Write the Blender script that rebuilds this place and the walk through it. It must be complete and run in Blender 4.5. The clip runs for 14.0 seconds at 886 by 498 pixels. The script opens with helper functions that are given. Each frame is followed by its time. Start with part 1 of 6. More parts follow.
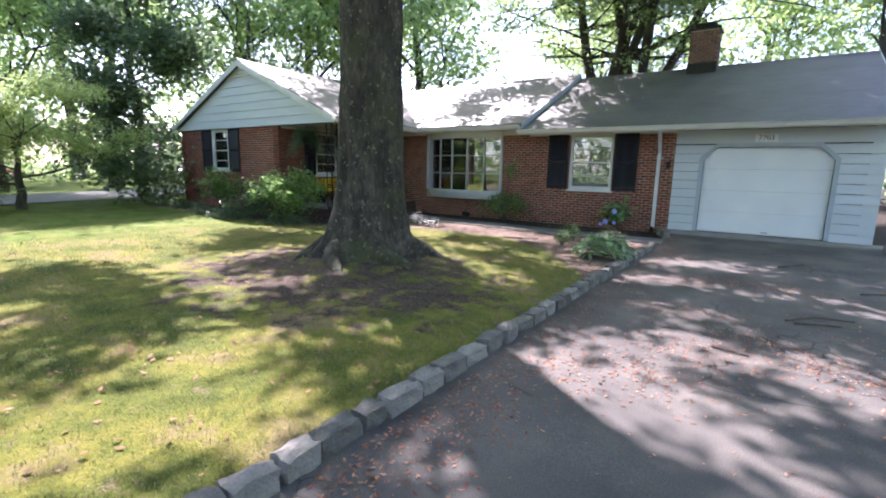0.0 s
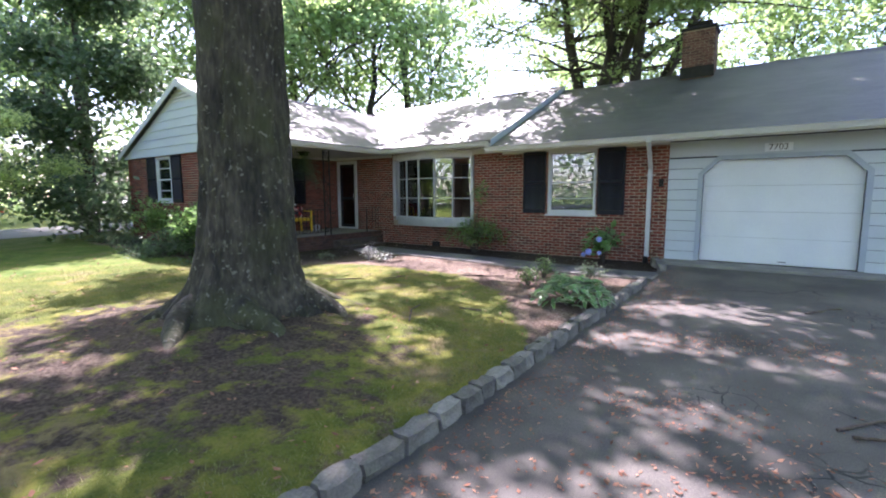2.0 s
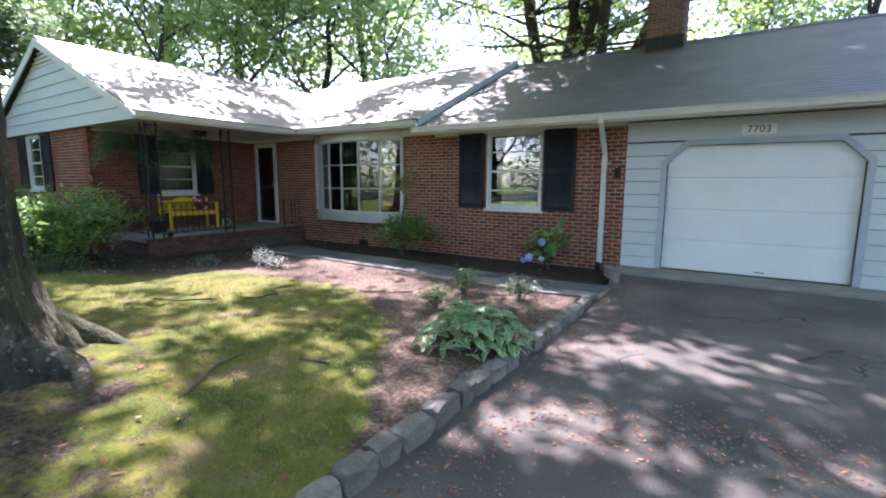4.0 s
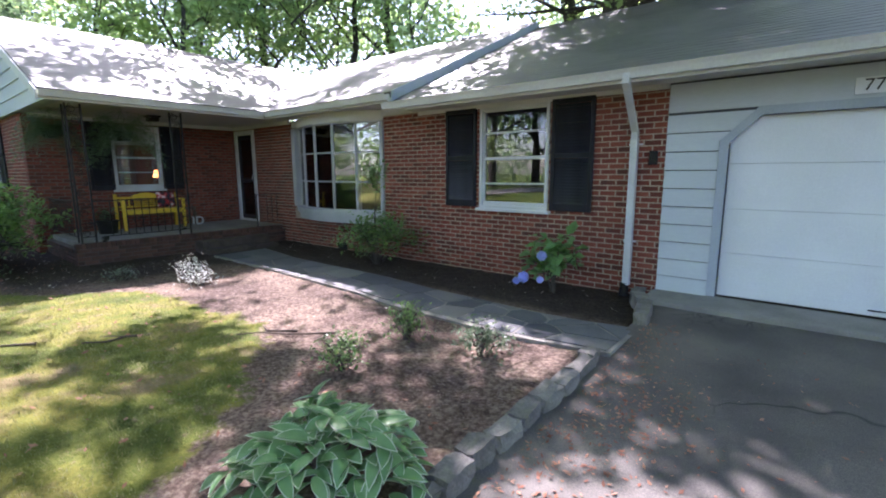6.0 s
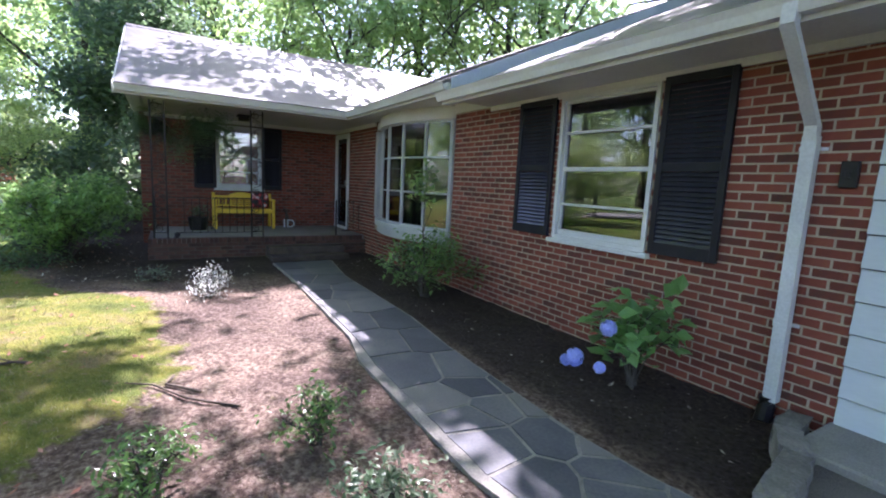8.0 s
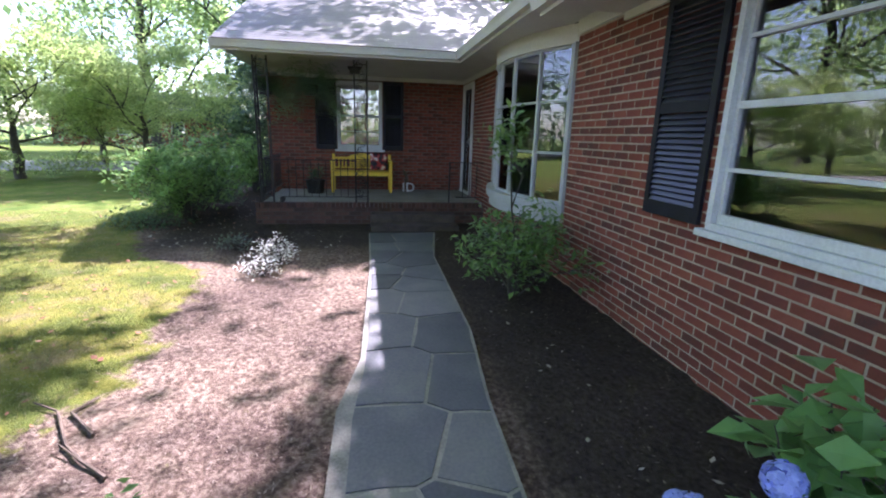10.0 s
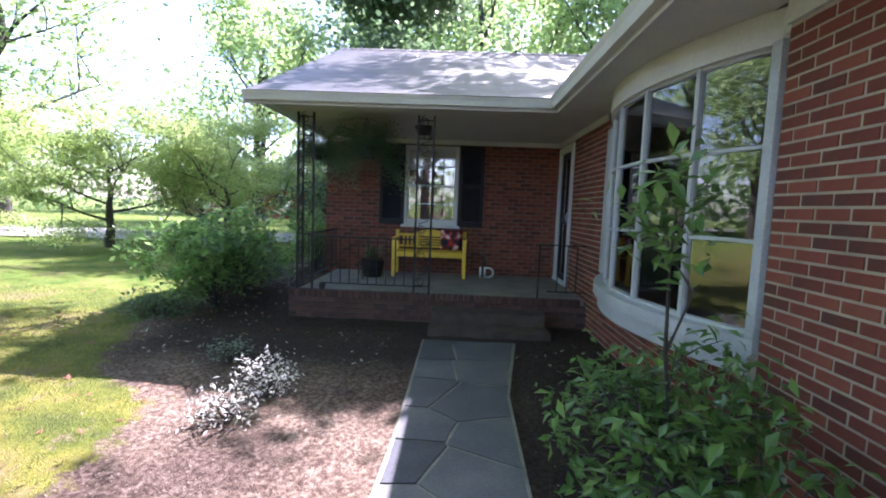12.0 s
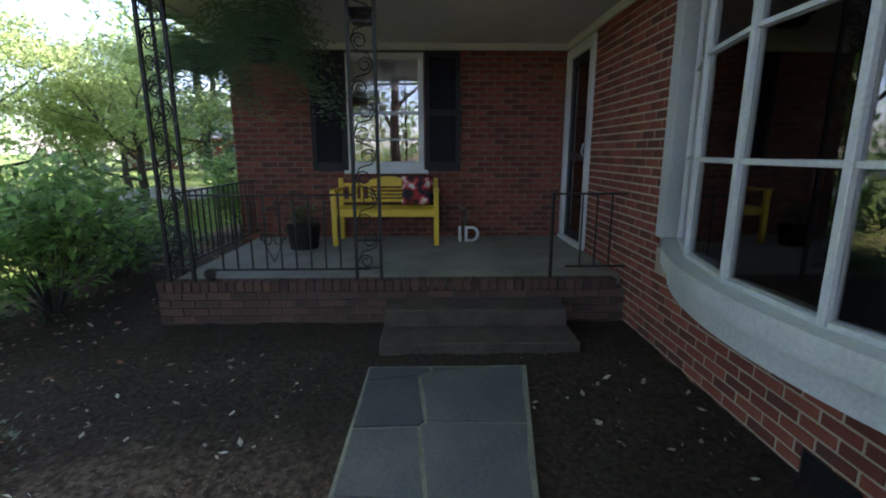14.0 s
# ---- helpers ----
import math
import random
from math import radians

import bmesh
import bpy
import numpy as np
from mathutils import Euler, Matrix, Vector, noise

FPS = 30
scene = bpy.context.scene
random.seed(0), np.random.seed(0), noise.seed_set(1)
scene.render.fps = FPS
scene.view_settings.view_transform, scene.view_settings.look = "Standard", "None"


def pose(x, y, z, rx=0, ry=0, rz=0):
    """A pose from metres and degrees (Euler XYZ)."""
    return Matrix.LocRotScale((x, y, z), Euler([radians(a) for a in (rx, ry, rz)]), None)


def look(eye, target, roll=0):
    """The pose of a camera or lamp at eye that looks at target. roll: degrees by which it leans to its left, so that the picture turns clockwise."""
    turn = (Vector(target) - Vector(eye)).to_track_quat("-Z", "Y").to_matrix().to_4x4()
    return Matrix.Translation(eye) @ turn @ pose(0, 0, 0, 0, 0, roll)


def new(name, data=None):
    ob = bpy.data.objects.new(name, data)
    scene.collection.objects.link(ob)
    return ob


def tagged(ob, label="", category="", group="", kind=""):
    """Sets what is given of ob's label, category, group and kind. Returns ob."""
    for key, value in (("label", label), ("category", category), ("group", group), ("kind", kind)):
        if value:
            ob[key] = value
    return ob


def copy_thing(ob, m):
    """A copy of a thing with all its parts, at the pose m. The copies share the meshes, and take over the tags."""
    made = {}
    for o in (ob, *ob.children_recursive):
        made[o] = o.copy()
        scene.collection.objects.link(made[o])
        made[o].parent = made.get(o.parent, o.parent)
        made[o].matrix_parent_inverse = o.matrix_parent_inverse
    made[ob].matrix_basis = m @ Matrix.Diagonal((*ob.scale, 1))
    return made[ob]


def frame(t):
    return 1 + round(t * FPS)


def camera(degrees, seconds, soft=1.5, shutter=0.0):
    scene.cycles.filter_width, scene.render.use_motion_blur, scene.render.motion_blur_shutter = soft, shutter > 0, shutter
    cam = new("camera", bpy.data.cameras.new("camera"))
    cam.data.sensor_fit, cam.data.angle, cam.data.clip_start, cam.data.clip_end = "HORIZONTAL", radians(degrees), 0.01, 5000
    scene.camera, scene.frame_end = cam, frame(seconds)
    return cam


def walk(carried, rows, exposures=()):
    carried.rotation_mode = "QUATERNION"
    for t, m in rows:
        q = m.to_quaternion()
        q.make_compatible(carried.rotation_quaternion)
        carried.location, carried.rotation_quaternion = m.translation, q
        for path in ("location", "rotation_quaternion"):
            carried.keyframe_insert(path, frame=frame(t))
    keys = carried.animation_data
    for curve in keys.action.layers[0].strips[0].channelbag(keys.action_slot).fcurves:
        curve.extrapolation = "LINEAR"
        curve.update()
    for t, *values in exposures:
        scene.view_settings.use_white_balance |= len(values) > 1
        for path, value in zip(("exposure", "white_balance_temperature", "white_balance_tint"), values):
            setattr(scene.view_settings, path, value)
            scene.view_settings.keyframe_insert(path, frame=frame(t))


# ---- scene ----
cam = camera(88.1, 14.0, soft=2.0)
METRES, EYE, TILT, LEAN, TURN = 15.3, 1.5, 0.0, 0.0, 34.6
ROWS = [
    (0.0, 0.0, 0.0, 0.0, 0.21, -9.76, -1.22),
    (0.5, 0.0182, 0.0301, -0.0001, 1.56, -9.41, -1.08),
    (1.0, 0.0368, 0.0613, -0.0001, 3.66, -8.71, -0.71),
    (1.5, 0.0566, 0.0913, 0.0006, 3.33, -7.63, -0.25),
    (2.0, 0.0772, 0.1203, 0.0008, 1.13, -6.75, 0.18),
    (2.5, 0.0971, 0.1507, 0.0015, -1.09, -6.49, 0.2),
    (3.0, 0.1162, 0.1804, 0.0024, -2.42, -6.74, -0.24),
    (5.5, 0.2079, 0.3483, 0.0052, 2.02, -10.4, -0.24),
    (6.0, 0.2263, 0.3819, 0.0051, 4.34, -9.42, 0.19),
    (6.5, 0.2449, 0.4165, 0.0036, 7.79, -8.21, 0.07),
    (7.0, 0.263, 0.45, 0.0048, 12.44, -7.16, -0.64),
    (7.5, 0.2765, 0.4837, 0.0038, 18.03, -7.01, -2.21),
    (8.0, 0.2887, 0.517, 0.0044, 24.16, -8.04, -2.78),
    (10.5, 0.2664, 0.6673, 0.0042, 49.71, -12.61, -2.13),
    (11.0, 0.2427, 0.6912, 0.0039, 52.21, -9.01, -3.79),
    (11.5, 0.2173, 0.7164, 0.0033, 54.7, -6.43, -3.27),
    (12.0, 0.1894, 0.7392, 0.0031, 57.22, -5.07, -2.17),
    (12.5, 0.1619, 0.7625, 0.0016, 57.75, -5.24, -0.53),
    (13.0, 0.1331, 0.7837, 0.0004, 57.71, -6.89, 0.59),
    (13.5, 0.1038, 0.8056, -0.001, 56.15, -9.44, 1.0),
    (14.0, 0.0732, 0.8263, -0.0026, 54.0, -11.92, 0.08),
]
walk(cam, [(t, pose(0, 0, EYE, TILT, LEAN, TURN) @ pose(METRES * x, METRES * y, METRES * z, 90 + pitch, roll, yaw)) for t, x, y, z, yaw, pitch, roll in ROWS],
     exposures=[(0.0, 2.12, 6050, 34), (2.0, 2.24, 6000, 36), (5.5, 2.2, 5900, 35), (8.0, 2.3, 5750, 36), (12.0, 2.4, 5750, 37), (14.0, 2.2, 5850, 36)])

# ---- world, sun, exposure ----
SUN = Vector((-1.75, 1.22, 2.62)).normalized()
world = bpy.data.worlds.new("sky")
scene.world = world
world.use_nodes = True
wn = world.node_tree
sky = wn.nodes.new("ShaderNodeTexSky")
sky.sky_type, sky.sun_disc = "NISHITA", False
sky.sun_elevation = math.asin(SUN.z)
sky.sun_rotation = math.atan2(SUN.x, SUN.y)
sky.air_density, sky.dust_density, sky.ozone_density = 1.0, 1.2, 1.0
wn.links.new(sky.outputs[0], wn.nodes["Background"].inputs[0])
wn.nodes["Background"].inputs[1].default_value = 0.15
lamp = new("sun", bpy.data.lights.new("sun", "SUN"))
lamp.data.energy, lamp.data.angle, lamp.data.color = 5.0, radians(0.55), (1.0, 0.95, 0.87)
lamp.matrix_world = look(SUN * 60, (0, 0, 0))


# ---- materials ----
def mat(name, stops, scale=6.0, rough=0.8, bump=0.2, fine=80.0, rnd=0.0, metal=0.0, spec=0.5, island=False, relief=0.01, stretch=(1, 1, 1), coat=0.0, trans=0.0):
    """Noise at two scales between colour stops, fine relief, and a shift from piece to piece."""
    m = bpy.data.materials.new(name)
    m.use_nodes = True
    t = m.node_tree
    n, ln = t.nodes, t.links
    b = n["Principled BSDF"]
    co = n.new("ShaderNodeTexCoord")
    mp = n.new("ShaderNodeMapping")
    mp.inputs["Scale"].default_value = stretch
    ln.new(co.outputs["Object"], mp.inputs[0])
    a = n.new("ShaderNodeTexNoise")
    a.inputs["Scale"].default_value, a.inputs["Detail"].default_value = scale, 5
    ln.new(mp.outputs[0], a.inputs["Vector"])
    f = n.new("ShaderNodeTexNoise")
    f.inputs["Scale"].default_value, f.inputs["Detail"].default_value = fine, 4
    ln.new(mp.outputs[0], f.inputs["Vector"])
    mx = n.new("ShaderNodeMath")
    mx.operation = "MULTIPLY_ADD"
    mx.inputs[1].default_value, mx.inputs[2].default_value = 0.45, 0.0
    ln.new(f.outputs[0], mx.inputs[0])
    ad = n.new("ShaderNodeMath")
    ad.operation = "MULTIPLY_ADD"
    ad.inputs[1].default_value = 0.55
    ln.new(a.outputs[0], ad.inputs[0])
    ln.new(mx.outputs[0], ad.inputs[2])
    val = ad.outputs[0]
    if rnd:
        if island:
            src = n.new("ShaderNodeNewGeometry").outputs["Random Per Island"]
        else:
            src = n.new("ShaderNodeObjectInfo").outputs["Random"]
        rm = n.new("ShaderNodeMath")
        rm.operation = "MULTIPLY_ADD"
        rm.inputs[1].default_value = rnd
        ln.new(src, rm.inputs[0])
        sb = n.new("ShaderNodeMath")
        sb.operation = "SUBTRACT"
        sb.inputs[1].default_value = rnd / 2
        ln.new(val, rm.inputs[2])
        ln.new(rm.outputs[0], sb.inputs[0])
        val = sb.outputs[0]
    r = n.new("ShaderNodeValToRGB")
    el = r.color_ramp.elements
    lo, hi = (0.36, 0.64) if not rnd else (0.5 - 0.14 - rnd / 2, 0.5 + 0.14 + rnd / 2)
    for i, c in enumerate(stops):
        p = lo + (hi - lo) * i / max(1, len(stops) - 1)
        e = el[i] if i < 2 else el.new(p)
        e.position = p
        e.color = (*c, 1)
    ln.new(val, r.inputs[0])
    ln.new(r.outputs[0], b.inputs["Base Color"])
    b.inputs["Roughness"].default_value, b.inputs["Metallic"].default_value = rough, metal
    b.inputs["Specular IOR Level"].default_value = spec
    b.inputs["Coat Weight"].default_value = coat
    if bump:
        bp = n.new("ShaderNodeBump")
        bp.inputs["Strength"].default_value, bp.inputs["Distance"].default_value = bump, relief
        ln.new(ad.outputs[0], bp.inputs["Height"])
        ln.new(bp.outputs[0], b.inputs["Normal"])
    if trans:
        tr = n.new("ShaderNodeBsdfTranslucent")
        ms = n.new("ShaderNodeMixShader")
        ms.inputs[0].default_value = trans
        hs = n.new("ShaderNodeHueSaturation")
        hs.inputs["Hue"].default_value, hs.inputs["Saturation"].default_value, hs.inputs["Value"].default_value = 0.485, 0.85, 3.1
        ln.new(r.outputs[0], hs.inputs["Color"])
        ln.new(hs.outputs[0], tr.inputs[0])
        ln.new(b.outputs[0], ms.inputs[1])
        ln.new(tr.outputs[0], ms.inputs[2])
        ln.new(ms.outputs[0], n["Material Output"].inputs[0])
    return m


BRICK = mat("brick", [(0.045, 0.028, 0.022), (0.125, 0.033, 0.021), (0.19, 0.047, 0.029), (0.25, 0.078, 0.047)], 9, 0.9, 0.5, 160, 0.5, relief=0.003)
BRICKS = mat("brick joined", [(0.045, 0.028, 0.022), (0.125, 0.033, 0.021), (0.19, 0.047, 0.029), (0.25, 0.078, 0.047)], 9, 0.9, 0.5, 160, 0.5, island=True, relief=0.003)
MORTAR = mat("mortar", [(0.27, 0.22, 0.165), (0.44, 0.37, 0.28)], 5, 0.95, 0.4, 120, relief=0.004)
# darker copy of MORTAR: the porch's shade is put into its colour
PORCHMORTAR = mat("shaded porch mortar", [(0.05, 0.042, 0.036), (0.11, 0.092, 0.078)], 5, 0.95, 0.4, 120, relief=0.004)
WHITE = mat("white paint", [(0.46, 0.48, 0.49), (0.62, 0.64, 0.65)], 2.5, 0.45, 0.08, 60)
CREAM = mat("soffit paint", [(0.50, 0.50, 0.47), (0.60, 0.60, 0.57)], 2, 0.6, 0.06, 40)
SIDING = mat("grey white siding", [(0.44, 0.49, 0.53), (0.52, 0.57, 0.61)], 3, 0.5, 0.15, 50, 0.15, stretch=(0.3, 0.3, 1))
TRIMGREY = mat("grey trim paint", [(0.30, 0.35, 0.41), (0.38, 0.43, 0.50)], 3, 0.5, 0.1, 50)
DOORWHITE = mat("garage door paint", [(0.66, 0.69, 0.72), (0.74, 0.77, 0.80)], 1.5, 0.4, 0.05, 60)
SHUT = mat("black shutter paint", [(0.007, 0.008, 0.012), (0.018, 0.019, 0.026)], 6, 0.5, 0.1, 90, spec=0.22)
SLAT = mat("black slat paint", [(0.010, 0.011, 0.016), (0.026, 0.028, 0.038)], 6, 0.3, 0.1, 90, spec=0.5)
IRON = mat("black iron", [(0.006, 0.006, 0.007), (0.02, 0.019, 0.018)], 14, 0.5, 0.2, 120, spec=0.3)
SHINGLE = mat("asphalt shingle", [(0.055, 0.056, 0.058), (0.085, 0.085, 0.086), (0.12, 0.118, 0.116)], 1.2, 0.52, 0.3, 200, 0.12, island=True, relief=0.004)
ASPHALT = mat("asphalt", [(0.046, 0.042, 0.039), (0.085, 0.077, 0.069), (0.16, 0.14, 0.12)], 1.1, 0.85, 0.7, 130, relief=0.006)
CONCRETE = mat("concrete", [(0.16, 0.152, 0.138), (0.28, 0.27, 0.245)], 2.5, 0.9, 0.4, 90, relief=0.005)
STONE = mat("kerb stone", [(0.06, 0.058, 0.052), (0.15, 0.142, 0.125), (0.28, 0.262, 0.23)], 9, 0.9, 0.9, 60, 0.35, relief=0.015)
SLATE = mat("slate flag", [(0.036, 0.04, 0.05), (0.08, 0.085, 0.097), (0.16, 0.155, 0.15)], 3.5, 0.7, 0.5, 50, 0.45, relief=0.006)
PALESLATE = mat("pale flag", [(0.13, 0.125, 0.115), (0.20, 0.19, 0.175)], 3.5, 0.8, 0.5, 50, 0.2, relief=0.006)
PATHMORTAR = mat("path mortar", [(0.14, 0.132, 0.115), (0.27, 0.257, 0.225)], 6, 0.95, 0.6, 70, relief=0.008)


def crack_asphalt(m):
    """Dark cracks that run through the asphalt in places."""
    n, ln = m.node_tree.nodes, m.node_tree.links
    b = n["Principled BSDF"]
    base = b.inputs["Base Color"].links[0].from_socket
    co = n.new("ShaderNodeTexCoord").outputs["Object"]
    wob = n.new("ShaderNodeTexNoise")
    wob.inputs["Scale"].default_value = 2.0
    ln.new(co, wob.inputs["Vector"])
    vm = n.new("ShaderNodeVectorMath")
    vm.operation = "MULTIPLY_ADD"
    vm.inputs[1].default_value = (0.5, 0.5, 0.5)
    ln.new(wob.outputs["Color"], vm.inputs[0])
    ln.new(co, vm.inputs[2])
    masks = []
    for sc, w in ((0.45, 0.006), (4.5, 0.04)):
        v = n.new("ShaderNodeTexVoronoi")
        v.feature = "DISTANCE_TO_EDGE"
        v.inputs["Scale"].default_value = sc
        ln.new(vm.outputs[0], v.inputs["Vector"])
        r = n.new("ShaderNodeValToRGB")
        r.color_ramp.elements[0].position, r.color_ramp.elements[0].color = w * 0.25, (1, 1, 1, 1)
        r.color_ramp.elements[1].position, r.color_ramp.elements[1].color = w, (0, 0, 0, 1)
        ln.new(v.outputs["Distance"], r.inputs[0])
        z = n.new("ShaderNodeTexNoise")
        z.inputs["Scale"].default_value = 0.45 if sc < 1 else 0.3
        ln.new(co, z.inputs["Vector"])
        g = n.new("ShaderNodeValToRGB")
        g.color_ramp.elements[0].position, g.color_ramp.elements[1].position = (0.52, 0.56) if sc < 1 else (0.56, 0.6)
        ln.new(z.outputs[0], g.inputs[0])
        x = n.new("ShaderNodeMath")
        x.operation = "MULTIPLY"
        ln.new(r.outputs[0], x.inputs[0])
        ln.new(g.outputs[0], x.inputs[1])
        masks.append(x.outputs[0])
    mx = n.new("ShaderNodeMath")
    mx.operation = "MAXIMUM"
    ln.new(masks[0], mx.inputs[0])
    ln.new(masks[1], mx.inputs[1])
    c = n.new("ShaderNodeMix")
    c.data_type = "RGBA"
    ln.new(mx.outputs[0], c.inputs[0])
    ln.new(base, c.inputs[6])
    c.inputs[7].default_value = (0.012, 0.012, 0.012, 1)
    ln.new(c.outputs[2], b.inputs["Base Color"])


crack_asphalt(ASPHALT)
BARK = mat("bark", [(0.013, 0.012, 0.009), (0.042, 0.037, 0.026), (0.088, 0.077, 0.055)], 5, 0.95, 1.0, 24, stretch=(1, 1, 0.3), relief=0.06)
BARK2 = mat("thin bark", [(0.03, 0.027, 0.022), (0.09, 0.08, 0.065)], 6, 0.95, 0.8, 40, stretch=(1, 1, 0.3), relief=0.02)


def lichen(m):
    """Pale grey lichen spots and a green bloom of moss on bark."""
    n, ln = m.node_tree.nodes, m.node_tree.links
    b = n["Principled BSDF"]
    last = b.inputs["Base Color"].links[0].from_socket
    co = n.new("ShaderNodeTexCoord").outputs["Object"]
    for sc, lo, hi, col, amt in ((1.1, 0.50, 0.66, (0.055, 0.062, 0.022, 1), 0.75), (17.0, 0.62, 0.66, (0.17, 0.165, 0.13, 1), 0.8), (3.0, 0.56, 0.7, (0.014, 0.012, 0.009, 1), 0.8)):
        z = n.new("ShaderNodeTexNoise")
        z.inputs["Scale"].default_value, z.inputs["Detail"].default_value = sc, 6
        ln.new(co, z.inputs["Vector"])
        r = n.new("ShaderNodeValToRGB")
        r.color_ramp.elements[0].position, r.color_ramp.elements[0].color = lo, (0, 0, 0, 1)
        r.color_ramp.elements[1].position, r.color_ramp.elements[1].color = hi, (amt, amt, amt, 1)
        ln.new(z.outputs[0], r.inputs[0])
        c = n.new("ShaderNodeMix")
        c.data_type = "RGBA"
        ln.new(r.outputs[0], c.inputs[0])
        ln.new(last, c.inputs[6])
        c.inputs[7].default_value = col
        last = c.outputs[2]
    ln.new(last, b.inputs["Base Color"])


lichen(BARK)
LEAF = mat("tree leaf", [(0.06, 0.105, 0.03), (0.105, 0.175, 0.05), (0.17, 0.24, 0.075)], 0.5, 0.5, 0, 3, 0.5, island=True, trans=0.7)
PALELEAF = mat("dogwood leaf", [(0.08, 0.135, 0.03), (0.14, 0.205, 0.05), (0.22, 0.275, 0.08)], 0.5, 0.5, 0, 3, 0.5, island=True, trans=0.62)
DARKLEAF = mat("dark leaf", [(0.026, 0.058, 0.024), (0.05, 0.1, 0.038), (0.085, 0.145, 0.055)], 0.5, 0.4, 0, 3, 0.5, island=True, trans=0.35)
BUSHLEAF = mat("bush leaf", [(0.03, 0.085, 0.018), (0.07, 0.155, 0.032), (0.14, 0.25, 0.055)], 2, 0.3, 0, 9, 0.6, island=True, trans=0.2)
CORNERLEAF = mat("corner bush leaf", [(0.035, 0.095, 0.018), (0.08, 0.17, 0.035), (0.16, 0.28, 0.06)], 2, 0.36, 0, 9, 0.6, island=True, trans=0.5)
WINDARK = mat("dimmed room wall", [(0.05, 0.045, 0.04), (0.09, 0.08, 0.07)], 2, 0.9, 0, 10)


def glass():
    m = bpy.data.materials.new("window glass")
    m.use_nodes = True
    t = m.node_tree
    n, ln = t.nodes, t.links
    gl = n.new("ShaderNodeBsdfGlossy")
    gl.inputs["Roughness"].default_value = 0.01
    tp = n.new("ShaderNodeBsdfTransparent")
    fr = n.new("ShaderNodeFresnel")
    fr.inputs[0].default_value = 2.3
    ms = n.new("ShaderNodeMixShader")
    ln.new(fr.outputs[0], ms.inputs[0])
    ln.new(tp.outputs[0], ms.inputs[1])
    ln.new(gl.outputs[0], ms.inputs[2])
    ln.new(ms.outputs[0], n["Material Output"].inputs[0])
    return m


GLASS = glass()


def screen_mat():
    """Fine grey gauze: half see-through."""
    m = bpy.data.materials.new("insect gauze")
    m.use_nodes = True
    n, ln = m.node_tree.nodes, m.node_tree.links
    tp = n.new("ShaderNodeBsdfTransparent")
    ms = n.new("ShaderNodeMixShader")
    ms.inputs[0].default_value = 0.45
    b = n["Principled BSDF"]
    b.inputs["Base Color"].default_value, b.inputs["Roughness"].default_value = (0.22, 0.215, 0.22, 1), 0.7
    ln.new(tp.outputs[0], ms.inputs[1])
    ln.new(b.outputs[0], ms.inputs[2])
    ln.new(ms.outputs[0], n["Material Output"].inputs[0])
    return m


SCREEN = screen_mat()


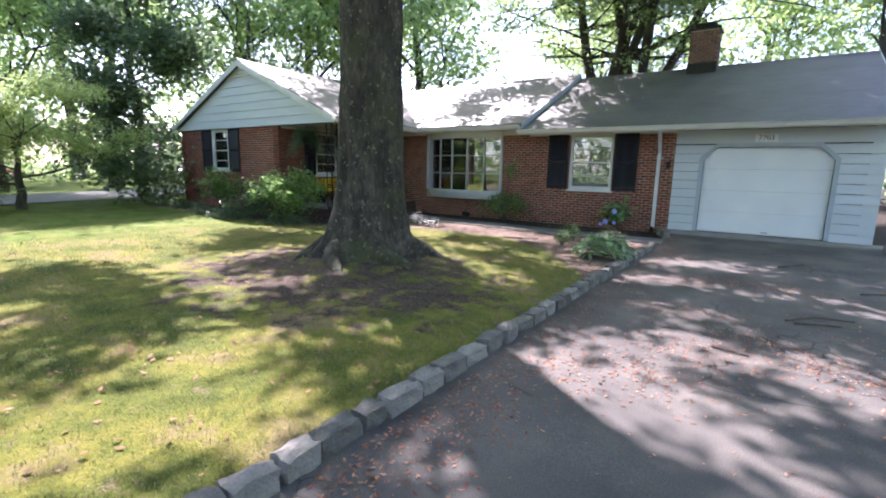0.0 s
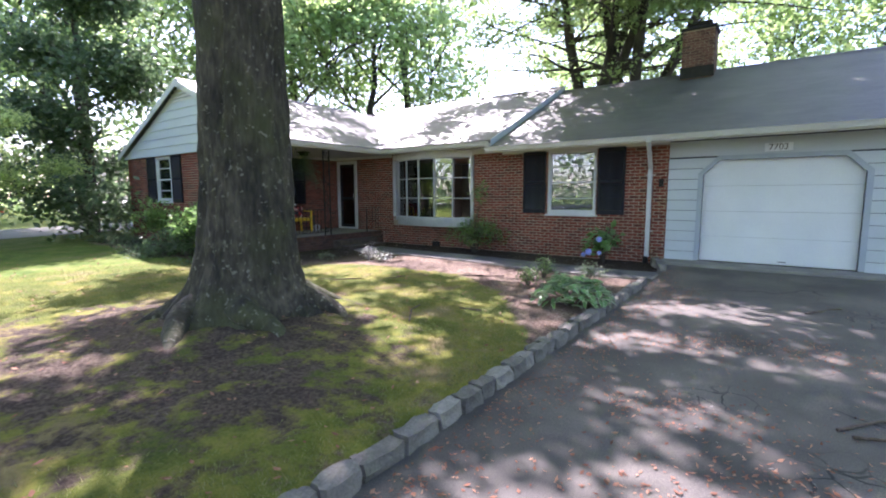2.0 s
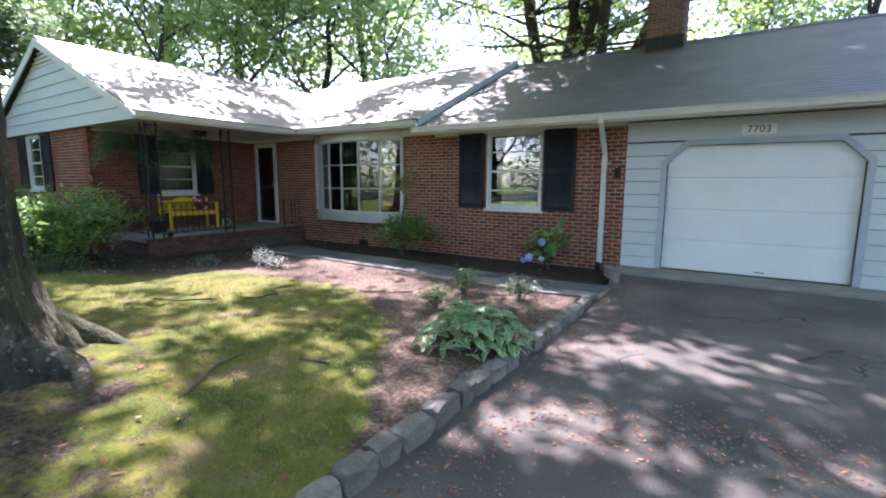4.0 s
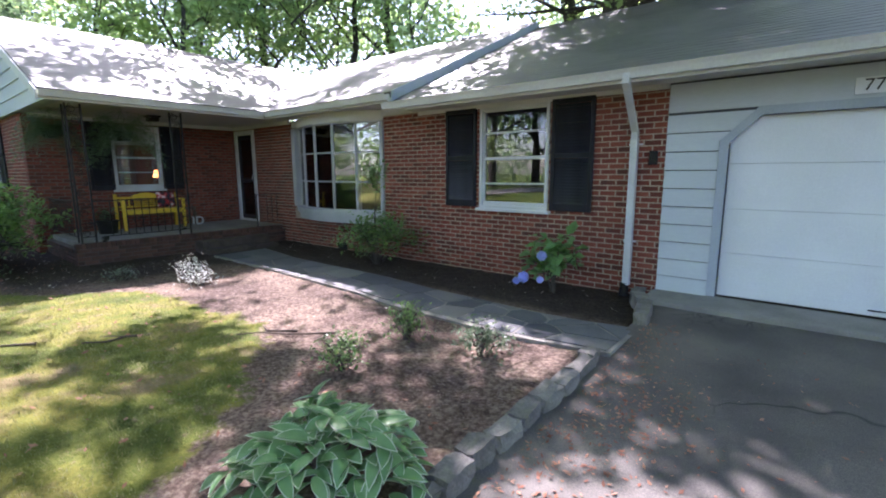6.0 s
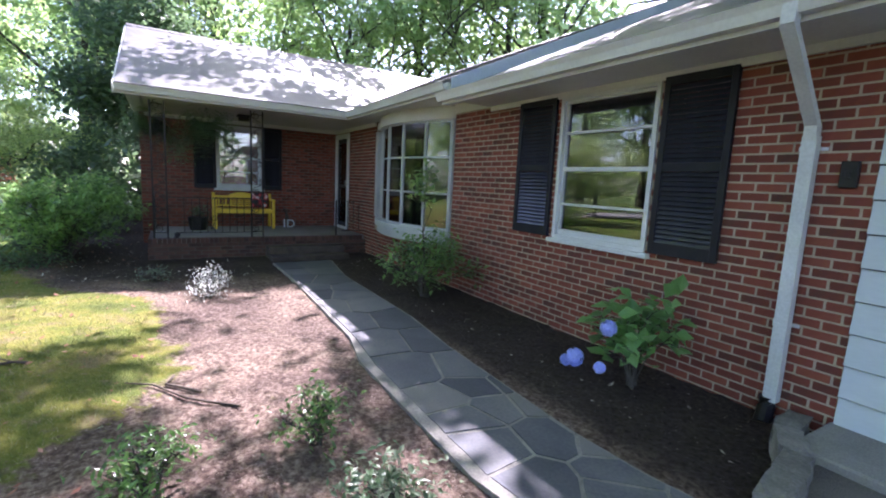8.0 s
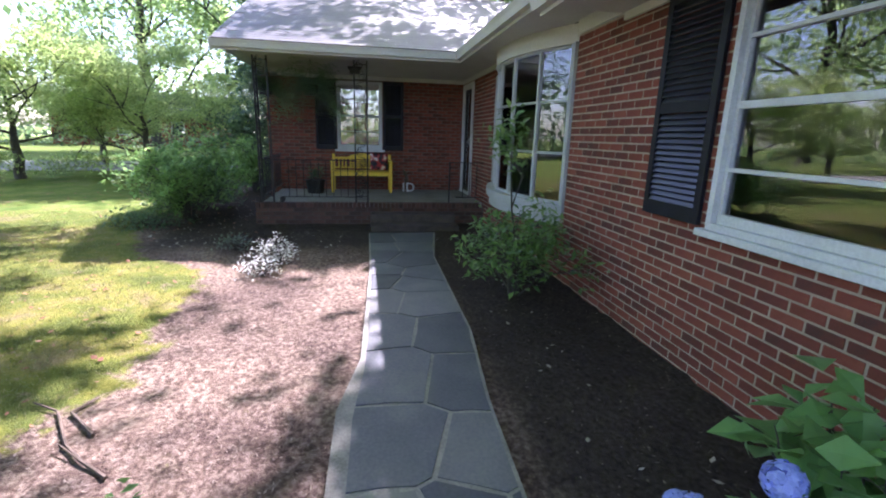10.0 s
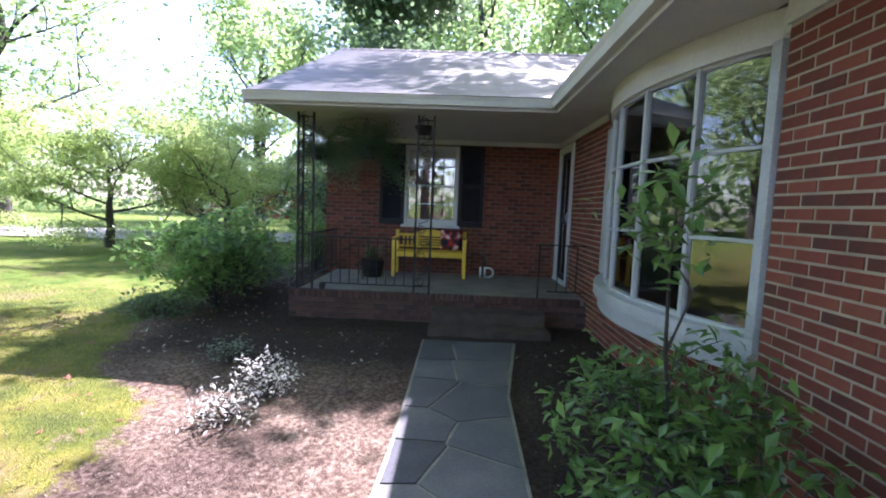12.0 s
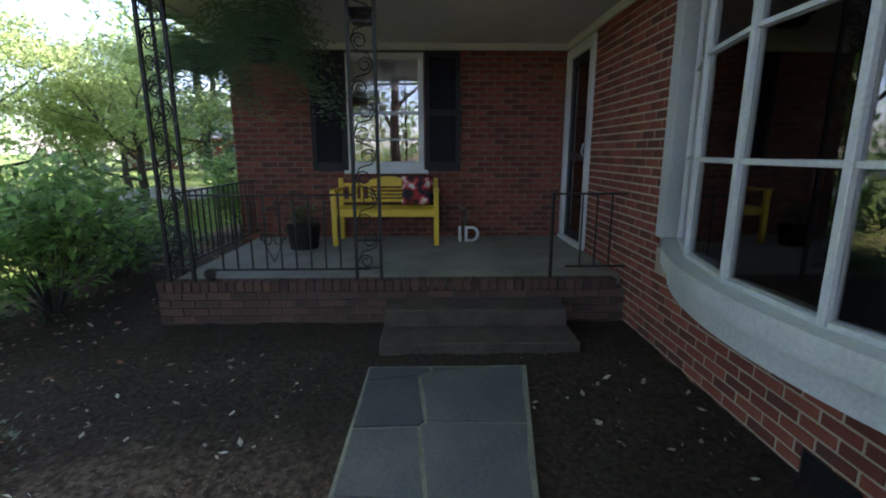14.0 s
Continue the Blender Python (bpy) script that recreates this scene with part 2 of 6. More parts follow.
def ground_mat():
    """Mossy lawn, and bare mulch where the point attribute says bed."""
    m = bpy.data.materials.new("lawn and mulch")
    m.use_nodes = True
    t = m.node_tree
    n, ln = t.nodes, t.links
    b = n["Principled BSDF"]
    co = n.new("ShaderNodeTexCoord").outputs["Object"]

    def nz(scale, detail=5, rough=0.6):
        a = n.new("ShaderNodeTexNoise")
        a.inputs["Scale"].default_value, a.inputs["Detail"].default_value, a.inputs["Roughness"].default_value = scale, detail, rough
        ln.new(co, a.inputs["Vector"])
        return a.outputs[0]

    def ramp(src, stops):
        r = n.new("ShaderNodeValToRGB")
        for i, (p, c) in enumerate(stops):
            e = r.color_ramp.elements[i] if i < 2 else r.color_ramp.elements.new(p)
            e.position, e.color = p, (*c, 1)
        ln.new(src, r.inputs[0])
        return r.outputs[0]

    def mix(f, a, c, kind="MIX"):
        x = n.new("ShaderNodeMix")
        x.data_type, x.blend_type = "RGBA", kind
        if isinstance(f, float):
            x.inputs[0].default_value = f
        else:
            ln.new(f, x.inputs[0])
        ln.new(a, x.inputs[6])
        ln.new(c, x.inputs[7])
        return x.outputs[2]

    grass = ramp(nz(1.3, 8, 0.65), [(0.36, (0.035, 0.066, 0.008)), (0.47, (0.095, 0.122, 0.014)), (0.54, (0.185, 0.178, 0.030)), (0.62, (0.21, 0.155, 0.085))])
    fine = ramp(nz(45), [(0.35, (0.05, 0.062, 0.012)), (0.6, (0.20, 0.188, 0.05))])
    lawn = mix(0.32, grass, fine)
    lit = ramp(nz(7.0, 8, 0.75), [(0.57, (0, 0, 0)), (0.66, (0.75, 0.75, 0.75))])
    dry = ramp(nz(60), [(0.38, (0.10, 0.062, 0.038)), (0.62, (0.30, 0.235, 0.16))])
    lawn = mix(lit, lawn, dry)
    fg = ramp(nz(5.0), [(0.4, (0.045, 0.115, 0.014)), (0.62, (0.10, 0.19, 0.03))])
    fa = n.new("ShaderNodeAttribute")
    fa.attribute_name = "mown"
    lawn = mix(fa.outputs["Fac"], lawn, fg)
    dirt = ramp(nz(30), [(0.36, (0.085, 0.058, 0.046)), (0.5, (0.175, 0.13, 0.103)), (0.66, (0.32, 0.262, 0.212))])
    big = ramp(nz(0.9), [(0.4, (0.55, 0.5, 0.5)), (0.6, (1.0, 0.95, 0.9))])
    dirt = mix(1.0, dirt, big, "MULTIPLY")
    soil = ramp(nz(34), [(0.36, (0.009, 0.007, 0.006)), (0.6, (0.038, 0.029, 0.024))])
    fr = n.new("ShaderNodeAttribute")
    fr.attribute_name = "dark_soil"
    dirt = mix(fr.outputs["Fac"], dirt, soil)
    at = n.new("ShaderNodeAttribute")
    at.attribute_name = "bed"
    ad = n.new("ShaderNodeMath")
    ad.operation = "ADD"
    ln.new(at.outputs["Fac"], ad.inputs[0])
    sp = n.new("ShaderNodeMath")
    sp.operation = "MULTIPLY_ADD"
    sp.inputs[1].default_value, sp.inputs[2].default_value = 2.2, -1.1
    ln.new(nz(3.5, 8, 0.7), sp.inputs[0])
    ln.new(sp.outputs[0], ad.inputs[1])
    edge = ramp(ad.outputs[0], [(0.38, (0, 0, 0)), (0.62, (1, 1, 1))])
    ln.new(mix(edge, lawn, dirt), b.inputs["Base Color"])
    b.inputs["Roughness"].default_value = 0.95
    b.inputs["Specular IOR Level"].default_value = 0.2
    bp = n.new("ShaderNodeBump")
    bp.inputs["Strength"].default_value, bp.inputs["Distance"].default_value = 0.9, 0.03
    ln.new(nz(38, 6, 0.7), bp.inputs["Height"])
    ln.new(bp.outputs[0], b.inputs["Normal"])
    return m


GROUND = ground_mat()


# ---- mesh helpers ----
def rng(seed):
    return np.random.default_rng(seed)


def box(bm, x0, y0, z0, x1, y1, z1, bev=0.0):
    g = bmesh.ops.create_cube(bm, size=1.0)["verts"]
    for v in g:
        v.co = Vector(((x0 + x1) / 2 + v.co.x * (x1 - x0), (y0 + y1) / 2 + v.co.y * (y1 - y0), (z0 + z1) / 2 + v.co.z * (z1 - z0)))
    if bev:
        ed = {e for v in g for e in v.link_edges}
        bmesh.ops.bevel(bm, geom=list(ed), offset=bev, segments=1, affect="EDGES")


def prism(bm, pts, axis, a, b):
    """Extrude a flat outline along an axis from a to b. pts: pairs in the other two axes, in order."""
    def mk(p, d):
        v = list(p)
        v.insert(axis, d)
        return bm.verts.new(v)
    lo, hi = [mk(p, a) for p in pts], [mk(p, b) for p in pts]
    bm.faces.new(lo)
    bm.faces.new(hi[::-1])
    for i in range(len(pts)):
        j = (i + 1) % len(pts)
        bm.faces.new((lo[j], lo[i], hi[i], hi[j]))
    bmesh.ops.recalc_face_normals(bm, faces=bm.faces)


def tube(bm, pts, radii, sides=8, cap=True):
    """A tapered tube through points."""
    rings = []
    up = Vector((0, 0, 1))
    n = len(pts)
    for i, p in enumerate(pts):
        p = Vector(p)
        d = (Vector(pts[min(i + 1, n - 1)]) - Vector(pts[max(i - 1, 0)])).normalized()
        s = d.cross(up) if abs(d.dot(up)) < 0.95 else d.cross(Vector((1, 0, 0)))
        s.normalize()
        u = s.cross(d)
        r = radii[i] if hasattr(radii, "__len__") else radii
        rings.append([bm.verts.new(p + (s * math.cos(2 * math.pi * k / sides) + u * math.sin(2 * math.pi * k / sides)) * r) for k in range(sides)])
    for a, b in zip(rings, rings[1:]):
        for k in range(sides):
            bm.faces.new((a[k], a[(k + 1) % sides], b[(k + 1) % sides], b[k]))
    if cap:
        bm.faces.new(rings[0][::-1])
        bm.faces.new(rings[-1])


def part(name, bm, material, parent=None, label="", smooth=False):
    """Link a bmesh, or a mesh, as one object, under its thing if given."""
    if isinstance(bm, bmesh.types.BMesh):
        me = bpy.data.meshes.new(name)
        bm.to_mesh(me)
        bm.free()
    else:
        me = bm
    if not me.materials:
        me.materials.append(material)
    if smooth:
        me.shade_smooth()
    ob = new(name, me)
    if parent:
        ob.parent = parent
    if label:
        ob["label"] = label
    return ob


def np_mesh(name, verts, faces, material, smooth=False):
    """A mesh from arrays: verts (n, 3), faces (m, 3 or 4)."""
    me = bpy.data.meshes.new(name)
    verts, faces = np.asarray(verts, float), np.asarray(faces, int)
    k = faces.shape[1]
    me.vertices.add(len(verts))
    me.vertices.foreach_set("co", verts.ravel())
    me.loops.add(faces.size)
    me.loops.foreach_set("vertex_index", faces.ravel())
    me.polygons.add(len(faces))
    me.polygons.foreach_set("loop_start", np.arange(0, faces.size, k))
    me.update(calc_edges=True)
    me.materials.append(material)
    if smooth:
        me.shade_smooth()
    else:
        me.shade_flat()
    return me


def boxes_mesh(name, lo, hi, material):
    """Many axis boxes as one mesh, each an island."""
    lo, hi = np.asarray(lo, float), np.asarray(hi, float)
    c = np.array([[0, 0, 0], [1, 0, 0], [1, 1, 0], [0, 1, 0], [0, 0, 1], [1, 0, 1], [1, 1, 1], [0, 1, 1]])
    v = lo[:, None, :] + c[None] * (hi - lo)[:, None, :]
    f = np.array([[0, 3, 2, 1], [4, 5, 6, 7], [0, 1, 5, 4], [1, 2, 6, 5], [2, 3, 7, 6], [3, 0, 4, 7]])
    return np_mesh(name, v.reshape(-1, 3), (f[None] + 8 * np.arange(len(lo))[:, None, None]).reshape(-1, 4), material)


def empty(name, at=(0, 0, 0)):
    ob = new(name)
    ob.location = at
    ob.empty_display_size = 0.2
    return ob


# ---- plan ----
W = 12.67            # face of the front wall
WX = -12.0           # face of the wing's porch wall
SY = 8.66            # face of the wing's gable wall
EX, GX = 1.96, -1.88  # end of the garage, start of its siding
SOF_L, SOF_R = 2.71, 2.58
KX = -1.76           # line of the kerb


def smooth01(a, b, x):
    t = np.clip((x - a) / (b - a), 0, 1)
    return t * t * (3 - 2 * t)


def lawn_z(x, y):
    """Height of the lawn."""
    d = np.hypot(x + 4.9, y - 5.1)
    h = 0.09 + 0.16 * np.exp(-(d / 1.6) ** 2) + 0.03 * np.sin(x * 0.9 + 1) * np.cos(y * 0.7)
    h = h * smooth01(30, 14, np.hypot(x + 5, y - 5)) + 0.0
    near = smooth01(8.0, 9.6, y) * smooth01(-16, -10, x)
    h = h * (1 - near) + 0.05 * near
    return np.where(x > KX - 0.05, -0.06, h)


def bed_mask(x, y):
    """1 in the mulch beds, 0 on the lawn."""
    edge = np.interp(x, [-20, -12, -9.3, -7.7, -7.1, -4.7, -3.4, -2.1, -1.6], [7.2, 7.1, 7.2, 7.9, 8.9, 9.1, 8.2, 6.5, 5.4])
    a = smooth01(-0.3, 0.3, y - edge)
    tree = 0.62 * smooth01(3.0, 1.2, np.hypot((x + 4.6) / 1.25, y - 4.1))
    g = np.maximum(a * smooth01(-18.5, -17, x), tree)
    return np.clip(g, 0, 1)


def dark_soil_mask(x, y):
    """Towards 1 where the ground is near-black: by the wall, beside the porch, round the tree."""
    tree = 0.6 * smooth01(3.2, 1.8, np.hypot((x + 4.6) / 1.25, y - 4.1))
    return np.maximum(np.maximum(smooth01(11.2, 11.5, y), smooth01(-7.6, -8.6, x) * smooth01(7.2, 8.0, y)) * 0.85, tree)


# ---- ground ----
def build_ground():
    def axis(lo, hi, a, b, fine, far):
        core = np.arange(a, b + fine / 2, fine)
        left = a - np.geomspace(fine, a - lo, far)[::-1]
        right = b + np.geomspace(fine, hi - b, far)
        return np.concatenate([left, core, right])
    xs, ys = axis(-400, 400, -13, -1.7, 0.09, 26), axis(-400, 400, -1, 12.7, 0.09, 26)
    X, Y = np.meshgrid(xs, ys, indexing="ij")
    r = rng(3)
    Z = lawn_z(X, Y) + r.normal(0, 0.006, X.shape) * (X > -14)
    v = np.stack([X, Y, Z], -1).reshape(-1, 3)
    nx, ny = len(xs), len(ys)
    i, j = np.meshgrid(np.arange(nx - 1), np.arange(ny - 1), indexing="ij")
    q = (i * ny + j).ravel()
    me = np_mesh("ground", v, np.stack([q, q + ny, q + ny + 1, q + 1], -1), GROUND, True)
    at = me.attributes.new("bed", "FLOAT", "POINT")
    at.data.foreach_set("value", bed_mask(v[:, 0], v[:, 1]).astype(np.float32))
    at = me.attributes.new("dark_soil", "FLOAT", "POINT")
    at.data.foreach_set("value", dark_soil_mask(v[:, 0], v[:, 1]).astype(np.float32))
    at = me.attributes.new("mown", "FLOAT", "POINT")
    at.data.foreach_set("value", (0.5 * smooth01(-8.5, -12.0, v[:, 0])).astype(np.float32))
    tagged(part("ground", me, GROUND), "mossy green and yellow lawn with bare mulch beds", "lawn", kind="structure")
    xs, ys = np.linspace(KX, 5.2, 70), np.linspace(-30, 12.15, 260)
    X, Y = np.meshgrid(xs, ys, indexing="ij")
    Z = 0.0 + 0.12 * smooth01(9.5, 12.15, Y) + 0.008 * np.sin(X * 1.7) * np.sin(Y * 1.1)
    v = np.stack([X, Y, Z], -1).reshape(-1, 3)
    nx, ny = len(xs), len(ys)
    i, j = np.meshgrid(np.arange(nx - 1), np.arange(ny - 1), indexing="ij")
    q = (i * ny + j).ravel()
    me = np_mesh("driveway", v, np.stack([q, q + ny, q + ny + 1, q + 1], -1), ASPHALT, True)
    tagged(part("driveway", me, ASPHALT), "worn dark asphalt driveway with cracks and fallen leaves", "driveway", kind="structure")
    bm = bmesh.new()
    box(bm, GX - 0.02, 12.1, -0.1, 5.2, 12.72, 0.17, 0.01)
    tagged(part("garage_apron", bm, CONCRETE), "pale concrete strip before the garage door", "concrete slab", kind="structure")
    # the street far off, with its pavement of grass beyond
    bm = bmesh.new()
    pts = [(-16.2, -60), (-18.2, -6), (-19.5, 2), (-21.5, 9), (-27, 22), (-40, 45)]
    wid = 5.2
    row = []
    for k, p in enumerate(pts):
        a, b = Vector(pts[max(k - 1, 0)]), Vector(pts[min(k + 1, len(pts) - 1)])
        d = (b - a).normalized()
        s = Vector((-d.y, d.x))
        row.append((bm.verts.new((p[0], p[1], 0.115)), bm.verts.new((p[0] + s.x * wid, p[1] + s.y * wid, 0.115))))
    for a, b in zip(row, row[1:]):
        bm.faces.new((a[0], b[0], b[1], a[1]))
    bmesh.ops.recalc_face_normals(bm, faces=bm.faces)
    tagged(part("road", bm, CONCRETE), "pale sunlit residential street", "road", kind="structure")


build_ground()


# ---- openings ----
WIN_F = (-4.50, -3.36, 1.05, 2.53)      # kitchen window: x0, x1, z0, z1
BOW = (-9.47, -6.61, 0.80, 2.52)
DOOR = (-11.93, -11.02, 0.47, 2.60)
WIN_P = (10.03, 10.95, 1.25, 2.60)      # porch window: y0, y1
WIN_S = (-15.62, -14.66, 1.33, 2.66)      # gable wall window


def wall_x(name, x0, x1, y, z0, z1, holes, thick=0.25, front=True, label="", material=None):
    """A wall along x with its outer face at y, holes cut through; (a0, a1, b0, b1) each."""
    bm = bmesh.new()
    y2 = y + thick
    xs = sorted({x0, x1, *[h[0] for h in holes], *[h[1] for h in holes]})
    for a, b in zip(xs, xs[1:]):
        cut = sorted([(h[2], h[3]) for h in holes if h[0] < (a + b) / 2 < h[1]])
        z = z0
        for c, d in cut:
            if c > z:
                box(bm, a, y, z, b, y2, c)
            z = d
        if z < z1:
            box(bm, a, y, z, b, y2, z1)
    bmesh.ops.remove_doubles(bm, verts=bm.verts, dist=1e-5)
    return tagged(part(name, bm, material or MORTAR), label, "wall", kind="structure")


def wall_y(name, y0, y1, x, z0, z1, holes, thick=-0.25, label="", material=None):
    ob = wall_x(name, y0, y1, 0, z0, z1, holes, abs(thick), label=label, material=material)
    for v in ob.data.vertices:
        a, t, z = v.co
        v.co = (x + (t if thick > 0 else -t), a, z)
    ob.data.flip_normals() if thick > 0 else None
    return ob


MF = 0.005   # how far bricks stand before the mortar
WALLS = {}
# mortar toned down so the wall under the porch roof looks shaded
PORCHWALL = mat("shade-toned wall mortar", [(0.10, 0.082, 0.064), (0.19, 0.155, 0.12)], 5, 0.95, 0.4, 120, relief=0.004)
WALLS["front"] = wall_x("wall_front", -6.60, GX, W + MF, -0.1, 2.62, [WIN_F], label="weathered red brick wall between bow window and garage")
WALLS["bow"] = wall_x("wall_bow", -9.48, -6.60, W + MF, -0.1, BOW[2] - 0.02, [], label="low red brick wall under the bow window")
WALLS["door"] = wall_x("wall_door", WX - MF + 0.002, -9.48, W + MF, -0.1, 2.70, [DOOR], label="shaded red brick wall beside the front door")
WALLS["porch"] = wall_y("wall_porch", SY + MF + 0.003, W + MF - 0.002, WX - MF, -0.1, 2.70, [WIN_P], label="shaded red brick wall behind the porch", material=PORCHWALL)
WALLS["gable"] = wall_x("wall_gable", -17.7, WX - MF - 0.255, SY + MF, -0.1, 2.76, [WIN_S], label="red brick end wall of the wing")
wall_y("wall_west", SY + MF, 20.6, -17.7, -0.1, 2.7, [], thick=0.25, label="brick west wall", material=BRICKS)
wall_x("wall_back", -17.7, EX, 20.6, -0.1, 2.7, [], label="brick back wall", material=BRICKS)
wall_y("wall_east", W, 20.6, EX, -0.1, 2.7, [], label="grey siding side wall of the garage", material=SIDING)
bm = bmesh.new()
box(bm, -9.48, W + 0.02, 2.56, -6.60, W + 0.25, 2.70)
tagged(part("wall_header", bm, CREAM), "painted panel above the bow window", "wall", kind="structure")


# ---- roofs ----
def roof_plane(corners, thick=0.045):
    """corners: eave a, eave b, ridge b, ridge a. Returns a slab's bmesh."""
    bm = bmesh.new()
    c = [Vector(p) for p in corners]
    nrm = (c[1] - c[0]).cross(c[-1] - c[0]).normalized()
    if nrm.z < 0:
        nrm = -nrm
    top = [bm.verts.new(p) for p in c]
    bot = [bm.verts.new(p - nrm * thick) for p in c]
    bm.faces.new(top)
    bm.faces.new(bot[::-1])
    for i in range(len(c)):
        j = (i + 1) % len(c)
        bm.faces.new((top[i], bot[i], bot[j], top[j]))
    bmesh.ops.recalc_face_normals(bm, faces=bm.faces)
    return bm


RYL, RZL = 16.68, 4.92     # main ridge
EYL, EZL = 12.04, 2.83    # left eave
RYR, RZR = 16.6, 4.75
EYR, EZR = 11.95, 2.65
WRX, WRZ = -13.62, 4.70   # wing ridge
WEX, WEZ = -9.38, 2.83    # wing eave
GY = 8.46                 # gable overhang
SX = -5.74                # step between the roofs
REX = 2.05
# the wing ridge meets the main slope where their heights agree
MEETY = EYL + (WRZ - EZL) / ((RZL - EZL) / (RYL - EYL))
ROOFS = [
    ("roof_right", [(SX, EYR, EZR), (REX, EYR, EZR), (REX, RYR, RZR), (SX, RYR, RZR)]),
    ("roof_right_back", [(SX, RYR * 2 - EYR, EZR), (REX, RYR * 2 - EYR, EZR), (REX, RYR, RZR), (SX, RYR, RZR)]),
    ("roof_left", [(WEX, EYL, EZL), (SX, EYL, EZL), (SX, RYL, RZL), (WRX, RYL, RZL), (WRX, MEETY, WRZ)]),
    ("roof_left_back", [(-18.0, RYL * 2 - EYL, EZL), (SX, RYL * 2 - EYL, EZL), (SX, RYL, RZL), (-18.0, RYL, RZL)]),
    ("roof_wing", [(WEX, GY, WEZ), (WEX, EYL, WEZ), (WRX, MEETY, WRZ), (WRX, GY, WRZ)]),
    ("roof_wing_west", [(2 * WRX - WEX, GY, WEZ), (2 * WRX - WEX, 17, WEZ), (WRX, 17, WRZ), (WRX, GY, WRZ)]),
]
for name, c in ROOFS:
    tagged(part(name, roof_plane(c), SHINGLE), "sun-bleached grey asphalt shingle roof", "roof", kind="structure")
# gable cheek of the step, ridge caps
bm = bmesh.new()
prism(bm, [(EYL - 0.02, EZL - 0.17), (RYL, RZL - 0.22), (RYL, RZL + 0.01), (EYL - 0.02, EZL + 0.01)], 0, SX + 0.002, SX + 0.03)
tagged(part("rake_board", bm, TRIMGREY), "blue grey painted rake board along the roof step", "trim", kind="structure")
bm = bmesh.new()
prism(bm, [(12.6, 2.6), (RYR, RZR - 0.1), (20.6, 2.6)], 0, EX - 0.12, EX)
tagged(part("wall_garage_gable", bm, SIDING), "grey siding gable over the garage side", "wall", kind="structure")
# wing gable of siding
bm = bmesh.new()
prism(bm, [(2 * WRX - WEX + 0.1, WEZ - 0.12), (WEX - 0.1, WEZ - 0.12), (WRX, WRZ - 0.1)], 1, SY - 0.05, SY + 0.12)
tagged(part("wall_gable_siding", bm, SIDING), "white lap siding gable", "wall", kind="structure")
# soffits and porch ceiling
bm = bmesh.new()
box(bm, SX - 0.02, EYR + 0.02, SOF_R, REX, W - 0.002, SOF_R + 0.03)
tagged(part("soffit_right", bm, CREAM), "painted soffit", "soffit", kind="structure")
bm = bmesh.new()
box(bm, WEX + 0.02, EYL + 0.02, SOF_L, SX - 0.03, W - 0.002, SOF_L + 0.03)
tagged(part("soffit_left", bm, CREAM), "painted soffit", "soffit", kind="structure")
bm = bmesh.new()
box(bm, WX + 0.002, SY + 0.08, SOF_L, WEX + 0.015, W - 0.002, SOF_L + 0.03)
tagged(part("porch_ceiling", bm, CREAM), "painted board ceiling of the porch", "ceiling", kind="structure")


def gutter(name, a, b, z, out):
    """A gutter trough with fascia from a to b; out: unit vector away from the roof."""
    a, b, out = Vector((*a, 0)), Vector((*b, 0)), Vector((*out, 0))
    thing = tagged(empty(name, (*a[:2], z)), "cream painted metal gutter along the eave", "gutter")
    prof = [(0, 0), (0.0, -0.095), (0.07, -0.095), (0.09, -0.04), (0.115, 0), (0.105, 0), (0.082, -0.038), (0.065, -0.085), (0.01, -0.085), (0.01, 0)]
    bm = bmesh.new()
    rows = [[bm.verts.new(p + out * o + Vector((0, 0, h)) - Vector((*a[:2], 0))) for o, h in prof] for p in (a, b)]
    k = len(prof)
    for i in range(k):
        bm.faces.new((rows[0][i], rows[0][(i + 1) % k], rows[1][(i + 1) % k], rows[1][i]))
    bm.faces.new(rows[0])
    bm.faces.new(rows[1][::-1])
    bmesh.ops.recalc_face_normals(bm, faces=bm.faces)
    part("trough", bm, CREAM, thing)
    bm = bmesh.new()
    d = (b - a)
    p = [Vector((0, 0, 0.0)), d]
    q = [bm.verts.new(v + Vector((0, 0, h)) - out * o) for v in p for o, h in ((0.002, 0.0), (0.002, -0.125), (0.022, -0.125), (0.022, 0.0))]
    for i in range(4):
        bm.faces.new((q[i], q[(i + 1) % 4], q[4 + (i + 1) % 4], q[4 + i]))
    bm.faces.new(q[:4][::-1])
    bm.faces.new(q[4:])
    bmesh.ops.recalc_face_normals(bm, faces=bm.faces)
    part("fascia", bm, CREAM, thing)
    return thing


gutter("gutter", (SX - 0.06, EYR), (REX, EYR), EZR - 0.01, (0, -1))
gutter("gutter", (WEX, EYL), (SX - 0.07, EYL), EZL - 0.03, (0, -1))
gutter("gutter", (WEX, GY), (WEX, EYL), WEZ - 0.03, (1, 0))


# ---- porch ----
PX0, PY0, PZ = -9.93, 8.78, 0.42
bm = bmesh.new()
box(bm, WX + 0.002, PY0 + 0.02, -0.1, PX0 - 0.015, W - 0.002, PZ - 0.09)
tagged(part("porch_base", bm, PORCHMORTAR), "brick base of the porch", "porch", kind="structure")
bm = bmesh.new()
box(bm, WX + 0.002, PY0 + 0.1, PZ - 0.09, PX0 - 0.11, W - 0.002, PZ, 0.004)
tagged(part("porch_floor", bm, CONCRETE), "grey concrete porch floor", "floor", kind="structure")
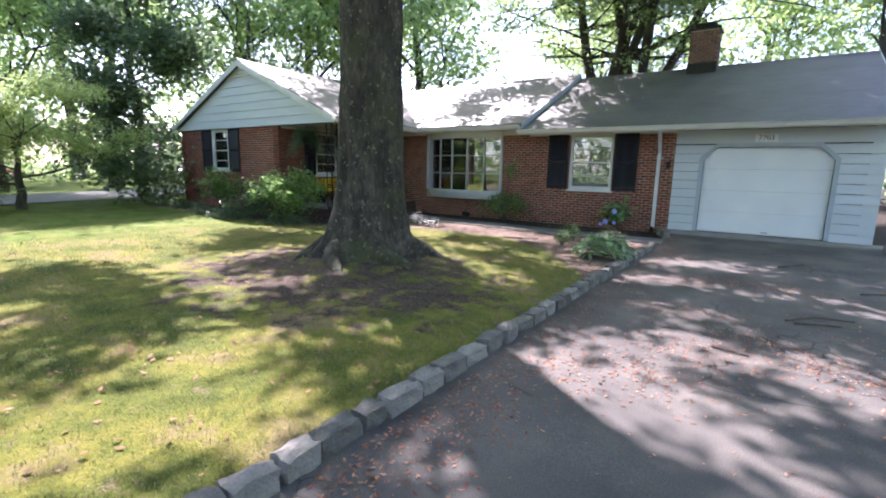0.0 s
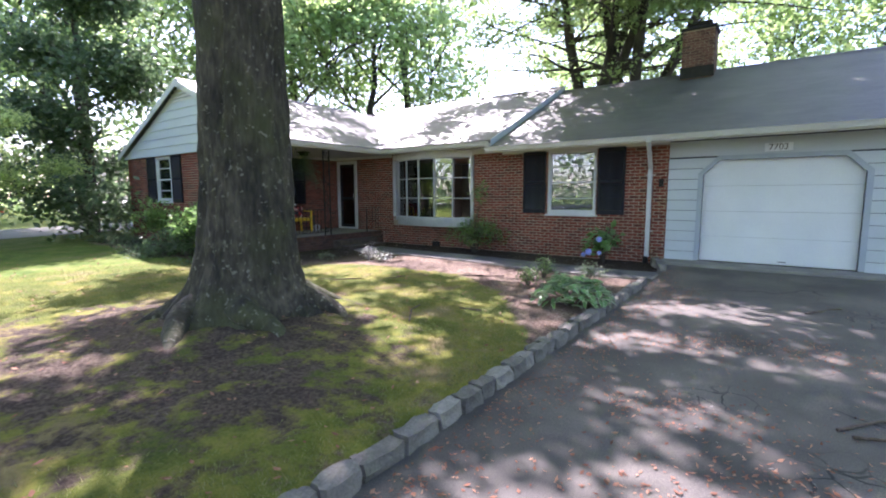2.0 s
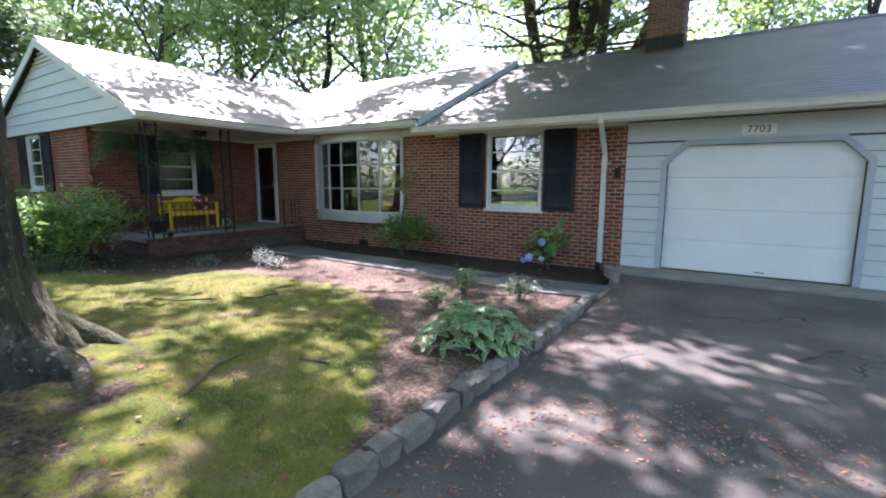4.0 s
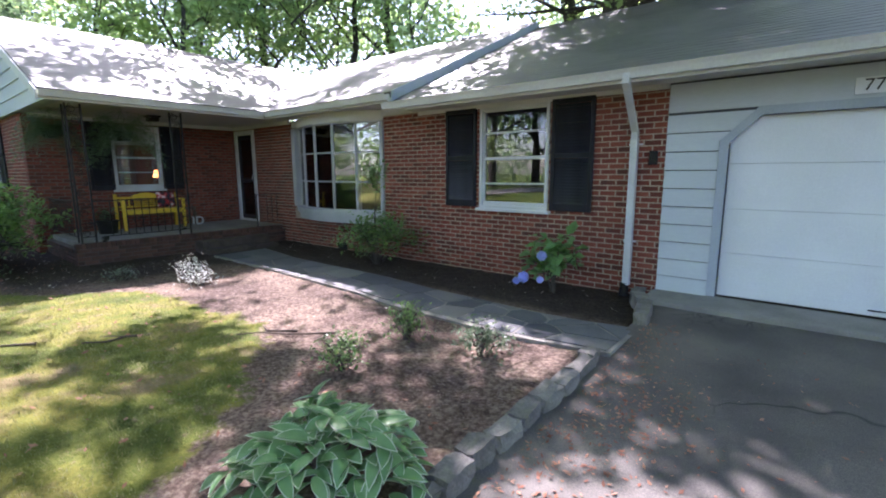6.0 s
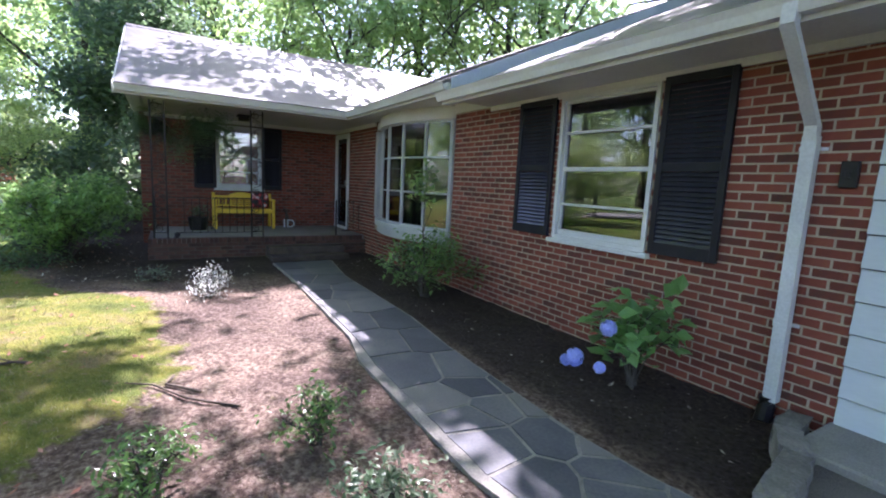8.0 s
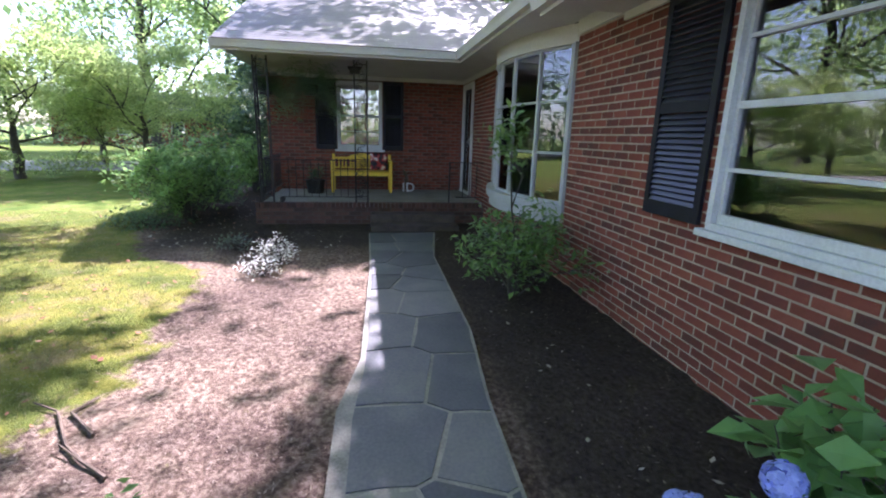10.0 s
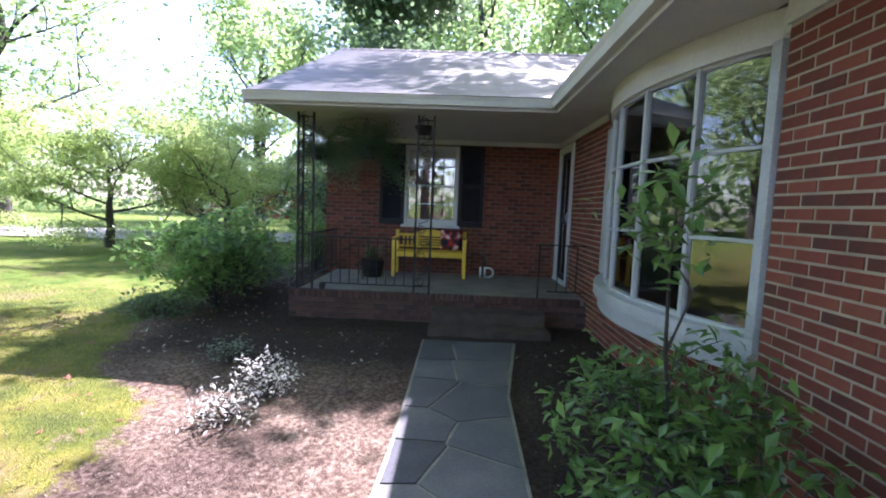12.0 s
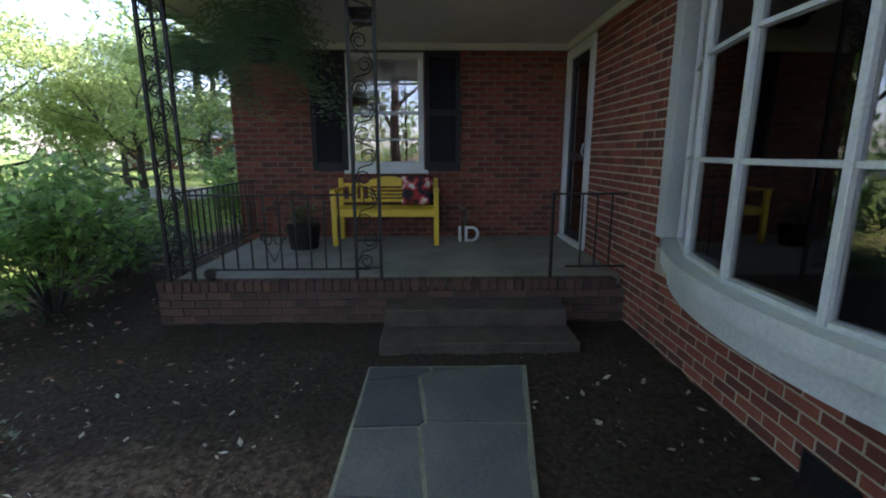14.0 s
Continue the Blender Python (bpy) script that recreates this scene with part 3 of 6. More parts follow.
# front path, base under the flags
bm = bmesh.new()
pts = [(-9.06, 10.62), (-9.06, 11.66), (-7.6, 11.43), (-5.3, 11.38), (-4.3, 11.26), (-2.7, 11.17), (-2.2, 11.2), (-1.66, 11.3), (-1.68, 10.50), (-2.6, 10.34), (-4.3, 10.38), (-4.9, 10.51), (-7, 10.60)]
prism(bm, pts, 2, 0.0, 0.0765)
tagged(part("path", bm, PATHMORTAR), "crazy-paved path bedded in pale mortar", "path", kind="structure")


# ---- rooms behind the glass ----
# room shell added behind the panes; its dark colour makes the rooms look unlit
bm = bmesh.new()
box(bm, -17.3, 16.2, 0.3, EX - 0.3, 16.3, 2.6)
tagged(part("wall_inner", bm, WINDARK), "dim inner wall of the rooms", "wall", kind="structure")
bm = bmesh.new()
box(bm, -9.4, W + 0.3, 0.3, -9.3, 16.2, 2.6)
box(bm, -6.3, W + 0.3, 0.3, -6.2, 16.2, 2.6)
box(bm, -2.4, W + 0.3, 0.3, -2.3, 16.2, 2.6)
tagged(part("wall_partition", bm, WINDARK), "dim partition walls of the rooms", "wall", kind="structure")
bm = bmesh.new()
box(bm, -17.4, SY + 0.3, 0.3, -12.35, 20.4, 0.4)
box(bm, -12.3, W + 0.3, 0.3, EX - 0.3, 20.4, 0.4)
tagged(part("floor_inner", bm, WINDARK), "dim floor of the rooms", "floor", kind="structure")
bm = bmesh.new()
box(bm, -17.4, SY + 0.3, 2.62, -12.35, 20.4, 2.66)
box(bm, -12.3, W + 0.3, 2.62, EX - 0.3, 20.4, 2.66)
tagged(part("ceiling_inner", bm, CREAM), "dim ceiling of the rooms", "ceiling", kind="structure")


# ---- windows and doors ----
def frame_x(bm, x0, x1, z0, z1, w, ya, yb):
    """A rectangular frame of bars of width w in the xz plane."""
    box(bm, x0, ya, z0, x0 + w, yb, z1)
    box(bm, x1 - w, ya, z0, x1, yb, z1)
    box(bm, x0 + w, ya, z0, x1 - w, yb, z0 + w)
    box(bm, x0 + w, ya, z1 - w, x1 - w, yb, z1)


def pane(name, x0, x1, z0, z1, y, parent):
    bm = bmesh.new()
    box(bm, x0, y - 0.002, z0, x1, y + 0.002, z1)
    ob = part(name, bm, GLASS, parent)
    ob.visible_shadow = False
    return ob


def sash_window(name, x0, x1, z0, z1, label, rows=(0.25, 0.5, 0.75), blind=0.0, mesh=False):
    """A white double-hung window in its own frame of reference: outer face at y = 0, out towards -y."""
    th = tagged(empty(name), label, "window", kind="structure")
    bm = bmesh.new()
    frame_x(bm, x0, x1, z0, z1, 0.042, -0.02, 0.10)
    part("window_frame", bm, WHITE, th)
    bm = bmesh.new()
    frame_x(bm, x0 + 0.043, x1 - 0.043, z0 + 0.043, z1 - 0.043, 0.024, 0.02, 0.06)
    box(bm, x0 + 0.067, 0.02, z0 + 0.067, x1 - 0.067, 0.058, z0 + 0.10)
    part("sash", bm, WHITE, th)
    bm = bmesh.new()
    box(bm, x0 - 0.05, -0.055, z0 - 0.045, x1 + 0.05, 0.1, z0 - 0.001, 0.004)
    part("window_sill", bm, WHITE, th)
    for r in rows:
        z = z0 + (z1 - z0) * r
        hw = 0.02 if abs(r - 0.5) < 0.01 else 0.011
        bm = bmesh.new()
        box(bm, x0 + 0.068, 0.018, z - hw, x1 - 0.068, 0.055, z + hw)
        part("glazing_bar", bm, WHITE, th)
    pane("pane", x0 + 0.06, x1 - 0.06, z0 + 0.06, z1 - 0.06, 0.045, th)
    if mesh:
        bm = bmesh.new()
        box(bm, x0 + 0.068, 0.0605, z0 + 0.10, x1 - 0.068, 0.0615, (z0 + z1) / 2)
        part("insect_screen", bm, SCREEN, th, "grey insect screen over the lower sash")
    if blind:
        bm = bmesh.new()
        box(bm, x0 + 0.08, 0.075, z1 - 0.08 - blind, x1 - 0.08, 0.08, z1 - 0.06)
        part("blind", bm, CREAM, th)
    return th


def shutter(name, w, h, label, split=0.5):
    """A louvred shutter: lower left corner at the origin, wall at y = 0, out towards -y."""
    th = tagged(empty(name), label, "shutter", group="window shutters")
    bm = bmesh.new()
    st = 0.055
    box(bm, 0, -0.035, 0, st, -0.003, h, 0.003)
    box(bm, w - st, -0.035, 0, w, -0.003, h, 0.003)
    box(bm, st, -0.034, 0, w - st, -0.004, 0.10)
    box(bm, st, -0.034, h - 0.07, w - st, -0.004, h)
    zm = h * split
    box(bm, st, -0.034, zm - 0.035, w - st, -0.004, zm + 0.035)
    part("shutter_frame", bm, SHUT, th)
    me = None
    for a, b in ((0.10, zm - 0.035), (zm + 0.035, h - 0.07)):
        n = int((b - a) / 0.038)
        for k in range(n):
            if me is None:
                bm = bmesh.new()
                prism(bm, [(-0.030, -0.004), (-0.026, -0.010), (-0.006, 0.024), (-0.010, 0.030)], 0, st, w - st)
                me = part("slat", bm, SLAT, th).data
                th.children[-1].location.z = a + 0.006
                continue
            ob = new("slat", me)
            ob.parent = th
            ob.location.z = a + 0.006 + (b - a) * k / n
    return th


sash_window("window_kitchen", *WIN_F, "white four-light window with a grey screen below", mesh=True)
bpy.data.objects["window_kitchen"].location.y = W
SH = shutter("shutter", 0.59, 1.48, "black louvred shutter beside the front window")
SH.location = (-5.15, W, 1.06)
copy_thing(SH, pose(-3.32, W, 1.06))
E90 = 90
w = sash_window("window_porch", *WIN_P, "white porch window with a lowered blind", rows=(0.5, 0.27, 0.75), blind=0.32)
w.matrix_basis = pose(WX, 0, 0, 0, 0, 90)
SHP = shutter("shutter", 0.42, 1.38, "black louvred shutter in the porch's shade")
SHP.matrix_basis = pose(WX, 9.60, 1.24, 0, 0, 90)
copy_thing(SHP, pose(WX, 10.97, 1.24, 0, 0, 90))
w = sash_window("window_gable", *WIN_S, "small white window in the gable wall")
w.matrix_basis = pose(0, SY, 0)
SHG = shutter("shutter", 0.60, 1.38, "black louvred shutter on the gable wall")
SHG.matrix_basis = pose(-16.26, SY, 1.31)
copy_thing(SHG, pose(-14.62, SY, 1.31))

# bow window: five lights wide, three high, on an arc
BX0, BX1, BZ0, BZ1 = BOW
CH, SAG = BX1 - BX0 - 0.22, 0.37
R = (CH * CH / 4 + SAG * SAG) / (2 * SAG)
BCX, BCY = (BX0 + BX1) / 2 + 0.045, W + 0.06 - SAG + R
HALF = math.asin(CH / 2 / R)


def arc(t, r=0.0):
    """A point of the bow: t from 0 to 1, r metres outwards."""
    a = -HALF + 2 * HALF * t
    return BCX + (R + r) * math.sin(a), BCY - (R + r) * math.cos(a)


def arc_slab(r0, r1, z0, z1, n=24, y_back=None, t0=0.0, t1=1.0):
    bm = bmesh.new()
    out = [arc(t0 + (t1 - t0) * i / n, r1) for i in range(n + 1)]
    inn = [arc(t0 + (t1 - t0) * i / n, r0) for i in range(n + 1)]
    if y_back is not None:
        inn = [(x, y_back) for x, _ in out]
    prism(bm, out + inn[::-1], 2, z0, z1)
    return bm


BOWPAINT = mat("weathered bow window paint", [(0.33, 0.35, 0.36), (0.47, 0.49, 0.50)], 2.5, 0.5, 0.1, 60)
bow = tagged(empty("window_bow"), "white bow window of fifteen panes with a painted sill", "bow window", kind="structure")
part("window_sill", arc_slab(0, 0.09, BZ0 - 0.03, BZ0 + 0.07, y_back=W + 0.2), BOWPAINT, bow)
part("apron", arc_slab(0, 0.04, BZ0 - 0.16, BZ0 - 0.032, y_back=W + 0.1), BOWPAINT, bow)
part("head_panel", arc_slab(0, 0.03, BZ1, SOF_L - 0.004, y_back=W + 0.2), CREAM, bow)
bm = bmesh.new()
box(bm, BX0, W - 0.02, BZ0 + 0.07, BX0 + 0.10, W + 0.16, BZ1, 0.004)
part("jamb", bm, BOWPAINT, bow)
bm = bmesh.new()
box(bm, BX1 - 0.08, W - 0.03, BZ0 + 0.07, BX1, W + 0.16, BZ1, 0.004)
part("jamb", bm, BOWPAINT, bow)
NB, NR = 5, 3
for k in range(NB + 1):
    t = k / NB
    x, y = arc(t, -0.03)
    bm = bmesh.new()
    box(bm, -0.016, -0.03, BZ0 + 0.07, 0.016, 0.0, BZ1, 0.003)
    box(bm, -0.022, 0.001, BZ0 + 0.07, 0.022, 0.13, BZ1, 0.003)
    m = part("mullion", bm, BOWPAINT, bow)
    m.matrix_basis = pose(x, y, 0, 0, 0, math.degrees(-HALF + 2 * HALF * t))
zs = [BZ0 + 0.07 + (BZ1 - BZ0 - 0.07) * i / NR for i in range(NR + 1)]
for k in range(NB):
    (xa, ya), (xb, yb) = arc(k / NB, -0.03), arc((k + 1) / NB, -0.03)
    L = math.hypot(xb - xa, yb - ya)
    ang = math.degrees(math.atan2(yb - ya, xb - xa))
    for i, z in enumerate(zs):
        bm = bmesh.new()
        h = 0.014 if 0 < i < NR else 0.028
        box(bm, 0.018, -0.024, z - h * 0.75, L - 0.018, 0.0, z + h * 0.75)
        box(bm, 0.023, 0.001, z - h, L - 0.023, 0.035, z + h)
        g = part("glazing_bar", bm, BOWPAINT, bow)
        g.matrix_basis = pose(xa, ya, 0, 0, 0, ang)
    for i in range(NR):
        g = pane("pane", 0.015, L - 0.015, zs[i] + 0.01, zs[i + 1] - 0.01, 0, bow)
        g.matrix_basis = pose(xa, ya, 0, 0, 0, ang)

# front door with a dark storm door
d = tagged(empty("door_front"), "dark glazed storm door in a white frame", "door", kind="structure")
bm = bmesh.new()
x0, x1, z0, z1 = DOOR
box(bm, x0, W - 0.03, z0, x0 + 0.10, W + 0.14, z1)
box(bm, x1 - 0.10, W - 0.03, z0, x1, W + 0.14, z1)
box(bm, x0 + 0.10, W - 0.03, z1 - 0.10, x1 - 0.10, W + 0.14, z1)
part("door_frame", bm, WHITE, d)
bm = bmesh.new()
frame_x(bm, x0 + 0.10, x1 - 0.10, z0, z1 - 0.10, 0.09, W + 0.01, W + 0.05)
box(bm, x0 + 0.19, W + 0.01, z0 + 0.9, x1 - 0.19, W + 0.05, z0 + 0.98)
part("storm_door", bm, SHUT, d)
pane("pane", x0 + 0.18, x1 - 0.18, z0 + 0.08, z1 - 0.18, W + 0.03, d)
bm = bmesh.new()
box(bm, x0 + 0.1, W + 0.10, z0, x1 - 0.1, W + 0.14, z1 - 0.1)
part("inner_door", bm, SHUT, d)
bm = bmesh.new()
box(bm, x0 + 0.02, W - 0.05, z0 - 0.045, x1 - 0.02, W + 0.2, z0 - 0.001)
part("threshold", bm, WHITE, d)
bm = bmesh.new()
tube(bm, [(x1 - 0.14, W - 0.03, z0 + 0.95), (x1 - 0.14, W - 0.05, z0 + 0.99), (x1 - 0.14, W - 0.03, z0 + 1.08)], 0.008, 6)
part("door_handle", bm, WHITE, d)

# ---- garage front ----
GD = (-1.25, 1.17, 0.18, 2.165)
CHF = 0.28
# backing coloured dark: it paints the shadow line under each lap board
LAPSHADE = mat("lap shadow backing", [(0.05, 0.055, 0.062), (0.09, 0.097, 0.107)], 4, 0.9, 0.1, 40)
gar = wall_x("wall_garage", GX, EX, W + 0.02, 0.1, SOF_R + 0.03, [(GD[0], GD[1], GD[2] - 0.1, GD[3])], label="grey white lap siding round the garage door", material=LAPSHADE)


def siding_board(side, z, top):
    """One lap board beside the door, cut to the slope of the corner trim; side -1 or 1, 0 for one above the door."""
    o, zc = 0.085, GD[3] - CHF + 0.03
    zt = GD[3] + o

    def edge(h):
        k = min(max(h - zc, 0.0), zt - zc)
        return k if side < 0 else -k

    if side == 0:
        pts = [(GX + 0.004, z), (EX, z), (EX, top), (GX + 0.004, top)]
    else:
        far, near = (GX + 0.004, GD[0] - o) if side < 0 else (EX, GD[1] + o)
        hs = [z] + ([zc] if z < zc < top else []) + [top]
        pts = [(far, z)] + [(near + edge(h), h) for h in hs] + [(far, top)]
    bm = bmesh.new()
    prism(bm, pts, 1, W - 0.001, W + 0.018)
    for v in bm.verts:
        if side and v.co.z < z + 0.001 and v.co.y < W + 0.01:
            v.co.y -= 0.024
    part("siding_board", bm, SIDING, gar)


z = 0.145
while z < GD[3] + 0.08:
    top = min(z + 0.197, GD[3] + 0.083)
    if top - z > 0.03:
        siding_board(-1, z, top)
        siding_board(1, z, top)
    z += 0.2085
siding_board(0, GD[3] + 0.0845, SOF_R - 0.02)
gt = tagged(empty("garage_door_trim"), "grey painted trim with cut corners round the garage door", "door trim", kind="structure")
bm = bmesh.new()
o = 0.085
inner = [(GD[0], GD[2]), (GD[0], GD[3] - CHF), (GD[0] + CHF, GD[3]), (GD[1] - CHF, GD[3]), (GD[1], GD[3] - CHF), (GD[1], GD[2])]
outer = [(GD[0] - o, GD[2]), (GD[0] - o, GD[3] - CHF + 0.03), (GD[0] + CHF - 0.03, GD[3] + o), (GD[1] - CHF + 0.03, GD[3] + o), (GD[1] + o, GD[3] - CHF + 0.03), (GD[1] + o, GD[2])]
for ya, yb in ((W - 0.03, W + 0.02),):
    vi = [[bm.verts.new((x, y, z)) for x, z in inner] for y in (ya, yb)]
    vo = [[bm.verts.new((x, y, z)) for x, z in outer] for y in (ya, yb)]
    for i in range(5):
        bm.faces.new((vo[0][i], vo[0][i + 1], vi[0][i + 1], vi[0][i]))
        bm.faces.new((vi[0][i], vi[0][i + 1], vi[1][i + 1], vi[1][i]))
        bm.faces.new((vo[1][i], vo[1][i + 1], vo[0][i + 1], vo[0][i]))
bmesh.ops.recalc_face_normals(bm, faces=bm.faces)
part("architrave", bm, TRIMGREY, gt)
for sx, cx in ((1, GD[0] + 0.001), (-1, GD[1] - 0.001)):
    bm = bmesh.new()
    prism(bm, [(cx, GD[3] - CHF), (cx + sx * CHF, GD[3]), (cx, GD[3])], 1, W + 0.021, W + 0.075)
    part("corner_board", bm, SIDING, gt)
gd = tagged(empty("garage_door"), "white sectional garage door, shut", "garage door", kind="structure")
n = 4
hh = (GD[3] - GD[2]) / n
for i in range(n):
    za = GD[2] + i * hh
    bm = bmesh.new()
    box(bm, GD[0] + 0.004, W + 0.095, za + 0.0015, GD[1] - 0.004, W + 0.13, za + hh - 0.0015, 0.003)
    for k in range(4):
        a = GD[0] + 0.07 + k * (GD[1] - GD[0] - 0.06) / 4
        b = a + (GD[1] - GD[0] - 0.06) / 4 - 0.08
        frame_x(bm, a, b, za + 0.09, za + hh - 0.09, 0.014, W + 0.0915, W + 0.096)
        box(bm, a + 0.03, W + 0.090, za + 0.12, b - 0.03, W + 0.096, za + hh - 0.12)
    part("door_section", bm, DOORWHITE, gd)
bm = bmesh.new()
box(bm, GD[0], W + 0.09, GD[2] - 0.006, GD[1], W + 0.14, GD[2] + 0.004)
part("rubber_seal", bm, IRON, gd)
bm = bmesh.new()
tube(bm, [(0.05, W + 0.09, 0.235), (0.05, W + 0.07, 0.24), (0.17, W + 0.07, 0.24), (0.17, W + 0.09, 0.235)], 0.008, 6)
part("door_handle", bm, IRON, gd)

# house number
hn = tagged(empty("house_number"), "pale house number board with black digits over the garage door", "house number")
bm = bmesh.new()
box(bm, -0.28, W - 0.035, 2.285, 0.14, W - 0.015, 2.435, 0.003)
part("board", bm, DOORWHITE, hn)
cu = bpy.data.curves.new("digits", "FONT")
cu.body, cu.size, cu.extrude, cu.align_x, cu.align_y = "7703", 0.15, 0.002, "CENTER", "CENTER"
cu.materials.append(IRON)
dg = new("digits", cu)
dg.parent = hn
dg.matrix_basis = pose(-0.07, W - 0.039, 2.36, 90, 0, 0)

# ---- downspout ----
ds = tagged(empty("downspout"), "white metal downspout with an elbow, strapped to the brick", "downspout")


def rect_tube(bm, pts, w, d):
    rings = []
    for p in pts:
        x, y, z = p
        rings.append([bm.verts.new((x + a * w / 2, y + b * d / 2, z)) for a, b in ((-1, -1), (1, -1), (1, 1), (-1, 1))])
    for a, b in zip(rings, rings[1:]):
        for k in range(4):
            bm.faces.new((a[k], a[(k + 1) % 4], b[(k + 1) % 4], b[k]))
    bm.faces.new(rings[0][::-1])
    bm.faces.new(rings[-1])
    bmesh.ops.recalc_face_normals(bm, faces=bm.faces)


bm = bmesh.new()
rect_tube(bm, [(-2.12, EYR - 0.06, 2.62), (-2.13, EYR - 0.05, 2.50), (-2.21, W - 0.09, 2.05), (-2.22, W - 0.06, 1.96)], 0.072, 0.065)
part("elbow", bm, WHITE, ds)
bm = bmesh.new()
rect_tube(bm, [(-2.22, W - 0.055, 1.99), (-2.22, W - 0.055, 0.18)], 0.082, 0.07)
part("pipe", bm, WHITE, ds)
for z in (1.9, 0.72):
    bm = bmesh.new()
    box(bm, -2.30, W - 0.010, z, -2.14, W - 0.001, z + 0.022)
    box(bm, -2.264, W - 0.094, z, -2.176, W - 0.011, z + 0.022)
    part("strap", bm, WHITE, ds)
bm = bmesh.new()
tube(bm, [(-2.24, W - 0.055, 0.2), (-2.24, W - 0.06, 0.12), (-2.22, W - 0.15, 0.03)], 0.055, 10)
part("drain_boot", bm, IRON, ds)
bm = bmesh.new()
box(bm, -2.05, W - 0.045, 1.665, -1.96, W - 0.002, 1.83, 0.006)
box(bm, -2.02, W - 0.06, 1.72, -1.99, W - 0.046, 1.77, 0.004)
mb = tagged(part("wall_box", bm, IRON), "small black metal box on the brick by the garage", "wall box")

# crawlspace vent low in the wall under the bow window
vt = tagged(empty("foundation_vent", (-7.86, W, 0.04)), "small dark cast iron vent low in the brick wall", "vent")
bm = bmesh.new()
frame_x(bm, -0.14, 0.14, 0.0, 0.15, 0.012, -0.012, -0.003)
part("frame", bm, IRON, vt)
bm = bmesh.new()
box(bm, -0.127, -0.006, 0.013, 0.127, -0.003, 0.137)
part("backing", bm, IRON, vt)
for k in range(5):
    bm = bmesh.new()
    box(bm, -0.127, -0.011, 0.022 + k * 0.024, 0.127, -0.0065, 0.032 + k * 0.024)
    part("slat", bm, SHUT, vt)

# ---- chimney ----
OLDBRICK = mat("old chimney brick", [(0.07, 0.045, 0.038), (0.14, 0.07, 0.055), (0.22, 0.12, 0.095)], 9, 0.9, 0.5, 160, 0.4, island=True, relief=0.003)
ch = tagged(empty("chimney"), "old red brick chimney with a metal cap", "chimney")
bm = bmesh.new()
box(bm, -2.28, 16.0, 4.4, -1.56, 16.70, 5.72)
part("core", bm, MORTAR, ch)
r = rng(11)
lo, hi = [], []
z = 4.45
row = 0
while z < 5.66:
    for face in range(2):
        a0, a1 = (-2.29, -1.55) if face == 0 else (16.0, 16.71)
        a = a0 - (0.1 if row % 2 else 0)
        while a < a1:
            s, e = max(a, a0), min(a + 0.195, a1)
            if e - s > 0.03:
                if face == 0:
                    lo.append((s, 15.988, z)), hi.append((e, 16.01, z + 0.058))
                else:
                    lo.append((-2.292, s, z)), hi.append((-2.27, e, z + 0.058))
                    lo.append((-1.57, s, z)), hi.append((-1.548, e, z + 0.058))
            a += 0.205
    z += 0.0677
    row += 1
tagged(part("brickwork", boxes_mesh("brickwork", lo, hi, OLDBRICK), OLDBRICK, ch), kind="stuff")
bm = bmesh.new()
box(bm, -2.15, 16.1, 5.77, -1.69, 16.6, 5.86, 0.01)
box(bm, -2.20, 16.05, 5.86, -1.64, 16.65, 5.90)
box(bm, -2.33, 15.95, 5.70, -1.51, 16.75, 5.77, 0.01)
part("cap", bm, IRON, ch)
bm = bmesh.new()
box(bm, -2.31, 15.96, 4.5, -1.53, 15.984, 4.78)
part("flashing", bm, IRON, ch)


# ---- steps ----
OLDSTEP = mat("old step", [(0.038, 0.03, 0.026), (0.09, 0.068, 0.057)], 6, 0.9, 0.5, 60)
bm = bmesh.new()
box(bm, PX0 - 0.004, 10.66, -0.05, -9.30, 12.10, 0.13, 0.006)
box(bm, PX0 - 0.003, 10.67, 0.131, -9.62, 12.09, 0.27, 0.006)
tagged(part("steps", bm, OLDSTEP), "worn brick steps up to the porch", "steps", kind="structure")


# ---- trees ----
def leaf_mesh(name, centres, per, spread, size, material, seed, flat=0.6):
    """Clumps of leaf quads, folded along the middle, round each centre."""
    r = rng(seed)
    c = np.asarray(centres, float)
    n = len(c) * per
    p = np.repeat(c, per, 0) + r.normal(0, 1, (n, 3)) * np.array([spread, spread, spread * flat])
    th, tilt = r.uniform(0, 2 * np.pi, n), r.normal(0, 0.55, n)
    d = np.stack([np.cos(th) * np.cos(tilt), np.sin(th) * np.cos(tilt), np.sin(tilt) - 0.25], -1)
    d /= np.linalg.norm(d, axis=1)[:, None]
    s = np.cross(d, r.normal(0, 0.5, (n, 3)) + np.array([0, 0, 1.0]))
    s /= np.linalg.norm(s, axis=1)[:, None]
    L = size * r.uniform(0.6, 1.35, n)[:, None]
    v = np.stack([p, p + d * L * 0.5 + s * L * 0.3, p + d * L, p + d * L * 0.5 - s * L * 0.3], 1).reshape(-1, 3)
    q = 4 * np.arange(n)
    return np_mesh(name, v, np.stack([q, q + 1, q + 2, q + 3], -1), material)


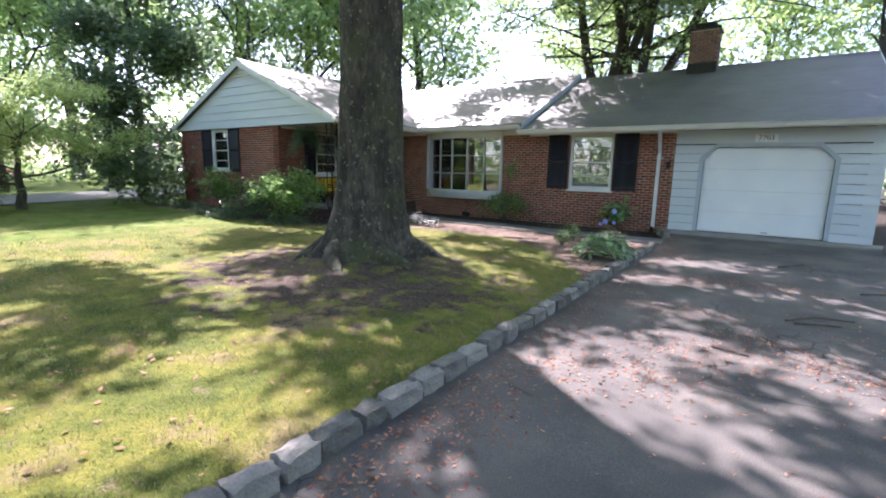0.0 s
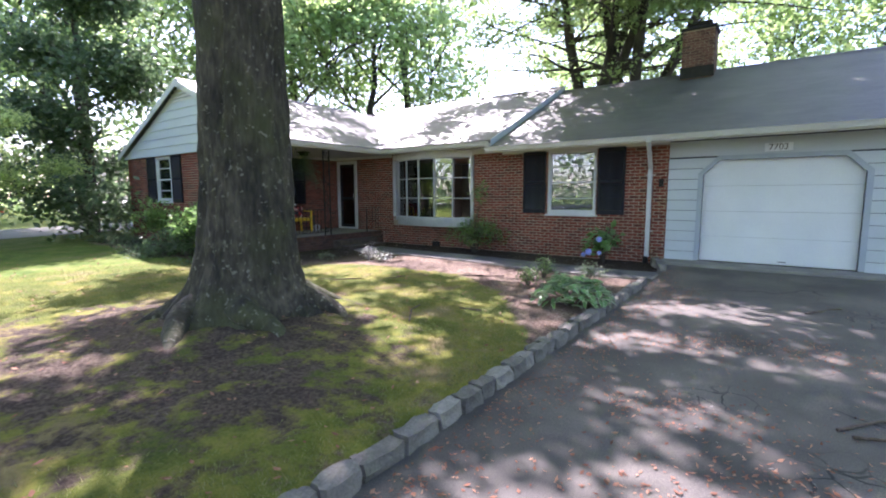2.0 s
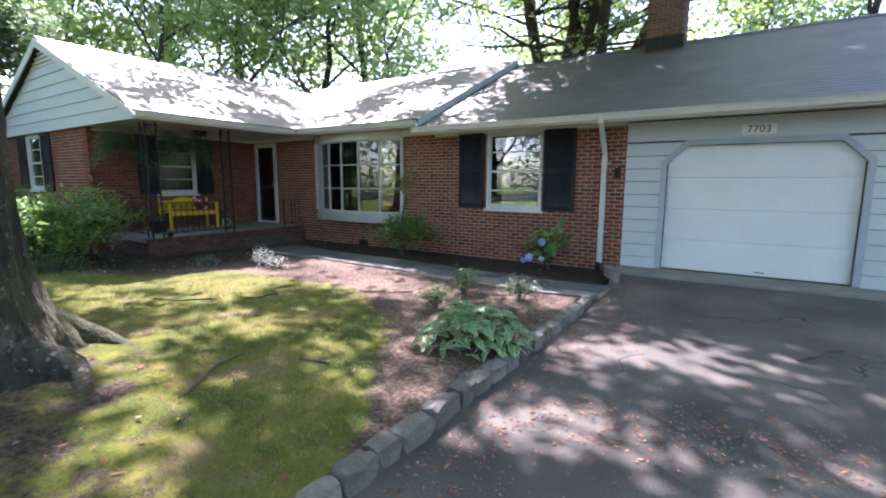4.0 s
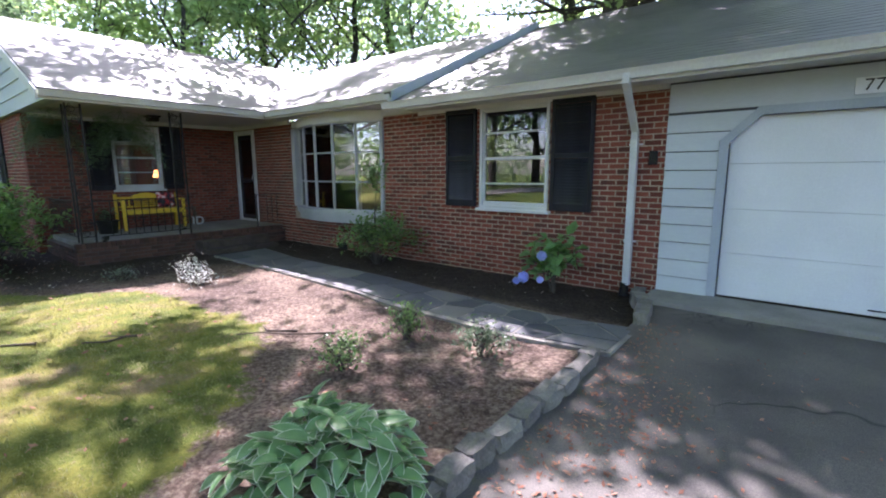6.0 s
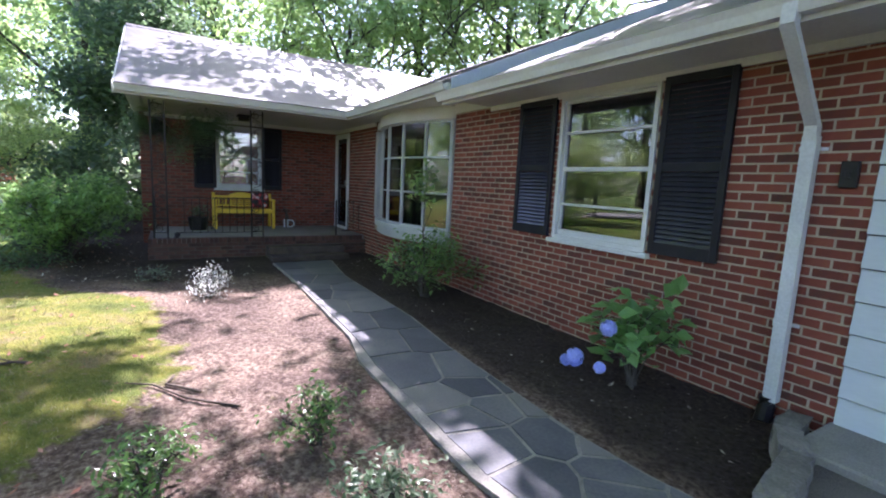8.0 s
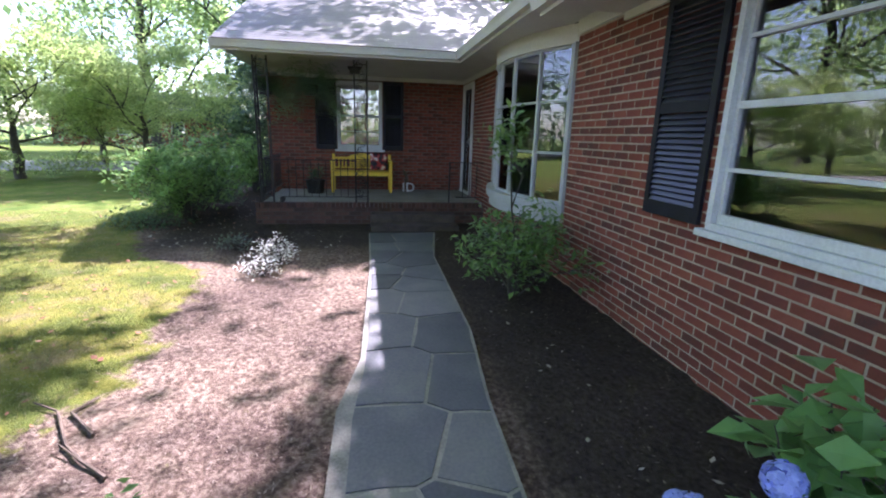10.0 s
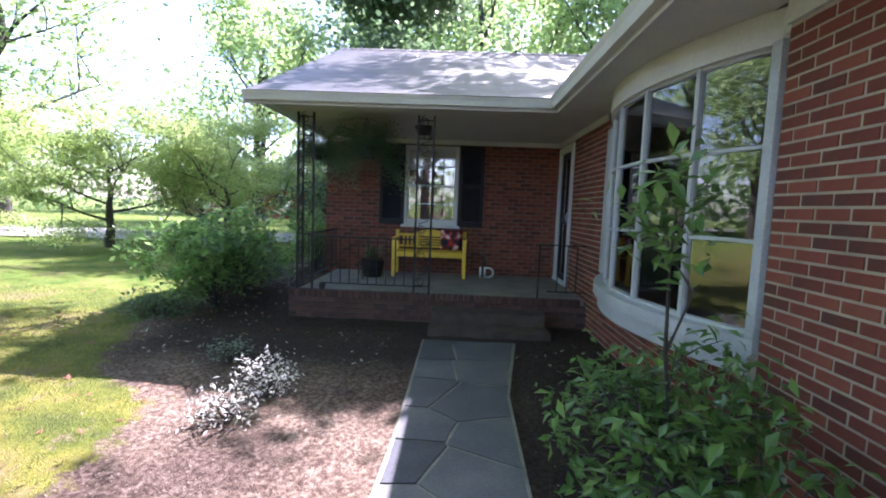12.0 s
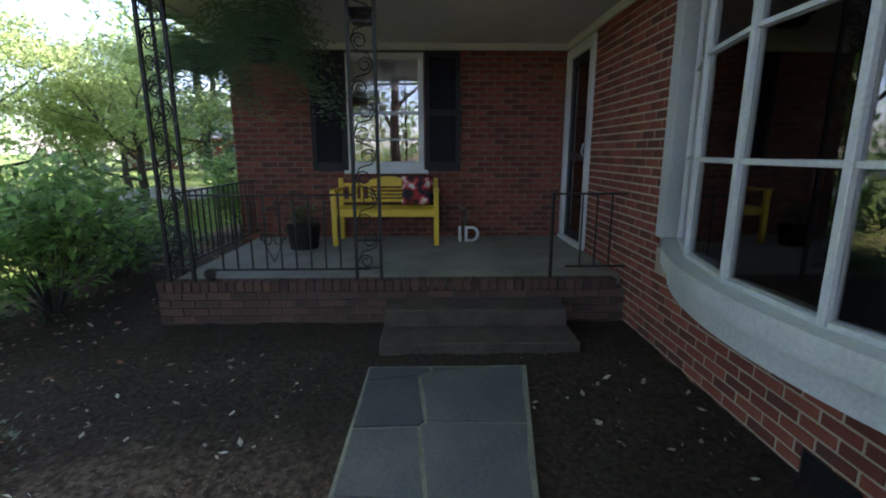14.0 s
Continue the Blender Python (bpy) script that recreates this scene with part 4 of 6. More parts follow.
def grow(seed, base, height, spread, r0, forks=4, levels=3, lean=(0, 0), first=0.35, rise=0.55):
    """Limbs of a tree: a list of (points, radii), and the tips."""
    r = random.Random(seed)
    limbs, tips = [], []
    top = Vector(base) + Vector((lean[0], lean[1], height))
    n = 7
    trunk = [Vector(base).lerp(top, i / n) + Vector((r.uniform(-1, 1), r.uniform(-1, 1), 0)) * 0.02 * height * (i > 0) for i in range(n + 1)]
    limbs.append((trunk, [r0 * (1 - 0.75 * i / n) for i in range(n + 1)]))

    def branch(p, d, length, rad, lev):
        pts = [p.copy()]
        q = p.copy()
        k = 5
        for i in range(k):
            d = (d + Vector((r.uniform(-1, 1), r.uniform(-1, 1), r.uniform(-0.5, 0.8))) * 0.22).normalized()
            q = q + d * length / k
            pts.append(q.copy())
        limbs.append((pts, [rad * (1 - 0.75 * i / k) for i in range(k + 1)]))
        tips.extend(pts[3:])
        if lev > 0:
            for j in range(forks):
                i = r.randint(2, k)
                side = Vector((r.uniform(-1, 1), r.uniform(-1, 1), r.uniform(-0.2, 0.7))).normalized()
                branch(pts[i], (d * 0.6 + side * 0.8).normalized(), length * r.uniform(0.5, 0.72), rad * 0.45, lev - 1)

    m = forks + 3
    for j in range(m):
        t = first + (1 - first) * (j + 0.5) / m
        i = t * n
        p = trunk[int(i)].lerp(trunk[min(int(i) + 1, n)], i % 1)
        a = j * 2.4 + r.uniform(-0.4, 0.4)
        d = Vector((math.cos(a), math.sin(a), rise + 0.5 * (t - first))).normalized()
        branch(p, d, spread * r.uniform(0.75, 1.1) * (1.1 - 0.5 * (t - first)), r0 * 0.38 * (1.15 - t * 0.6), levels - 1)
    return limbs, tips


def tree(name, label, seed, height, spread, r0, material=None, per=10, leaf=0.2, clump=0.45, forks=4, levels=3, first=0.35, rise=0.55, lean=(0, 0), max_tips=2500, bark=None, category="tree", flat=0.6, group="", keep=None):
    limbs, tips = grow(seed, (0, 0, -0.1), height, spread, r0, forks, levels, lean, first, rise)
    th = tagged(empty(name), label, category, group)
    bm = bmesh.new()
    for pts, rad in limbs:
        if rad[0] > 0.012:
            tube(bm, pts, [max(x, 0.006) for x in rad], 9 if rad[0] > 0.12 else 5, cap=False)
    part("trunk", bm, bark or BARK2, th, smooth=True)
    if keep:
        tips = [t for t in tips if keep(t)]
    r = random.Random(seed)
    if len(tips) > max_tips:
        tips = r.sample(tips, max_tips)
    if tips:
        part("crown", leaf_mesh("crown", [tuple(t) for t in tips], per, clump, leaf, material or LEAF, seed, flat), LEAF, th)
    return th

# the great tree on the lawn
TX, TY = -4.9, 5.1
gt_ = tagged(empty("oak_tree", (TX, TY, 0.0)), "massive old oak with furrowed bark and spreading mossy roots", "tree")
r = rng(5)
nz_, na = 60, 72
vs = []
for i in range(nz_ + 1):
    z = 0.0 + 7.0 * (i / nz_) ** 1.35
    rad = 0.50 + 0.03 * math.exp(-z) + 0.42 * math.exp(-z / 0.42) - 0.012 * z
    for k in range(na):
        a = 2 * math.pi * k / na
        flare = math.exp(-z / 0.34)
        lob = 0.0
        for j, (aa, s) in enumerate(((0.3, 0.5), (1.35, 0.35), (2.3, 0.45), (3.3, 0.5), (4.1, 0.45), (4.95, 0.6), (5.7, 0.5))):
            dd = math.atan2(math.sin(a - aa), math.cos(a - aa))
            lob += s * math.exp(-(dd / 0.22) ** 2)
        n1 = noise.noise(Vector((math.cos(a) * 2.0, math.sin(a) * 2.0, z * 0.5)))
        n2 = abs(noise.noise(Vector((math.cos(a) * 9, math.sin(a) * 9, z * 0.9))))
        n3 = abs(noise.noise(Vector((math.cos(a) * 20, math.sin(a) * 20, z * 3.0))))
        rr = rad * (1 + 0.07 * n1) + lob * flare * 0.85 - 0.09 * n2 - 0.035 * n3
        vs.append((rr * math.cos(a) + 0.02 * z, rr * math.sin(a), z - 0.05))
q = []
for i in range(nz_):
    for k in range(na):
        q.append((i * na + k, i * na + (k + 1) % na, (i + 1) * na + (k + 1) % na, (i + 1) * na + k))
part("trunk", np_mesh("trunk", vs, q, BARK, True), BARK, gt_)
rr_ = random.Random(2)
for a, L in ((0.3, 1.1), (1.35, 0.9), (2.3, 0.9), (3.3, 1.3), (4.1, 1.0), (4.95, 1.35), (5.7, 1.15)):
    pts, rad = [], []
    for i in range(7):
        t = i / 6
        d = 0.62 + 0.6 * L * t
        aa = a + 0.25 * math.sin(3 * t + a)
        x, y = d * math.cos(aa), d * math.sin(aa)
        pts.append((x, y, float(lawn_z(np.array(x + TX), np.array(y + TY))) + 0.13 * (1 - t) ** 1.5 - 0.06 * t))
        rad.append(0.15 * (1 - t) ** 0.8 + 0.02)
    bm = bmesh.new()
    tube(bm, pts, rad, 8)
    part("root", bm, BARK, gt_, smooth=True)
limbs, tips = grow(21, (0.12, 0, 6.6), 5.5, 8.5, 0.42, 5, 3, (0.6, 1.2), 0.02, 0.30)
bm = bmesh.new()
for pts, rad in limbs:
    tube(bm, pts, [max(x, 0.01) for x in rad], 7 if rad[0] > 0.1 else 4, cap=False)
part("limb", bm, BARK2, gt_, smooth=True)
# openings in the crown, by where their light falls: x, y and half widths on the ground
GAPS = [(-3.0, 1.1, 1.2, 0.7), (-8.2, 3.2, 2.2, 0.8), (-10.5, 2.2, 2.2, 0.8), (-0.95, 3.5, 0.5, 0.45), (-0.5, 5.5, 0.3, 0.2), (0.7, 4.5, 0.4, 0.5), (-0.1, 2.9, 0.5, 0.3),
        (-0.3, 9.0, 0.5, 0.3), (-1.25, 7.1, 0.3, 0.35), (-0.7, 4.4, 0.35, 0.3), (-5.5, 7.6, 1.2, 0.35), (-4.2, 7.5, 0.5, 0.3), (-2.7, 6.5, 0.4, 0.3), (-5.2, 9.8, 1.7, 0.6), (-2.7, 9.5, 0.8, 0.5),
        (-1.3, 8.5, 0.35, 0.25), (-0.7, 8.8, 0.35, 0.25), (-6.3, 7.5, 1.2, 0.7), (-6.0, 9.1, 1.3, 0.6), (-5.0, 2.8, 0.8, 0.45), (-3.3, 2.3, 0.4, 0.3), (-3.0, 11.0, 0.8, 0.4), (-10.0, 7.1, 0.5, 0.35)]
r = rng(40)
cs, bare = [], 0
while len(cs) + bare < 2450:
    x, y, z = r.uniform(-17, 2.5), r.uniform(-2, 17.5), r.uniform(9.9, 10.8)
    d = math.hypot((x + 6.5) / 10, (y - 8) / 9)
    if d > 1:
        continue
    gx, gy = x - z * SUN.x / SUN.z, y - z * SUN.y / SUN.z
    wx, wy = x - (z - 3.7) * SUN.x / SUN.z, y - (z - 3.7) * SUN.y / SUN.z
    if any(((gx - a) / (c + 0.28)) ** 2 + ((gy - b) / (e + 0.28)) ** 2 < 1 for a, b, c, e in GAPS):
        if gx > -1.8 or noise.noise(Vector((gx * 1.1, gy * 1.9, 7.7))) < 0.24:
            continue
    if noise.noise(Vector((gx * 0.8, gy * 0.8, 3.1))) < (-0.3 if gx > -1.8 else (0.2 if gx < -8 else -0.07)):
        continue
    # leave out clumps whose shade would land on the wing roof
    if -14.3 < wx < -8.9 and 8.0 < wy < 13.2:
        bare += 1
        continue
    cs.append((x - TX, y - TY, z))
# extra clumps out of view, added only to cast dapples on these roof spots
for px, py, pz, n in ((-10.3, 9.2, 3.1, 14), (-11.0, 9.9, 3.5, 6), (-9.9, 11.4, 3.0, 18), (-12.9, 13.2, 4.3, 20), (-8.2, 13.4, 3.3, 18), (-12.6, 11.8, 4.2, 8), (-7.2, 15.0, 4.1, 20), (-8.6, 14.6, 3.9, 14), (-4.9, 14.9, 3.9, 14)):
    for _ in range(n):
        k = (r.uniform(9.9, 10.6) - pz) / SUN.z
        cs.append((px + r.normal(0, 0.55) + SUN.x * k - TX, py + r.normal(0, 0.45) + SUN.y * k - TY, pz + SUN.z * k))
part("crown", leaf_mesh("crown", cs, 42, 0.26, 0.2, LEAF, 8), LEAF, gt_)


# ---- trees behind the house: forked trunks that rise over the ridge ----
def forked_tree(seed, forks, height, label, per=40, leaf=0.2, n_tips=2600):
    """Steep limbs from one low fork; sprays of leaves high up."""
    r = random.Random(seed)
    th = tagged(empty("forked_tree"), label, "tree")
    bm = bmesh.new()
    tube(bm, [(0, 0, -0.1), (0.05, 0, 2.2), (0, 0.05, 4.6)], [0.62, 0.48, 0.46], 12, cap=False)
    tips = []
    for k in range(forks):
        a = 2 * math.pi * k / forks + r.uniform(-0.3, 0.3)
        d = Vector((math.cos(a) * 0.42, math.sin(a) * 0.42, 1)).normalized()
        p, pts = Vector((0.1 * math.cos(a), 0.1 * math.sin(a), 4.2)), []
        n = 9
        for i in range(n):
            pts.append(p.copy())
            d = (d + Vector((r.uniform(-1, 1), r.uniform(-1, 1), 0.3)) * 0.10).normalized()
            p = p + d * height / n
        rad = [0.22 * (1 - 0.85 * i / n) + 0.02 for i in range(n)]
        tube(bm, pts, rad, 9, cap=False)
        for i in range(2, n):
            for j in range(2 if i < 4 else 4):
                aa = r.uniform(0, 6.28)
                dd = Vector((math.cos(aa), math.sin(aa), r.uniform(-0.1, 0.7))).normalized()
                q, sp = pts[i].copy(), []
                L = r.uniform(2.2, 5.0) * (1.1 - 0.5 * i / n) if i < 4 else r.uniform(3.0, 6.5)
                for u in range(6):
                    sp.append(q.copy())
                    dd = (dd + Vector((r.uniform(-1, 1), r.uniform(-1, 1), r.uniform(-0.9, 0.5))) * 0.22).normalized()
                    q = q + dd * L / 5
                tube(bm, sp, [rad[i] * 0.3 * (1 - u / 6.5) + 0.008 for u in range(6)], 5, cap=False)
                for v in sp[2:]:
                    ee = Vector((r.uniform(-1, 1), r.uniform(-1, 1), r.uniform(-0.6, 0.4))) * 1.1
                    tube(bm, [v, v + ee * 0.5 + Vector((0, 0, 0.1)), v + ee], [0.018, 0.01, 0.004], 3, cap=False)
                    tips += [v + ee, v + ee * 0.6]
    part("trunk", bm, BARK2, th, smooth=True)
    tips = [t for t in tips if t.z > 8.2 or r.random() < 0.3]
    tips = r.sample(tips, min(len(tips), n_tips))
    part("crown", leaf_mesh("crown", [tuple(t) for t in tips], per, 0.33, leaf, LEAF, seed, 0.5), LEAF, th)
    return th


F = forked_tree(9, 5, 11, "old forked tree with dark limbs behind the house")
F.matrix_basis = pose(-6.45, 21.9, 0)
F = forked_tree(14, 3, 12, "second forked tree behind the house")
F.matrix_basis = pose(-4.95, 22.6, 0, 0, 0, 40)
T2 = tree("tree", "broad shade tree in full summer leaf", 47, 12, 6.0, 0.36, material=LEAF, per=26, leaf=0.30, clump=0.75, forks=4, max_tips=1500, first=0.16)
T2.matrix_basis = pose(-24.5, 27.5, 0) @ Matrix.Scale(1.15, 4)
for x, y, a, s in ((-23, 29, 200, 1.1), (19, 26, 190, 1.0), (5, 38, 60, 1.0), (14, 36, 20, 1.0), (-1, 42, 250, 1.0), (-12, 40, 130, 0.9), (-29, 24, 77, 1.1), (13, 17, 120, 0.8),
                   (-33, 12, 190, 1.1), (-38, 24, 20, 1.3), (-46, 5, 140, 1.1), (-52, 16, 60, 1.4), (-28, -24, 190, 1.1), (-34, -30, 20, 1.3), (-58, -12, 150, 1.15), (-29.5, -15, 40, 1.1),
                   (-26, -30, 10, 1.2), (-12, -26, 100, 1.1), (2, -24, 250, 1.2), (14, -20, 30, 1.1), (20, -4, 220, 1.2), (22, 8, 330, 1.1), (-62, 2, 310, 1.1), (-29.5, 6.0, 20, 0.8), (-35, -2.5, 110, 0.85), (-8, -14, 200, 0.8)):
    copy_thing(T2, pose(x, y, 0, 0, 0, a) @ Matrix.Scale(s, 4))
D = tree("magnolia_tree", "dark glossy evergreen magnolia by the wing", 53, 9.2, 2.1, 0.22, material=DARKLEAF, per=60, leaf=0.2, clump=0.62, forks=4, first=0.02, rise=0.02, max_tips=1700)
D.matrix_basis = pose(-20.6, 8.4, 0)
copy_thing(T2, pose(-29.0, 19.0, 0, 0, 0, 100) @ Matrix.Scale(0.85, 4))
DG = tree("dogwood_tree", "low spreading dogwood with flat layers of pale leaves", 61, 4.2, 3.7, 0.24, material=PALELEAF, per=75, leaf=0.13, clump=0.45, forks=4, first=0.34, rise=0.25, max_tips=1200, flat=0.28)
DG.scale = (0.62, 0.62, 0.56)
DG.location = (-16.9, 1.0, 0)
copy_thing(DG, pose(-23.0, 0.2, 0, 0, 0, 120))
copy_thing(DG, pose(-26.5, 5.2, 0, 0, 0, 220))
copy_thing(DG, pose(-19.5, -5.5, 0, 0, 0, 60))
copy_thing(DG, pose(-17.7, 4.0, 0, 0, 0, 300) @ Matrix.Scale(0.95, 4))

# woods and undergrowth that close the view
r = rng(77)
cs = []
for k in range(760):
    a = r.uniform(0, 2 * math.pi)
    d = r.uniform(44, 66)
    cs.append((-8 + d * math.cos(a), 6 + d * math.sin(a), r.uniform(0.12, 1) ** 1.3 * (12.5 if math.cos(a) < -0.6 and math.sin(a) < 0.25 else 8.5)))
tagged(part("far_woods", leaf_mesh("far_woods", cs, 60, 2.0, 0.8, LEAF, 5, 0.9), LEAF), "dense green woods round the neighbourhood", "woods", kind="stuff")
cs = [(x + r.uniform(-1, 1), y + r.uniform(-1, 1), r.uniform(0.2, 1.8)) for x, y in zip(np.linspace(-46, 12, 90), np.linspace(34, 38, 90))]
cs += [(-44 + r.uniform(-1.5, 1.5), y, r.uniform(0.2, 1.8)) for y in np.linspace(-20, 34, 80)]
tagged(part("undergrowth", leaf_mesh("undergrowth", cs, 70, 0.8, 0.3, DARKLEAF, 6, 0.7), DARKLEAF), "low dark undergrowth beneath the far trees", "undergrowth", kind="stuff")


# ---- plants ----
def fleck_mat(name, body, edge):
    return mat(name, [body, body, edge], 3, 0.45, 0, 12, 0.6, island=True, trans=0.2)


HOSTA_G = mat("hosta green", [(0.07, 0.16, 0.055), (0.12, 0.24, 0.09), (0.18, 0.31, 0.13)], 3, 0.4, 0.1, 20, 0.3, island=True, trans=0.2)
HOSTA_W = mat("hosta margin", [(0.42, 0.46, 0.34), (0.55, 0.58, 0.46)], 3, 0.5, 0, 20, trans=0.2)
SILVER = mat("silver leaf", [(0.42, 0.44, 0.40), (0.62, 0.63, 0.58)], 4, 0.8, 0, 20, 0.3, island=True, trans=0.2)
BLUE = mat("blue petals", [(0.17, 0.21, 0.50), (0.42, 0.46, 0.78)], 6, 0.6, 0, 30, 0.4, island=True, trans=0.2)
HYDLEAF = mat("hydrangea leaf", [(0.08, 0.19, 0.05), (0.14, 0.29, 0.09)], 4, 0.45, 0.1, 20, 0.4, island=True, trans=0.22)
FERNM = mat("fern leaf", [(0.06, 0.13, 0.07), (0.13, 0.22, 0.10)], 3, 0.6, 0, 12, 0.4, island=True, trans=0.25)
YELLOW = mat("yellow paint", [(0.62, 0.40, 0.02), (0.74, 0.50, 0.03)], 4, 0.45, 0.1, 60)
DEADLEAF = mat("dead leaf", [(0.09, 0.036, 0.022), (0.24, 0.10, 0.06), (0.40, 0.24, 0.16)], 3, 0.9, 0, 30, 0.6, island=True)
PALEBIT = mat("bleached leaf", [(0.16, 0.13, 0.10), (0.34, 0.30, 0.25), (0.52, 0.49, 0.44)], 3, 0.9, 0, 30, 0.6, island=True)
CRUMB = mat("asphalt crumb", [(0.09, 0.085, 0.078), (0.2, 0.19, 0.175), (0.32, 0.3, 0.27)], 3, 0.9, 0, 30, 0.6, island=True)
CHIP = mat("mulch chip", [(0.12, 0.086, 0.068), (0.18, 0.138, 0.11), (0.31, 0.25, 0.2)], 3, 0.95, 0, 30, 0.4, island=True)
GRASS = mat("grass blade", [(0.055, 0.072, 0.02), (0.11, 0.128, 0.038), (0.20, 0.185, 0.08)], 1.0, 0.7, 0, 20, 0.4, island=True, trans=0.3)
TWIG = mat("twig", [(0.05, 0.035, 0.025), (0.14, 0.10, 0.075)], 8, 0.9, 0.4, 60)


def blade(L, w, curl, fold=0.25, n=5, z0=0.0):
    """Points of a broad leaf from the base outwards: rows of left, middle, right."""
    rows = []
    for i in range(n + 1):
        t = i / n
        ww = w * math.sin(math.pi * min(1, 0.06 + 0.94 * t)) ** 0.75 if i < n else 0.003
        x = L * t
        z = z0 + L * curl[0] * t - L * curl[1] * t * t
        rows.append(((x, -ww / 2, z + fold * ww / 2), (x, 0, z), (x, ww / 2, z + fold * ww / 2)))
    return rows


def add_blade(V, F, rows, m):
    b = len(V)
    for r3 in rows:
        for p in r3:
            V.append(tuple(m @ Vector(p)))
    for i in range(len(rows) - 1):
        a = b + 3 * i
        F.append((a, a + 1, a + 4, a + 3))
        F.append((a + 1, a + 2, a + 5, a + 4))


def hosta(x, y, z, rad, n, seed):
    r = random.Random(seed)
    th = tagged(empty("hosta", (x, y, z)), "big clump of hosta with white-edged green leaves by the kerb", "hosta", "garden plants")
    V, F, V2, F2 = [], [], [], []
    for k in range(n):
        u = (k + 0.5) / n
        a = k * 2.399 + r.uniform(-0.3, 0.3)
        L, w = r.uniform(0.11, 0.19), r.uniform(0.05, 0.078)
        d = rad * u ** 0.6 * (0.84 + 0.12 * math.sin(5 * a + 1))
        h = (0.20 + 0.05 * math.sin(3 * a)) * (1 - u ** 2.2) + 0.06 + r.uniform(-0.02, 0.06)
        tilt = -12 + 24 * u + r.uniform(-26, 26)
        m = pose(d * math.cos(a), d * math.sin(a) * 1.0, h, 0, tilt, math.degrees(a) + r.uniform(-75, 75)) @ pose(-L * 0.3, 0, 0, r.uniform(-28, 28))
        add_blade(V, F, blade(L, w * 0.88, (0.25, 0.35), 0.35), m)
        add_blade(V2, F2, blade(L * 1.04, w, (0.25, 0.35), 0.35, z0=-0.004), m)
    part("leaves", np_mesh("leaves", V, F, HOSTA_G, True), HOSTA_G, th)
    part("leaf_margin", np_mesh("leaf_margin", V2, F2, HOSTA_W, True), HOSTA_W, th, "creamy white leaf edges")
    bm = bmesh.new()
    for k in range(16):
        a = r.uniform(0, 6.28)
        tube(bm, [(0, 0, -0.03), (0.1 * math.cos(a), 0.1 * math.sin(a), 0.12), (rad * 0.5 * math.cos(a), rad * 0.5 * math.sin(a), 0.22)], 0.006, 4)
    part("stalk", bm, HYDLEAF, th)["kind"] = "stuff"
    return th


def bush(name, label, at, radius, height, n_stems, leaves, leaf, material, seed, category="bush", shape=1.0, low=0.12, extra=(), squash=(1, 1), lw=0.42):
    """Stems from the ground that fork, with leaves in whorls round the ends."""
    r = random.Random(seed)
    rr = rng(seed)
    th = tagged(empty(name, at), label, category, "garden plants")
    bm = bmesh.new()
    tips = []
    for k in range(n_stems):
        a = k * 2.399 + r.uniform(-0.4, 0.4)
        u = math.sqrt((k + 0.5) / n_stems)
        ex, ey = math.cos(a) * radius * u * squash[0], math.sin(a) * radius * u * squash[1]
        hz = height * (1 - 0.45 * u ** 2 * shape) * r.uniform(0.75, 1.05)
        p0, p2 = Vector((r.uniform(-0.04, 0.04), r.uniform(-0.04, 0.04), -0.03)), Vector((ex, ey, hz))
        p1 = Vector((ex * 0.35, ey * 0.35, hz * 0.55)) + Vector((r.uniform(-1, 1), r.uniform(-1, 1), 0)) * radius * 0.08
        tube(bm, [p0, p1, p2], [0.006 + 0.007 * height, 0.006, 0.003], 4, cap=False)
        tips.append(p2)
        for j in range(5):
            b = p1.lerp(p2, r.uniform(0, 0.9))
            d = Vector((r.uniform(-1, 1), r.uniform(-1, 1), r.uniform(-0.5, 0.7))) * radius * 0.38
            e = b + d
            e.z = max(e.z, low)
            tube(bm, [b, (b + e) / 2 + Vector((0, 0, 0.02)), e], [0.006, 0.004, 0.002], 3, cap=False)
            tips.append(e)
    for pts in extra:
        tube(bm, pts, [0.012, 0.009, 0.006, 0.003][:len(pts)], 4, cap=False)
        for t in (0.0, 0.25, 0.5, 0.75, 1.0):
            i = len(pts) - 2
            tips.append(Vector(pts[i]).lerp(Vector(pts[i + 1]), t))
        tips.append(Vector(pts[-1]))
    part("stem", bm, BARK2, th)["kind"] = "stuff"
    per = max(1, leaves // len(tips))
    c = np.array([tuple(t) for t in tips])
    n = len(c) * per
    az, el = rr.uniform(0, 2 * np.pi, n), rr.normal(0.15, 0.5, n)
    d = np.stack([np.cos(az) * np.cos(el), np.sin(az) * np.cos(el), np.sin(el)], -1)
    p = np.repeat(c, per, 0) + rr.normal(0, 0.045 + 0.03 * radius, (n, 3))
    s = np.cross(d, np.array([0, 0, 1.0]) + rr.normal(0, 0.35, (n, 3)))
    s /= np.linalg.norm(s, axis=1)[:, None]
    L = leaf * rr.uniform(0.6, 1.25, n)[:, None]
    up = np.cross(s, d)
    mid = p + d * L * 0.55
    v = np.stack([p, mid + s * L * lw / 2 + up * L * 0.06, p + d * L - up * L * 0.12, mid - s * L * lw / 2 + up * L * 0.06, mid - up * L * 0.02], 1).reshape(-1, 3)
    q = 5 * np.arange(n)
    f = np.concatenate([np.stack([q, q + 1, q + 4], -1), np.stack([q + 1, q + 2, q + 4], -1), np.stack([q + 2, q + 3, q + 4], -1), np.stack([q + 3, q, q + 4], -1)])
    part("leaves", np_mesh("leaves", v, f, material), material, th)
    return th


